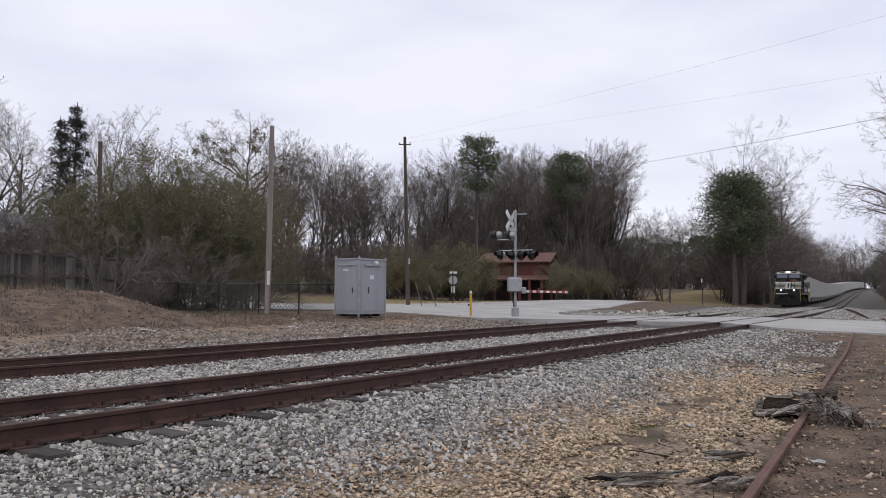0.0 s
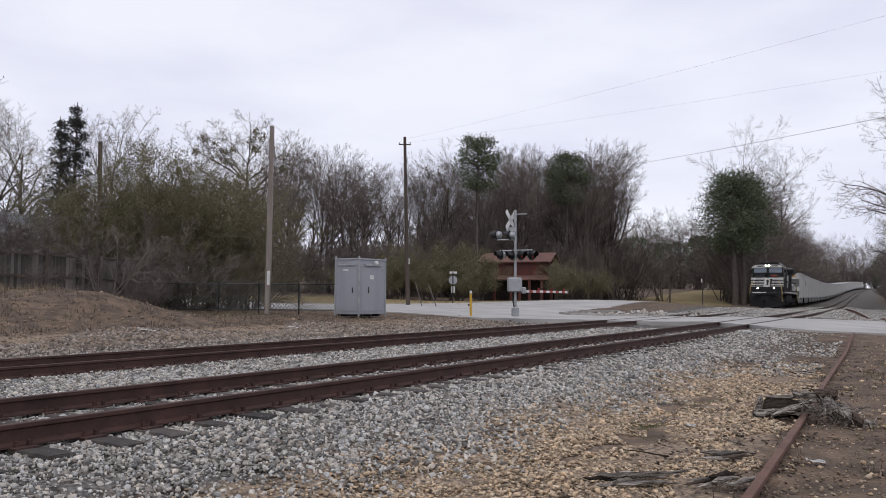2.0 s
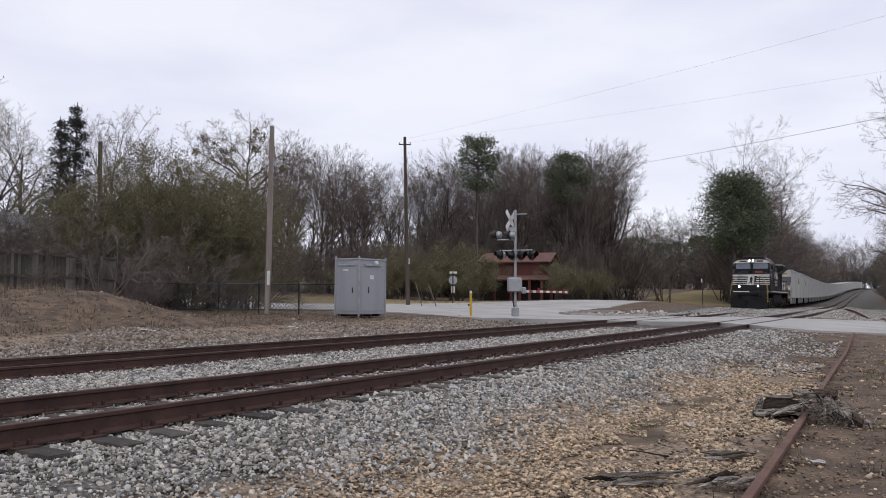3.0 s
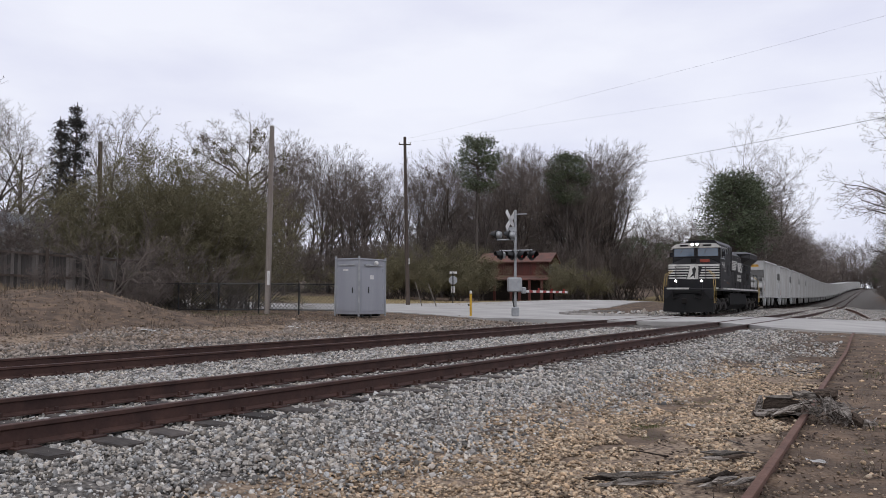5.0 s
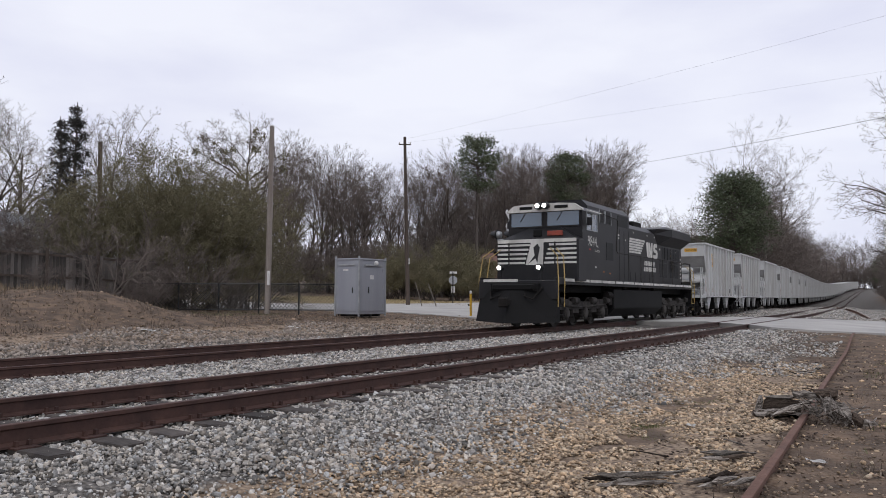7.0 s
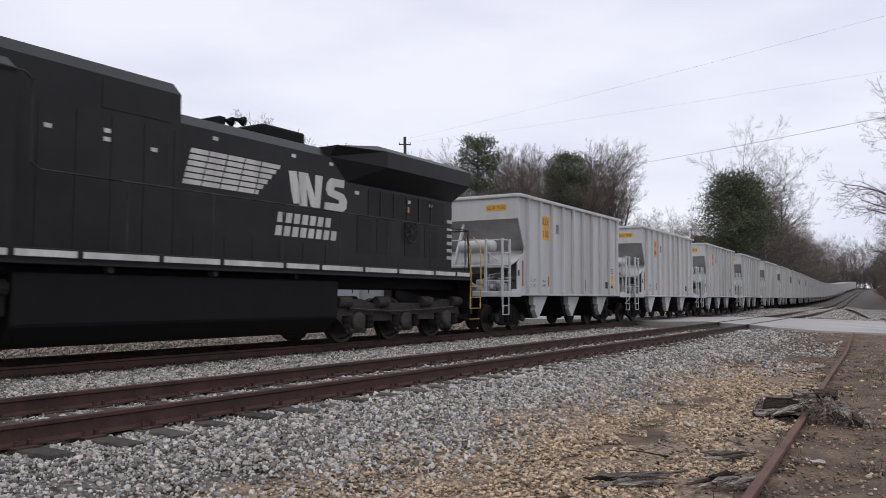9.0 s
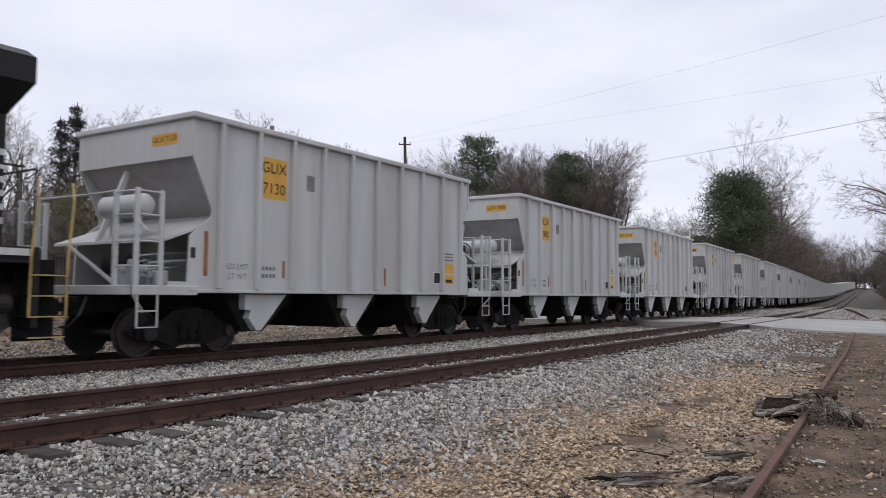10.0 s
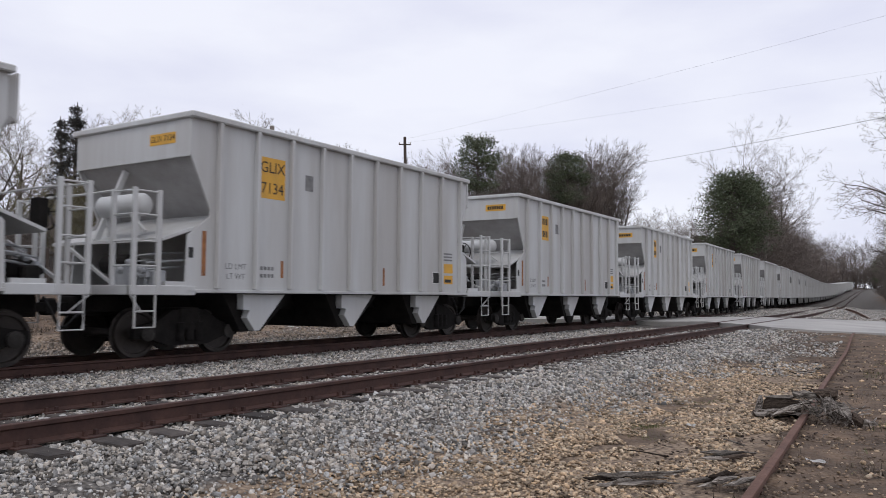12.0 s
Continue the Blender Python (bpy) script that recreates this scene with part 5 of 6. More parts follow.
spots += [(-90 + 100 * r.random(), 610 + 40 * r.random(), r.uniform(2.2, 3.2)) for _ in range(34)]
spots += [(float(line_x(y)) + r.uniform(18.5, 21), y, r.uniform(0.5, 0.9)) for y in [88 + 5 * k for k in range(16)]]
spots = [p for p in spots if p[1] > 605 or not -5 < p[0] - float(line_x(p[1])) < 18]
brush = [make_shrub(70 + i, 5.5, 9, "grey leafless brush along the railway verge", "brush", 0, "brush", "lineside brush", M_BARK) for i in range(2)]
plant(brush, [p for p in spots if p[1] < 185], r)
thicket = [make_shrub(75 + i, 5.5, 9, "far grey leafless thicket at the wood's foot", "thicket", 0, "thicket", "far thickets", M_BARK) for i in range(2)]
plant(thicket, [p for p in spots if p[1] >= 185] + [(float(line_x(600)) + 2.2 * k + r.uniform(-1, 1), 612 + r.uniform(-6, 14), r.uniform(2.2, 3.0)) for k in range(-3, 20)], r)
plant(brush, [(float(line_x(y)) + r.uniform(14.5, 17), y, r.uniform(0.7, 1.05)) for y in [94 + 4 * k for k in range(36)]], r)

# taller trees that stand out
tall = make_bare_tree(81, 24, 0.32, (20, 48), 0.04, (2, 2, 2, 2), (0.4, 0.3, 0.3, 0.4), "tall pale leafless tree behind a pine", "lineside trees", bark=M_PALEBARK)
plant([tall], [(-26.3, 136, 1.08), (-27.4, 150, 1.0), (-24.2, 131, 0.86)], r)
oak = make_bare_tree(92, 14.0, 0.45, (26, 62), -0.012, (4, 2, 3, 2), (0.25, 0.25, 0.3, 0.4), "spreading leafless oak with dark mistletoe clumps", "", tufts=22, name="oak_tree", cap=15.6)
place(oak, -53.2, 48.5, 115, 1.02)
side = make_bare_tree(91, 14, 0.3, (28, 60), 0.03, (3, 2, 2, 2), (0.25, 0.25, 0.3, 0.4), "leafless yard tree behind the fence", "yard trees", tufts=0)
plant([side], [(-62, 31, 0.95), (-66, 35, 0.9), (-58.5, 38.0, 0.92), (-64, 41, 0.9), (-62, 46, 0.8), (-68, 58, 0.9), (-60, 60, 0.85)], r)
edge_tree = make_bare_tree(95, 17, 0.34, (30, 66), 0.02, (3, 2, 2, 2), (0.42, 0.25, 0.3, 0.4), "leafless tree leaning over the railway verge", "lineside trees")
plant([edge_tree], [(-0.9, 70, 0.98), (-2.6, 86, 0.85), (-5.0, 102, 0.8), (-7.5, 122, 0.75)] + [(float(line_x(y)) + r.uniform(14.5, 19), y, r.uniform(0.62, 0.86)) for y in [92 + 9 * k for k in range(20)]], r)


def make_pine(seed, height, crown_from, radius, needles, label, clumps, leaf, trunk=0.28, name="pine_tree", cone=False):
    """A straight trunk, limbs, and needle clumps at their ends: a dome of separate tufts, or a ragged cone."""
    rng = random.Random(seed)
    tree = thing(name, label, "tree")
    segs = [(Vector((0.1 * math.sin(k), 0.08 * math.cos(k * 1.3), height * k / 10 - 0.2)), Vector((0.1 * math.sin(k + 1), 0.08 * math.cos((k + 1) * 1.3), height * (k + 1) / 10 - 0.2)), trunk * (1 - 0.085 * k), trunk * (1 - 0.085 * (k + 1)), 0) for k in range(10)]
    link_mesh("trunk", wood_mesh("trunk", segs, 8, M_BARK), None, tree)
    limbs, spots = [], []
    for _ in range(clumps):
        t = 0.95 * rng.random() ** 0.8
        z = height * (crown_from + (1 - crown_from) * t)
        if cone:
            env = radius * ((1 - t) ** 0.75 + 0.05)
            lump = rng.uniform(0.16, 0.30) + 0.16 * (1 - t)
        else:
            env = radius * math.sqrt(max(0.02, 1 - ((t - 0.42) / (0.60 if t > 0.42 else 0.52)) ** 2))
            lump = rng.uniform(0.14, 0.26) * radius
        reach = max(0.0, env - lump * 0.5) * math.sqrt(rng.uniform(0.1, 1.0))
        a = rng.uniform(0, 6.283)
        tip = Vector((math.cos(a) * reach, math.sin(a) * reach, min(z, height - lump * 0.6)))
        limbs.append((Vector((0, 0, tip.z - reach * 0.35)), tip, 0.015 + trunk * 0.16, 0.015, 1))
        spots.append((tip, lump * 1.4))
    link_mesh("limb_network", wood_mesh("limb_network", limbs, 4, M_BARK), None, tree)
    link_mesh("crown", leaf_mesh("crown", spots, needles, 70 if not cone else 30, leaf, rng, 0.62, 0.12), None, tree)
    return tree


loblolly = make_pine(1, 19.0, 0.40, 5.2, 0.46, "dark green loblolly pine beside the main line", 150, M_PINE, 0.44)
place(loblolly, -25.7, 113.5)
place(copy_thing(loblolly, Matrix.Identity(4)), -24.9, 115.2, 75, 0.95)
pine2 = make_pine(2, 24.5, 0.66, 4.0, 0.42, "dark pine rising out of the bare wood", 125, M_PINE, 0.3)
place(pine2, -52.6, 88.0, 0, 0.89)
place(copy_thing(pine2, Matrix.Identity(4)), -47.5, 105.5, 40, 0.90)
cedar = make_pine(4, 15.2, 0.10, 2.2, 0.24, "ragged dark cedar with a pointed tip", 260, M_CEDAR, 0.2, "cedar_tree", True)
place(cedar, -56.4, 33.9, 0, 1.0)
place(copy_thing(cedar, Matrix.Identity(4)), -57.3, 33.2, 90, 0.92)
fp = make_pine(6, 15, 0.3, 3.4, 0.5, "dark evergreen in the far tree line", 60, M_PINE, 0.25)
plant([fp], [(-88, 214, 1.0), (-80, 222, 1.1), (-71, 218, 0.9), (-62, 226, 1.0), (-54, 236, 1.0), (-48, 330, 1.1)] + [(-98 + 4.4 * k + r.gauss(0, 1.5), 192 + r.uniform(-4, 10), r.uniform(0.65, 1.0)) for k in range(13)] + [(-44, 300, 0.9), (-24, 360, 1.0), (-30, 420, 1.0)], r)

# the great olive shrub by the fence, and smaller ones along it
big = [make_shrub(100 + i, 8.2, 17, "large tangled olive-green shrub behind the fence", "shrub", 480, "shrub", "fence shrubs", M_PALEBARK, M_SHRUB, (4, 58), -0.022) for i in range(3)]
plant(big, [(-36.6, 24.6, 0.92), (-35.0, 26.6, 0.95), (-33.4, 27.8, 0.86), (-38.0, 23.2, 0.72), (-36.2, 28.2, 0.98), (-38.8, 25.4, 0.80), (-31.8, 29.2, 0.62), (-33.8, 30.0, 0.86), (-31.2, 27.6, 0.42), (-35.0, 24.9, 0.7), (-37.6, 27.0, 0.92)], r)
bare = make_shrub(111, 5.2, 9, "pale arching bare stems at the shrub's edge", "shrub", 0, "shrub", "bank brush", M_PALEBARK, None, (5, 50), -0.03)
plant([bare], [(-31.9, 20.6, 0.8), (-31.6, 23.4, 0.75), (-31.4, 25.0, 0.7)], r)
thin = make_shrub(110, 3.4, 12, "grey leafless bush in front of the fence", "shrub", 0, "shrub", "bank brush", M_TWIG)
plant([thin], [(-31.6, 15.0, 0.5), (-30.8, 12.2, 0.6), (-30.4, 17.2, 0.35), (-30.2, 19.2, 0.3), (-29.6, 9.6, 0.5), (-36, 16, 0.85), (-37, 12.5, 0.9), (-40, 17, 0.9), (-29.6, 21.4, 0.4), (-34.8, 14.4, 1.1), (-35.2, 18.4, 1.1), (-31.0, 21.6, 0.45), (-31.9, 22.9, 0.6)], r)
green = make_shrub(115, 4.2, 14, "rounded olive-green shrub by the red shed", "shrub", 700, "shrub", "shed shrubs", M_BARK, M_SHRUB)
plant([green], [(-37.0, 80.5, 1.0), (-33.5, 82.0, 0.8), (-47.5, 70, 0.9), (-52, 68.5, 0.95), (-56, 66, 0.8), (-44.6, 71.6, 0.8), (-46.8, 74.2, 1.45), (-49.5, 72.6, 1.35), (-44.4, 75.0, 1.1), (-52.5, 71, 1.3), (-36.2, 78.6, 0.8)], r)


def blades(name, label, area, count, size, material, seed, lean=0.6):
    """Grass blades or dry stalks strewn over an area (x0, x1, y0, y1)."""
    rng = np.random.default_rng(seed)
    x, y = rng.uniform(area[0], area[1], count), rng.uniform(area[2], area[3], count)
    clump = np.sin(x * 2.1 + 1.3 * np.sin(y * 1.7)) + np.sin(y * 2.6 + x) + rng.normal(0, 0.6, count)
    keep = clump > 0.2
    x, y = x[keep], y[keep]
    z = ground_z(x, y)
    n = len(x)
    a, t, h = rng.uniform(0, 6.283, n), rng.normal(0, lean, n), size * rng.uniform(0.4, 1.3, n)
    dx, dy = np.cos(a), np.sin(a)
    base, tip = np.stack([x, y, z - 0.01], 1), np.stack([x + dx * np.sin(t) * h, y + dy * np.sin(t) * h, z + np.abs(np.cos(t)) * h * 0.8], 1)
    w = np.stack([-dy, dx, np.zeros(n)], 1) * (0.006 + 0.02 * size)
    verts = np.concatenate([base - w, base + w, tip], 0)
    i = np.arange(n)
    faces = np.stack([i, i + n, i + 2 * n], 1)
    ob = raw(name, verts.tolist(), faces.tolist(), material)
    return tagged(ob, label, "grass", kind="stuff")


blades("bank_straw", "flattened dead stalks on the dirt bank", (-32.5, -20, 6, 26), 26000, 0.20, M_STRAW, 10, 1.5)
blades("dry_grass", "dry straw grass on the dirt bank", (-33, -27.5, 7, 22), 9000, 0.40, M_DRYGRASS, 1, 0.9)
blades("verge_grass", "short tan grass on the far verge", (-75, -30, 50, 74), 14000, 0.22, M_DRYGRASS, 2)
blades("green_grass", "sparse green grass beside the spur", (-0.9, 5, 7, 36), 7000, 0.09, M_GRASS, 3)
blades("field_grass", "dry tan field beyond the crossing", (-40, -20, 76, 112), 9000, 0.3, M_DRYGRASS, 4)
blades("dirt_stalks", "short dry stalks on brown dirt beside the spur", (-1.6, 3, 3.5, 22), 15000, 0.09, M_STRAW, 6, 1.5)
blades("moss", "low green moss in the wheel path", (-3.6, -2.7, 8.2, 12.0), 3500, 0.028, M_GRASS, 9, 1.0)
blades("spur_grass", "low green grass edging the spur", (-1.6, 2.5, 17, 34), 9000, 0.08, M_GRASS, 8)
blades("fence_grass", "low green grass under the mesh fence", (-29.5, -25.5, 22.0, 26.5), 3500, 0.10, M_GRASS, 5)

# ---------- level crossing, lineside and yard ----------
def gz(x, y):
    return float(ground_z(x, y))


def make_case():
    """Relay case of bare aluminium with doors on two faces."""
    c = thing("relay_case", "grey aluminium relay case on short feet beside the crossing", "equipment case", m=pose(-22.2, 27.0, 0.20, 0, 0, 1))
    part("body", bx(B(), -0.66, 0.66, -0.95, 0.95, 0.08, 2.46, 0.015), M_CASE, c)
    part("roof", bx(B(), -0.70, 0.70, -0.99, 0.99, 2.46, 2.53, 0.012), M_CASE, c)
    for x in (-0.66, 0.66):
        for y in (-0.95, 0.95):
            part("corner_post", bx(B(), x - 0.03, x + 0.03, y - 0.03, y + 0.03, 0.0, 2.62), M_GALV, c)
    for y in (-0.6, 0.0, 0.6):
        part("foot_rail", bx(B(), -0.6, 0.6, y - 0.06, y + 0.06, -0.02, 0.08), M_BLACK, c)
    door = part("door", bx(B(), -0.56, 0.56, -0.975, -0.951, 0.22, 2.12, 0.008), M_CASE, c)
    part("door_handle", bx(B(), 0.30, 0.36, -1.0, -0.976, 1.0, 1.25, 0.008), M_BLACK, door)
    part("vent_hood", bx(B(), -0.45, 0.45, -1.01, -0.952, 2.2, 2.27, 0.01), M_GALV, c)
    for z in (0.4, 1.2, 1.95):
        part("hinge", bx(B(), -0.58, -0.5, -0.985, -0.974, z, z + 0.12), M_GALV, door)
    door = part("door", bx(B(), 0.661, 0.685, -0.82, 0.82, 0.22, 2.12, 0.008), M_CASE, c)
    part("door_handle", bx(B(), 0.686, 0.71, -0.35, -0.28, 1.0, 1.28, 0.008), M_BLACK, door)
    part("vent_hood", bx(B(), 0.662, 0.74, -0.6, 0.6, 2.2, 2.27, 0.01), M_GALV, c)
    part("service_lamp", lathe(B(), [(0.1, 0), (0.09, 0.1), (0.05, 0.14)], pose(0.67, 0.2, 2.34, 0, 90), 12), M_WHITE, c)
    part("notice", bx(B(), 0.686, 0.69, -0.2, 0.05, 1.62, 1.8), M_WHITE, door)
    part("notice", bx(B(), -0.2, 0.08, -0.98, -0.976, 1.98, 2.06), M_WHITE, c)
    for z in (0.4, 1.2, 1.95):
        part("hinge", bx(B(), 0.684, 0.695, 0.7, 0.8, z, z + 0.12), M_GALV, door)


make_case()


def make_signal():
    """Crossing signal with crossbuck, four lamps, gate motor and the lowered striped arm."""
    s = thing("crossing_signal", "galvanised crossing signal with lamps, crossbuck and lowered gate", "crossing signal", m=pose(-17.05, 32.0, 0.18, 0, 0, 33.4))
    part("mast", tube(B(), [(0, 0, 0), (0, 0, 4.95)], 0.062, 12), M_GALV, s)
    part("base_box", bx(B(), -0.17, 0.17, -0.17, 0.17, 0.0, 0.42, 0.03), M_GALV, s)
    bm = B()
    bx(bm, -0.36, 0.30, -0.2, 0.2, 1.12, 1.80, 0.06)
    motor = part("gate_motor", bm, M_GALV, s)
    part("motor_lug", bx(B(), 0.28, 0.5, -0.14, 0.14, 1.05, 1.35, 0.04), M_GALV, motor)
    part("conduit", tube(B(), [(-0.08, -0.12, 1.12), (-0.14, -0.14, 0.8), (-0.06, -0.12, 0.4)], 0.03, 8), M_BLACK, s)

    def lamp(x, z, face, n):
        """A round lamp with its black disc and hood; face: degrees it looks round."""
        m = pose(x, 0.0, z, 0, 0, face) @ pose(0, 0, 0, 90)
        bm = lathe(B(), [(0.05, -0.20), (0.15, -0.17), (0.17, -0.05), (0.17, 0.0)], m, 18)
        l = part("lamp_back", bm, M_GALV, s, smooth=True)
        part("backing_disc", lathe(B(), [(0.25, 0.0), (0.25, 0.012)], m, 24), M_BLACK, l)
        bm = B()
        rings = []
        for d in (0.012, 0.30):
            rings.append([bm.verts.new(m @ Vector((0.17 * math.cos(a), 0.17 * math.sin(a), d if math.sin(a) > -0.3 else d * 0.5))) for a in np.linspace(0, 2 * math.pi, 19)[:-1]])
        for k in range(18):
            bm.faces.new((rings[0][k], rings[0][(k + 1) % 18], rings[1][(k + 1) % 18], rings[1][k]))
        part("hood", bm, M_BLACK, l)
        part("lens", lathe(B(), [(0.15, 0.012), (0.12, 0.03), (0.02, 0.04)], m, 18), M_RED, l)

    part("cross_arm", tube(B(), [(-0.72, 0, 3.04), (0.8, 0, 3.08)], 0.03, 8), M_GALV, s)
    for x, f in ((-0.66, -68), (-0.14, -68), (0.26, 42), (0.76, 42)):
        lamp(x, 2.84, f, 0)
    part("cross_arm", tube(B(), [(-0.85, 0, 3.55), (0.1, 0, 3.58)], 0.035, 8), M_GALV, s)
    for x, f in ((-0.82, -125), (-0.2, -125)):
        lamp(x, 3.78, f, 0)
    for sgn in (-1, 1):
        bm = B()
        m = pose(-0.22, -0.1, 4.46, 0, 0, 58) @ pose(0, 0, 0, 0, 48 * sgn, 0)
        bmesh.ops.create_cube(bm, size=1.0, matrix=m @ Matrix.Diagonal((0.23, 0.012, 1.22, 1)))
        part("crossbuck_blade", bm, M_WHITE, s)
    part("track_sign", bx(B(), -0.42, -0.02, -0.06, -0.05, 3.95, 4.15), M_GALV, s)
    part("arm_bracket", tube(B(), [(0, 0, 4.75), (0.55, 0.1, 4.78)], 0.028, 8), M_GALV, s)
    arm = part("gate_arm", bx(B(), 0.36, 0.42, 0.1, 0.2, 1.12, 1.24), M_GALV, s)
    # the arm reaches over the road away from the mast
    d = Vector((0.47, 0.88, 0)).normalized()
    n = 13
    for k in range(n):
        a, b = Vector((0.45, 0.2, 1.16)) + d * (k * 0.46), Vector((0.45, 0.2, 1.16)) + d * ((k + 1) * 0.46)
        part("arm_stripe", beam(B(), a, b, 0.10, 0.11), M_RED if k % 2 else M_WHITE, arm)
    for k in (4, 8, 12):
        p = Vector((0.45, 0.2, 1.25)) + d * (k * 0.46)
        part("arm_lamp", bx(B(), p.x - 0.04, p.x + 0.04, p.y - 0.04, p.y + 0.04, p.z - 0.03, p.z + 0.07, 0.015), M_RED, arm)


make_signal()


def make_marker():
    p = thing("marker_post", "yellow plastic cable marker post with white cap", "post", m=pose(-18.8, 30.9, 0.17))
    part("tube", tube(B(), [(0, 0, 0), (0, 0, 1.05)], 0.055, 10), M_YELLOW, p)
    part("cap", lathe(B(), [(0.058, 1.05), (0.058, 1.16), (0.03, 1.18)], Matrix.Identity(4), 10), M_WHITE, p)
    part("valve", bx(B(), -0.14, -0.05, -0.03, 0.03, 0.48, 0.56, 0.01), M_BLACK, p)


make_marker()


def make_pole(base, top, r0, r1, material, label, arms=(), sign=None):
    b, t = Vector(base), Vector(top)
    p = thing("utility_pole", label, "utility pole", m=pose(*b))
    d = t - b
    part("shaft", tube(B(), [Vector((0, 0, -0.3))] + [d * k / 8 for k in range(9)], r0, 12, r1), material, p)
    for z, w in arms:
        part("cross_arm", beam(B(), d * z + Vector((-w, -w * 0.7, 0)), d * z + Vector((w, w * 0.7, 0)), 0.07, 0.09), material, p)
        for k in (-0.9, 0.9):
            part("insulator", lathe(B(), [(0.05, 0), (0.06, 0.08), (0.03, 0.14)], Matrix.Translation(d * z + Vector((w * k, w * 0.7 * k, 0.05))), 8), M_WHITE, p)
    if sign:
        z0, z1, off = sign
        part("white_sign", bx(B(), off, off + 0.16, -0.22, -0.20, z0, z1), M_WHITE, p)
    return p


make_pole((-26.7, 25.7, gz(-26.7, 25.7)), (-26.25, 25.35, 8.95), 0.15, 0.105, M_POLE, "leaning grey weathered wooden utility pole by the fence", sign=(1.35, 2.0, 0.16))
make_pole((-35.35, 48.75, gz(-35.35, 48.75)), (-35.2, 47.95, 13.4), 0.17, 0.11, M_POLEDK, "tall dark wooden utility pole with a small arm", arms=((0.955, 0.38),), sign=(3.2, 3.65, 0.12))
make_pole((-55.1, 35.4, gz(-55.1, 35.4)), (-54.9, 35.0, 12.9), 0.19, 0.15, M_POLEDK, "dark bare wooden pole among yard trees")
make_pole((-37.5, 89.2, gz(-37.5, 89.2)), (-37.35, 88.8, 9.25), 0.13, 0.1, M_POLEDK, "short brown pole at the wood's edge")
make_pole((-28.5, 107.2, gz(-28.5, 107.2)), (-28.45, 107.1, 3.9), 0.09, 0.08, M_POLEDK, "dark post at the edge of the field", sign=(3.0, 3.5, -0.1))
make_pole((-32.2, 104.8, gz(-32.2, 104.8)), (-32.15, 104.7, 3.1), 0.12, 0.10, M_POLEDK, "dark stub post at the edge of the field")

for k, (b, t) in enumerate((((-32.07, 46.03), (-32.5, 45.7, 2.7)), ((-31.2, 46.6), (-31.7, 46.2, 2.6)))):
    g = thing("guy_guard", "thin leaning pale stake on the verge", "stake", "verge stakes", m=pose(b[0], b[1], gz(*b)))
    part("rod", tube(B(), [(0, 0, -0.1), (t[0] - b[0], t[1] - b[1], t[2] - gz(*b) - 0.6)], 0.035, 6), M_PALEBARK, g)


def make_wire(a, b, r, sag):
    w = thing("overhead_wire", "thin dark overhead power wire", "wire", "overhead wires")
    a, b = Vector(a), Vector(b)
    part("strand", tube(B(), [a.lerp(b, k / 12) - Vector((0, 0, sag * 4 * (k / 12) * (1 - k / 12))) for k in range(13)], r, 5), M_BLACK, w)


make_wire((-35.1, 74.4, 13.9), (7.3, 22.0, 6.6), 0.009, 0.35)
make_wire((-35.2, 47.9, 13.2), (12.5, 21.0, 9.6), 0.0025, 0.3)
make_wire((-35.1, 48.2, 13.0), (11.5, 30.0, 9.4), 0.0025, 0.3)


def make_stop_sign():
    s = thing("street_sign", "back of an octagonal road sign with a street-name blade", "road sign", m=pose(-36.7, 57.3, gz(-36.7, 57.3), 0, 0, 20))
    part("post", bx(B(), -0.04, 0.04, -0.03, 0.03, 0, 2.75), M_BLACK, s)
    bm = B()
    slab(bm, [(0.40 * math.cos(a), 2.05 + 0.40 * math.sin(a)) for a in np.linspace(math.pi / 8, math.pi / 8 + 2 * math.pi, 9)[:-1]], 1, 0.035, 0.05)
    part("octagon", bm, M_GALV, s)
    part("name_blade", bx(B(), -0.3, 0.35, -0.01, 0.01, 2.62, 2.8), M_WHITE, s)
    part("small_plate", bx(B(), -0.14, 0.16, 0.035, 0.045, 0.95, 1.5), M_WHITE, s)


make_stop_sign()


# chain-link fence: black posts and rails with a diamond mesh
def make_mesh_fence():
    f = thing("mesh_fence", "black chain-link fence with diagonal wire mesh", "fence")
    a, b = Vector((-31.6, 22.3, 0)), Vector((-23.9, 27.5, 0))
    L = (b - a).length
    d = (b - a) / L
    z0, z1 = 0.36, 1.62
    n = 5
    for k in range(n + 1):
        p = a + d * (L * k / n)
        part("post", tube(B(), [(p.x, p.y, gz(p.x, p.y) - 0.1), (p.x, p.y, z1 + 0.04)], 0.038, 8), M_BLACK, f)
    for z in (z0 + 0.06, z1):
        part("rail", tube(B(), [(a.x, a.y, z), (b.x, b.y, z)], 0.028, 6), M_BLACK, f)
    bm = B()
    h = z1 - z0 - 0.06
    step = 0.17
    for sgn in (1, -1):
        k = -h
        while k < L:
            s0, s1 = (k, k + h) if sgn > 0 else (k + h, k)
            u0, u1 = max(0, min(L, s0)), max(0, min(L, s1))
            if abs(u1 - u0) > 0.05:
                q0 = z0 + 0.06 + h * (u0 - s0) / (s1 - s0)
                q1 = z0 + 0.06 + h * (u1 - s0) / (s1 - s0)
                p, q = a + d * u0, a + d * u1
                beam(bm, (p.x, p.y, q0), (q.x, q.y, q1), 0.05, 0.012)
            k += step
    tagged(part("diamond_mesh", bm, M_BLACK, f), kind="stuff")


make_mesh_fence()


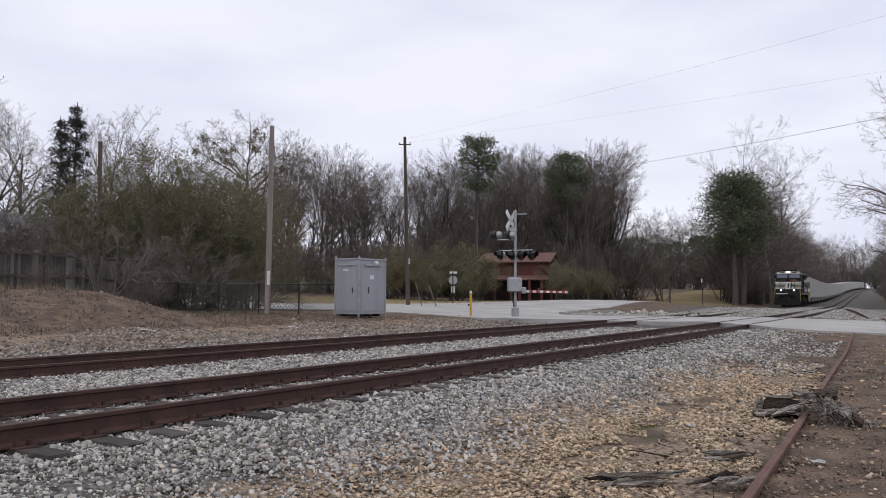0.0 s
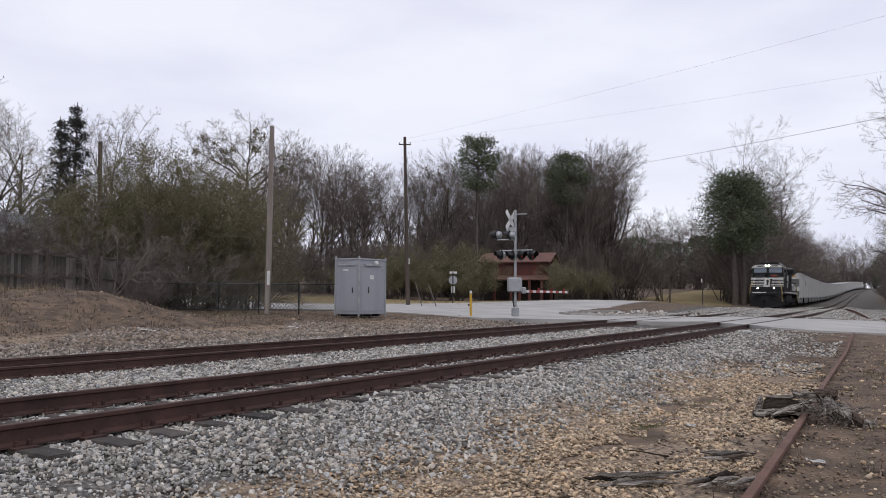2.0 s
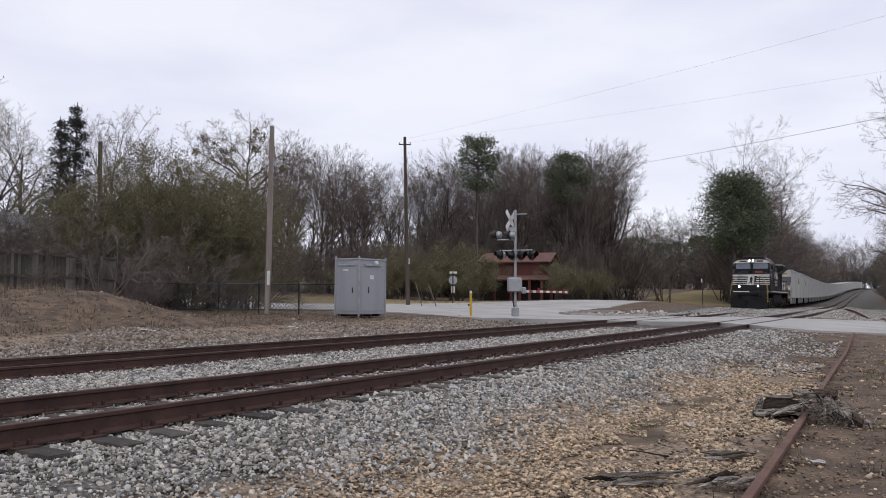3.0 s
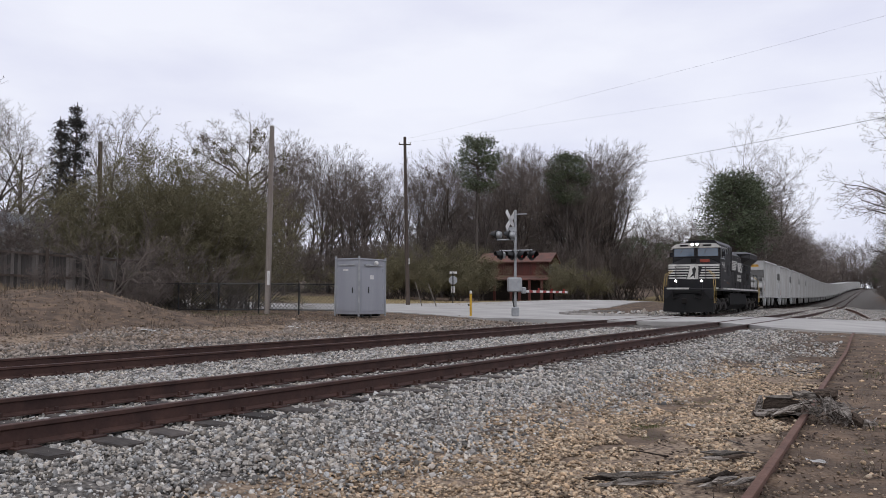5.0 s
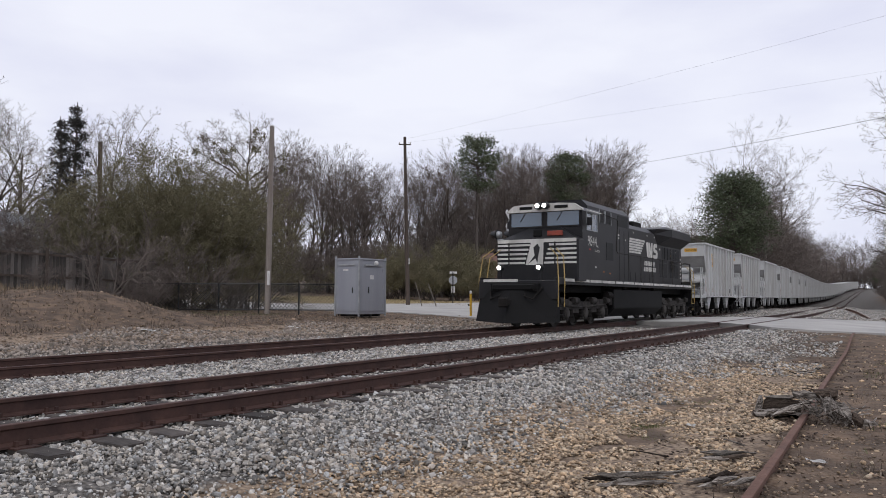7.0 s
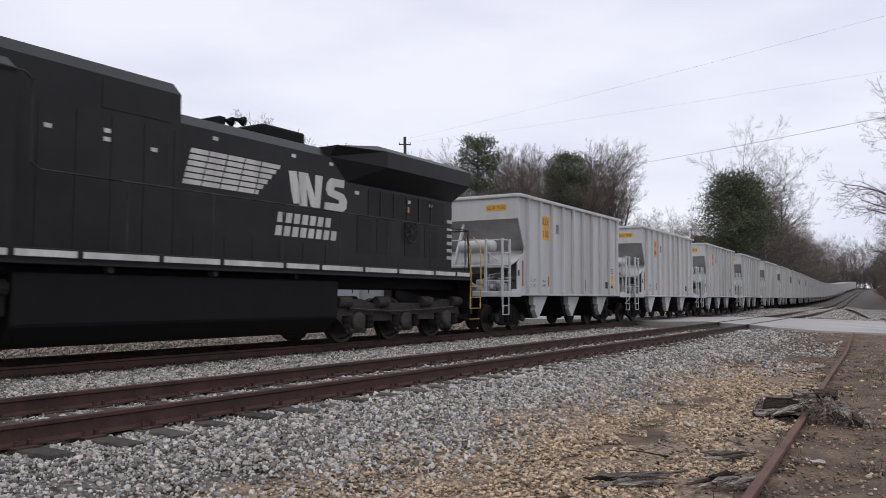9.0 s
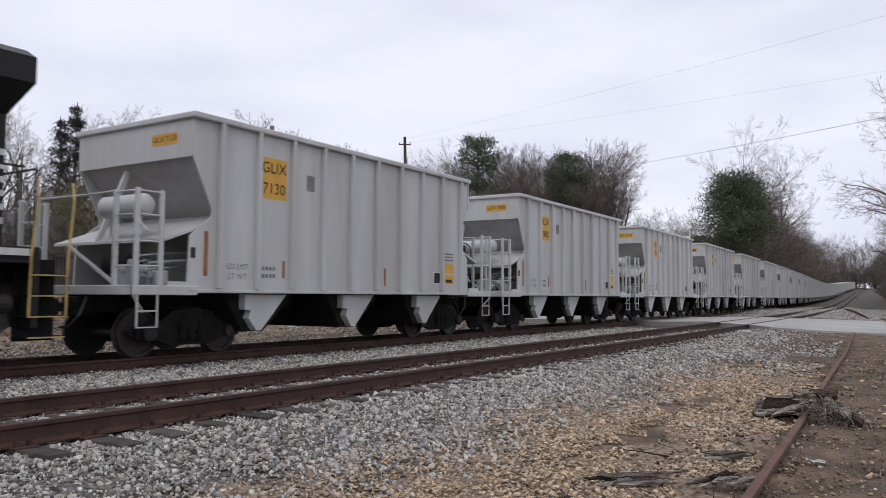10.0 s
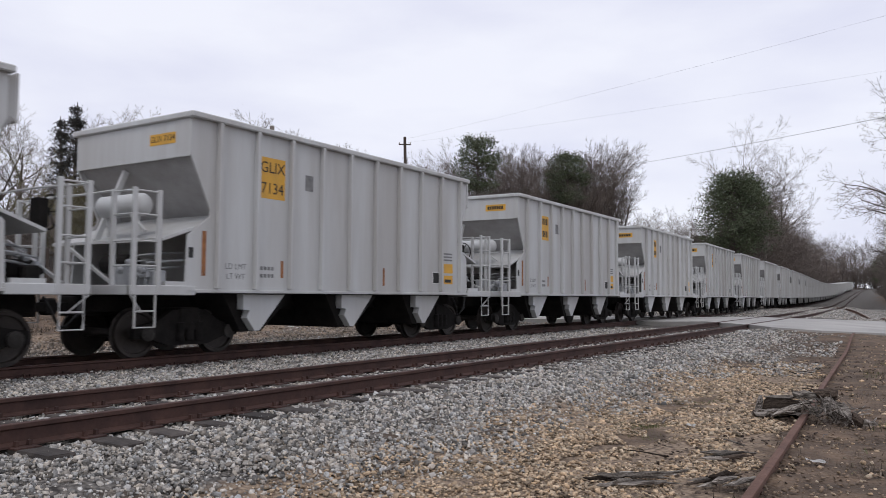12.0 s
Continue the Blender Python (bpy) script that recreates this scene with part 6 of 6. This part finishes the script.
# board fence on the bank
def make_board_fence():
    f = thing("board_fence", "weathered grey board fence leaning on the bank", "fence")
    rr = random.Random(4)
    M_BOARDS = mat("silver_grey_boards", (0.135, 0.12, 0.11), 0.95, 0, 0.3, 3, 30, 0.4, (0.075, 0.066, 0.06), per="object", streak=True)
    y = 6.0
    while y < 24.2:
        x = -32.8 + 0.1 * math.sin(y)
        z = 1.15 - 0.03 * (y - 16)
        h = 1.86 + rr.uniform(-0.05, 0.05)
        bm = bx(B(), x - 0.012, x + 0.012, y, y + 0.135, z - 0.2, z + h, 0.004)
        part("board", bm, M_BOARDS, f)
        y += 0.146
    for z in (0.75, 1.72):
        part("rail", beam(B(), (-32.74, 6, 1.45 + z), (-32.74, 24.1, 0.91 + z), 0.05, 0.10), M_POLEDK, f)
    for y in np.arange(6.5, 24.5, 2.4):
        part("post", bx(B(), -32.70, -32.60, y - 0.05, y + 0.05, 0.6, 1.15 - 0.03 * (y - 16) + 2.0), M_POLEDK, f)


make_board_fence()


def make_house():
    M_ROOF = mat("grey_metal_roof", (0.16, 0.16, 0.165), 0.6, 0.3, 0.15, 1.0, 20, 0.1, (0.11, 0.11, 0.115))
    M_WALL = mat("pale_siding", (0.42, 0.42, 0.42), 0.8, 0, 0.15, 1.2, 20, 0.1, (0.30, 0.30, 0.30))
    h = thing("shed_house", "low grey-roofed house with pale siding behind the shrubs", "house", m=pose(-50.0, 25.2, gz(-50.0, 25.2), 0, 0, 30))
    part("wall", bx(B(), -4, 4, -6, 6, -0.5, 3.6), M_WALL, h)
    roof = part("roof", slab(B(), [(-4.5, 3.5), (0, 5.4), (4.5, 3.5), (4.5, 3.65), (0, 5.58), (-4.5, 3.65)], 1, -6.5, 6.5), M_ROOF, h)
    for y in np.arange(-6.2, 6.4, 0.6):
        part("seam", beam(B(), (0, y, 5.6), (4.5, y, 3.67), 0.05), M_ROOF, roof)
    part("gable", slab(B(), [(-4, 3.6), (4, 3.6), (0, 5.38)], 1, -6.0, -5.85), M_WALL, h)
    for y in (-3.5, 0, 3.5):
        w = part("window", bx(B(), 3.99, 4.03, y - 0.6, y + 0.6, 1.0, 2.4), M_GLASS, h)
        part("window_frame", bx(B(), 4.0, 4.05, y - 0.68, y - 0.6, 0.92, 2.48), M_WHITE, w)


make_house()


def make_red_shed():
    M_REDWOOD = mat("faded_red_boards", (0.12, 0.034, 0.027), 0.9, 0, 0.3, 1.2, 15, 0.2, (0.075, 0.033, 0.028), streak=True)
    M_RUSTROOF = mat("rusted_roof_sheet", (0.17, 0.07, 0.052), 0.85, 0, 0.25, 0.8, 15, 0.2, (0.10, 0.055, 0.045))
    # near-black walls: the gloom inside the open shed is painted into their colour
    M_VOID = mat("shaded_shed_timber", (0.035, 0.026, 0.022), 0.95, 0, 0.3, 1, 10, 0.1)
    s = thing("red_shed", "old faded red timber shed with an open lean-to", "shed", m=pose(-42.5, 79.5, gz(-42.5, 79.5), 0, 0, 14) @ Matrix.Scale(0.88, 4))
    rr = random.Random(9)
    wall = part("wall", bx(B(), -4.6, 4.6, -0.1, 6.0, 0, 4.6), M_VOID, s)
    x = -4.6
    while x < 4.5:
        part("board", bx(B(), x, x + 0.27, -0.14, -0.1, 2.9, 5.2 + rr.uniform(-.05, .05)), M_REDWOOD, wall)
        x += 0.29
    part("roof", slab(B(), [(-0.6, 5.1), (3.0, 6.4), (6.4, 5.1), (6.4, 5.22), (3.0, 6.55), (-0.6, 5.22)], 0, -5.0, 5.0), M_RUSTROOF, s)
    part("lean_to_roof", slab(B(), [(-2.6, 2.75), (0.0, 3.35), (0.0, 3.45), (-2.6, 2.85)], 0, -2.2, 5.6), M_RUSTROOF, s)
    for x in (-2.0, 0.2, 1.3, 2.6, 4.2, 5.4):
        part("post", bx(B(), x - 0.16, x + 0.16, -2.5, -2.25, 0, 2.76), M_REDWOOD, s)
    part("back_wall", bx(B(), -2.2, 5.4, -0.3, -0.15, 0, 2.9), M_VOID, s)


make_red_shed()


# gravel island kerb at the junction
def make_island():
    M_KERB = mat("pale_concrete_kerb", (0.42, 0.40, 0.37), 0.9, 0, 0.15, 2, 40, 0.15, (0.30, 0.28, 0.26))
    k = thing("kerb", "low pale concrete kerb round the gravel island", "kerb", kind="structure")
    pts = [(-20.35, 54), (-20.45, 47), (-19.75, 42.8), (-18.7, 41.85), (-16.9, 42.65), (-14.9, 44.2)]
    pts = [Vector((x, y, float(road_z(x, y)) + 0.02)) for x, y in pts]
    for a, b in zip(pts, pts[1:]):
        n = max(1, int((b - a).length / 1.5))
        for j in range(n):
            p, q = a.lerp(b, j / n), a.lerp(b, (j + 0.98) / n)
            part("kerb_stone", beam(B(), p, q, 0.16, 0.2), M_KERB, k)


make_island()

# ---------- loose stones ----------
M_CLOD = mat("brown_dirt_clod", (0.25, 0.18, 0.125), 0.95, 0, 0.25, 0.6, 90, 0.3, (0.15, 0.11, 0.08), per="island", spread=(0.6, 1.6))
M_STONEMIX = mat("grey_brown_gravel_stone", (0.31, 0.275, 0.24), 0.9, 0, 0.25, 0.6, 90, 0.3, (0.19, 0.15, 0.12), per="island")

M_ROTCHIP = mat("rotten_wood_chip", (0.105, 0.078, 0.062), 0.95, 0, 0.3, 20, 60, 0.4, (0.05, 0.037, 0.03), per="island", spread=(0.4, 1.9), spec=0.2)


def stone_field(name, label, area, density, size, material, seed, where, flat=0.65, lift=0.0):
    """Angular stones lying on the ground; density falls with distance from the spur's end. where: which spots count."""
    rng = np.random.default_rng(seed)
    x0, x1, y0, y1 = area
    n = int((x1 - x0) * (y1 - y0) * density)
    x, y = rng.uniform(x0, x1, n), rng.uniform(y0, y1, n)
    dist = np.hypot(x, y)
    keep = where(x, y) & (rng.random(n) < np.clip((9.0 / np.maximum(dist, 1)) ** 1.9, 0.05, 1))
    x, y, dist = x[keep], y[keep], dist[keep]
    n = len(x)
    s = size * np.clip(rng.lognormal(0, 0.35, n), 0.45, 2.2) * np.clip((dist / 9.0) ** 0.35, 0.85, 1.5)
    cube = np.array([(-1, -1, -1), (1, -1, -1), (1, 1, -1), (-1, 1, -1), (-1, -1, 1), (1, -1, 1), (1, 1, 1), (-1, 1, 1)], float)
    v = cube[None] * rng.uniform(0.35, 1.05, (n, 8, 3))
    v[:, 4:, :2] *= rng.uniform(0.3, 1.0, (n, 4, 1))
    v *= s[:, None, None] * np.stack([rng.uniform(0.7, 1.35, n), rng.uniform(0.6, 1.1, n), np.full(n, flat)], 1)[:, None, :]
    a, b = rng.uniform(0, 6.283, n), rng.normal(0, 0.45 if flat < 0.6 else 0.9, n)
    ca, sa, cb, sb = np.cos(a), np.sin(a), np.cos(b), np.sin(b)
    vx, vy, vz = v[..., 0].copy(), v[..., 1].copy(), v[..., 2].copy()
    vx, vz = vx * cb[:, None] + vz * sb[:, None], vz * cb[:, None] - vx * sb[:, None]
    v[..., 0], v[..., 1], v[..., 2] = vx * ca[:, None] - vy * sa[:, None], vx * sa[:, None] + vy * ca[:, None], vz
    v[..., 0] += x[:, None]
    v[..., 1] += y[:, None]
    v[..., 2] += (ground_z(x, y) + s * 0.25 + lift + rng.uniform(-0.006, 0.012, n))[:, None]
    quads = np.array([(0, 3, 2, 1), (4, 5, 6, 7), (0, 1, 5, 4), (1, 2, 6, 5), (2, 3, 7, 6), (3, 0, 4, 7)])
    f = (np.arange(n)[:, None, None] * 8 + quads[None]).reshape(-1, 4)
    me = bpy.data.meshes.new(name)
    me.vertices.add(n * 8)
    me.vertices.foreach_set("co", v.reshape(-1).astype(np.float32))
    me.loops.add(len(f) * 4)
    me.loops.foreach_set("vertex_index", f.reshape(-1).astype(np.int32))
    me.polygons.add(len(f))
    me.polygons.foreach_set("loop_start", np.arange(0, len(f) * 4, 4, dtype=np.int32))
    me.update(calc_edges=True)
    me.validate()
    return tagged(link_mesh(name, me, material), label, "gravel", kind="stuff")


def u_of(x, y):
    return x - line_x(y)


def off_tracks(x, y):
    """Not on the road, and clear of the rails."""
    u = u_of(x, y)
    clear = np.ones_like(u, bool)
    for c in (-0.7525, 0.7525, SIDING - 0.7525, SIDING + 0.7525):
        clear &= np.abs(u - c) > 0.085
    return clear & ~((y > 28.5 + 0.5 * np.maximum(0, -6 - x)) & (y < 47))


def scatter(x, y):
    """An even chance between 0 and 1 for each spot."""
    return np.mod(np.sin(x * 127.1 + y * 311.7) * 43758.5453, 1.0)


def shoulder(x, y):
    u = u_of(x, y)
    edge = 8.1 + 0.2 * np.sin(1.3 * y) + 0.15 * np.sin(3.7 * y + x) + 1.1 * scatter(x, y) ** 3
    return (u > -3.2) & (u < edge) & off_tracks(x, y)


def tan_bed(x, y):
    u = u_of(x, y)
    mud = (np.sin(0.9 * y + 2.2 * x) + np.sin(2.3 * x - 0.7 * y)) + 0.5 * scatter(y, x) > 1.85 + 2 * (y < 6)
    jag = np.sin(x * 7.3 + 2 * np.sin(y * 3.1)) * np.sin(y * 5.7 + x)
    mud = mud | (muddy(x, y) + 0.6 * jag > 0.75) | (y + 2.5 * jag > 18.5)
    return (u > 8.75 + 0.2 * np.sin(2.1 * y) - 1.0 * scatter(y, x) ** 2) & (x < -1.35 - 0.055 * y + 0.25 * np.sin(2.7 * y)) & off_tracks(x, y) & ~mud


def far_side(x, y):
    u = u_of(x, y)
    return (u < -1.6) & (u > -6.8 + 1.2 * np.sin(0.8 * y)) & off_tracks(x, y)


stone_field("ballast_stones", "grey crushed-stone ballast along the tracks", (-18, -2.5, 1.5, 45), 1650, 0.0185, M_STONE, 11, shoulder)
stone_field("tan_gravel", "tan and brown gravel between siding and spur", (-7.5, -0.8, 2.0, 24), 1150, 0.0195, M_STONETAN, 12, tan_bed, 0.36)
stone_field("grey_gravel", "grey gravel and dark soil near the crossing", (-8, -1.5, 15, 30), 520, 0.021, M_STONE, 18, lambda x, y: (u_of(x, y) > 7.6) & (x < -1.45 - 0.055 * y) & off_tracks(x, y) & (np.sin(1.1 * y + 1.9 * x) + np.sin(2.6 * x - 0.9 * y) + 0.12 * (y - 20) > -0.35), 0.55)
stone_field("far_ballast", "grey stone bed of the tracks past the crossing", (-26, -1, 47, 118), 1100, 0.024, M_STONE, 19, lambda x, y: (u_of(x, y) > -3.0) & (u_of(x, y) < 12.5 + np.sin(0.7 * y)) & off_tracks(x, y), 0.6)
stone_field("bark_litter", "dark bark and wood scraps among the gravel", (-7.5, -0.6, 4, 26), 80, 0.018, M_ROTCHIP, 20, lambda x, y: (np.abs(y - 17 - 0.6 * (x + 5)) < 3.4) | ((x > -2.3 - 0.05 * y) & (x < -0.9 - 0.04 * y)), 0.25)
stone_field("verge_gravel", "mixed tan gravel on the far side of the main line", (-22, -13, 4, 36), 420, 0.027, M_STONEMIX, 13, far_side, 0.6)
stone_field("bank_litter", "stones and clods on the brown dirt bank", (-33, -17, 6, 34), 110, 0.024, M_CLOD, 17, lambda x, y: u_of(x, y) < -5.5, 0.55)
stone_field("island_gravel", "coarse grey stones heaped on the junction island", (-20.2, -13.5, 42.5, 56), 160, 0.07, M_STONE, 14, lambda x, y: (x > -20.2 + 0.05 * (y - 42)) & (y > 44.5 - 0.4 * (x + 14)), 0.7)
stone_field("litter_chips", "scattered chips and dead leaves on brown dirt", (-1.3, 3.5, 3, 30), 150, 0.016, M_CLOD, 15, lambda x, y: x > -1.2 - 0.05 * y, 0.3)
stone_field("pale_chips", "pale stones scattered over brown dirt", (-2.5, 3.5, 3, 34), 45, 0.02, M_STONETAN, 16, lambda x, y: x > -1.3 - 0.05 * y, 0.5)


# single stones one could pick up, nearest the tripod
def make_near_stones():
    bed = thing("near_stones", "angular grey ballast stones lying singly on the shoulder", "stones", kind="structure")
    rr = random.Random(21)
    kinds = []
    M_PIECE = mat("crushed_granite_piece", (0.48, 0.455, 0.43), 0.85, 0, 0.3, 25, 90, 0.3, (0.27, 0.255, 0.24), per="object", spread=(0.25, 1.55), spec=0.35, tint=((0.92, 0.97, 1.02), (1.08, 1.0, 0.90)))
    for i in range(10):
        bm = B()
        bmesh.ops.create_icosphere(bm, subdivisions=1, radius=1)
        for v in bm.verts:
            v.co = Vector((v.co.x * rr.uniform(0.55, 1.4), v.co.y * rr.uniform(0.45, 1.1), v.co.z * rr.uniform(0.3, 0.95)))
        me = bpy.data.meshes.new("stone")
        bm.to_mesh(me)
        bm.free()
        me.materials.append(M_PIECE)
        kinds.append(me)
    for _ in range(220):
        y = rr.uniform(2.6, 8.5)
        x = float(line_x(y)) + rr.uniform(7.2, 8.9)
        s = rr.uniform(0.02, 0.042)
        ob = link_mesh("stone", rr.choice(kinds), None, bed)
        ob.matrix_basis = pose(x, y, gz(x, y) + s * 0.5, rr.uniform(-25, 25), rr.uniform(-25, 25), rr.uniform(0, 360)) @ Matrix.Scale(s, 4)


make_near_stones()


# ---------- broken wood by the spur ----------
def splinter(length, w, h, seed, ragged=0.35):
    """A split, weathered length of timber with torn ends."""
    rr = random.Random(seed)
    bm = B()
    rings = []
    n = 7
    for i in range(n):
        t = i / (n - 1)
        k = 1 - ragged * (abs(2 * t - 1) ** 3) * rr.uniform(0.5, 1.6)
        cx, cz = rr.gauss(0, 0.06) * w, rr.gauss(0, 0.10) * h
        ring = []
        for j, (a, b) in enumerate(((-1, -1), (0.1, -1.1), (1, -0.8), (1.05, 0.3), (0.4, 1), (-0.5, 0.8), (-1, 0.4))):
            ring.append(bm.verts.new(((a * w / 2 * k + cx) * rr.uniform(0.6, 1.3), (t - 0.5) * length + rr.gauss(0, 0.05) * length * (i in (0, n - 1)), (b * h / 2 * k + cz) * rr.uniform(0.75, 1.2))))
        rings.append(ring)
    for a, b in zip(rings, rings[1:]):
        for j in range(7):
            bm.faces.new((a[j], a[(j + 1) % 7], b[(j + 1) % 7], b[j]))
    bm.faces.new(rings[0][::-1])
    bm.faces.new(rings[-1])
    return bm


def make_wreck():
    pile = thing("broken_timber", "heap of split weathered timber across the old rail", "wood debris", m=pose(-1.60, 10.55, -0.45) @ Matrix.Scale(0.86, 4))
    rr = random.Random(31)
    logs = [(-0.44, 0.20, 0.08, 0.50, 0.07, 0.12, -74, 2, M_DRY), (-0.30, 0.40, 0.16, 0.60, 0.07, 0.30, -76, 0, M_ROT), (-0.36, 0.40, 0.30, 0.52, 0.05, 0.05, -78, 2, M_DRY), (-0.66, 0.30, 0.17, 0.34, 0.08, 0.34, 5, 0, M_DRY), (-0.34, 0.34, 0.06, 0.6, 0.34, 0.06, -76, 0, M_ROT),
            (-0.40, 0.02, 0.10, 0.52, 0.16, 0.10, -66, 6, M_DRY), (-0.14, 0.02, 0.20, 0.62, 0.09, 0.08, -46, 16, M_DRY), (0.02, 0.34, 0.36, 0.42, 0.13, 0.12, -70, -6, M_DRY), (0.26, 0.36, 0.40, 0.30, 0.22, 0.14, -84, 0, M_ROT),
            (0.34, 0.10, 0.22, 0.46, 0.10, 0.20, 30, 24, M_DRY), (0.46, 0.06, 0.18, 0.46, 0.10, 0.22, 44, 18, M_DRY), (0.58, 0.02, 0.12, 0.42, 0.12, 0.16, 60, 12, M_ROT), (0.74, -0.02, 0.08, 0.36, 0.08, 0.09, 74, 4, M_DRY), (-0.55, -0.02, 0.06, 0.26, 0.14, 0.12, -80, 0, M_ROT)]
    for k, (x, y, z, L, w, h, rz, rx, m) in enumerate(logs):
        ob = part("split_log", splinter(L, w, h, 50 + k), m, pile)
        ob.matrix_basis = pose(x, y, z, rx, rr.uniform(-20, 20), rz)
    for k in range(80):
        ob = part("splinter", splinter(rr.uniform(0.14, 0.42), rr.uniform(0.012, 0.03), rr.uniform(0.01, 0.022), 90 + k, 0.95), rr.choice([M_DRY, M_DRY, M_ROT]), pile)
        a = rr.gauss(0, 0.27)
        ob.matrix_basis = pose(0.30 + a, rr.gauss(0.05, 0.16), max(0.05, 0.26 - 0.28 * abs(a) + rr.uniform(-0.1, 0.1)), rr.uniform(-40, 40), rr.uniform(-20, 20), rr.uniform(0, 180))
    # flat rotten tie remains in the gravel
    for x, y, rz, n, sd in ((-2.25, 6.15, -52, 13, 1), (-1.62, 6.55, -30, 8, 2), (-1.95, 7.6, -62, 6, 3), (-1.15, 5.9, -20, 6, 4)):
        t = thing("rotten_tie", "rotted silver-grey tie remains sunk in gravel", "wood debris", "rotten ties", m=pose(x, y, gz(x, y), 0, 0, rz))
        rr = random.Random(sd)
        for k in range(n):
            ob = part("splinter", splinter(rr.uniform(0.16, 0.55), rr.uniform(0.02, 0.05), rr.uniform(0.018, 0.045), 200 + sd * 20 + k, 0.85), M_DRY if k % 3 else M_ROT, t)
            ob.matrix_basis = pose(rr.uniform(-0.16, 0.16), rr.uniform(-0.2, 0.2), 0.03 + 0.012 * k * rr.random(), rr.uniform(-5, 5), rr.uniform(-25, 25), rr.uniform(-12, 12))
    rr = random.Random(77)
    for k in range(45):
        y = rr.uniform(5, 26)
        x = rr.uniform(-4.6 - 0.05 * y, 1.2)
        st = thing("dead_stick", "dry brown stick lying on the gravel", "stick", "dead sticks", m=pose(x, y, gz(x, y) + 0.025, 0, 0, rr.uniform(0, 180)))
        L = rr.uniform(0.15, 0.6)
        part("stem", tube(B(), [(0, -L / 2, 0), (rr.uniform(-.05, .05), 0, 0.02), (0, L / 2, 0.005)], rr.uniform(0.006, 0.014), 5, 0.004), rr.choice([M_ROT, M_DRY, M_TWIG]), st)


make_wreck()


def make_litter():
    p = thing("plastic_scrap", "bent white plastic strip standing in the ballast", "litter", m=pose(-4.5, 6.8, gz(-4.5, 6.8)))
    part("strip", tube(B(), [(0, 0, -0.02), (-0.03, 0, 0.08), (-0.04, 0.01, 0.15), (-0.02, 0.02, 0.2)], 0.02, 7, 0.014), M_DRY, p)
    for x, y, sx, sy, rz in ((-1.1, 7.9, 0.09, 0.04, 30), (-5.7, 26.9, 0.3, 0.12, 10), (-19.6, 14.2, 0.2, 0.08, 40), (-18.9, 19.5, 0.25, 0.08, 15), (-0.4, 12.4, 0.12, 0.08, 60), (-2.6, 9.2, 0.05, 0.035, 0)):
        w = thing("paper_scrap", "crumpled white paper scrap on the ground", "litter", "scraps", m=pose(x, y, gz(x, y) + 0.03, 4, 6, rz))
        bm = B()
        rr = random.Random(int(x * 100))
        vs = [[bm.verts.new((sx * (i - 2) / 2, sy * (j - 1), rr.uniform(0, 0.03))) for j in range(3)] for i in range(5)]
        for i in range(4):
            for j in range(2):
                bm.faces.new((vs[i][j], vs[i + 1][j], vs[i + 1][j + 1], vs[i][j + 1]))
        ext = bmesh.ops.solidify(bm, geom=bm.faces[:], thickness=0.006)
        part("sheet", bm, M_WHITE, w)


make_litter()


motions()
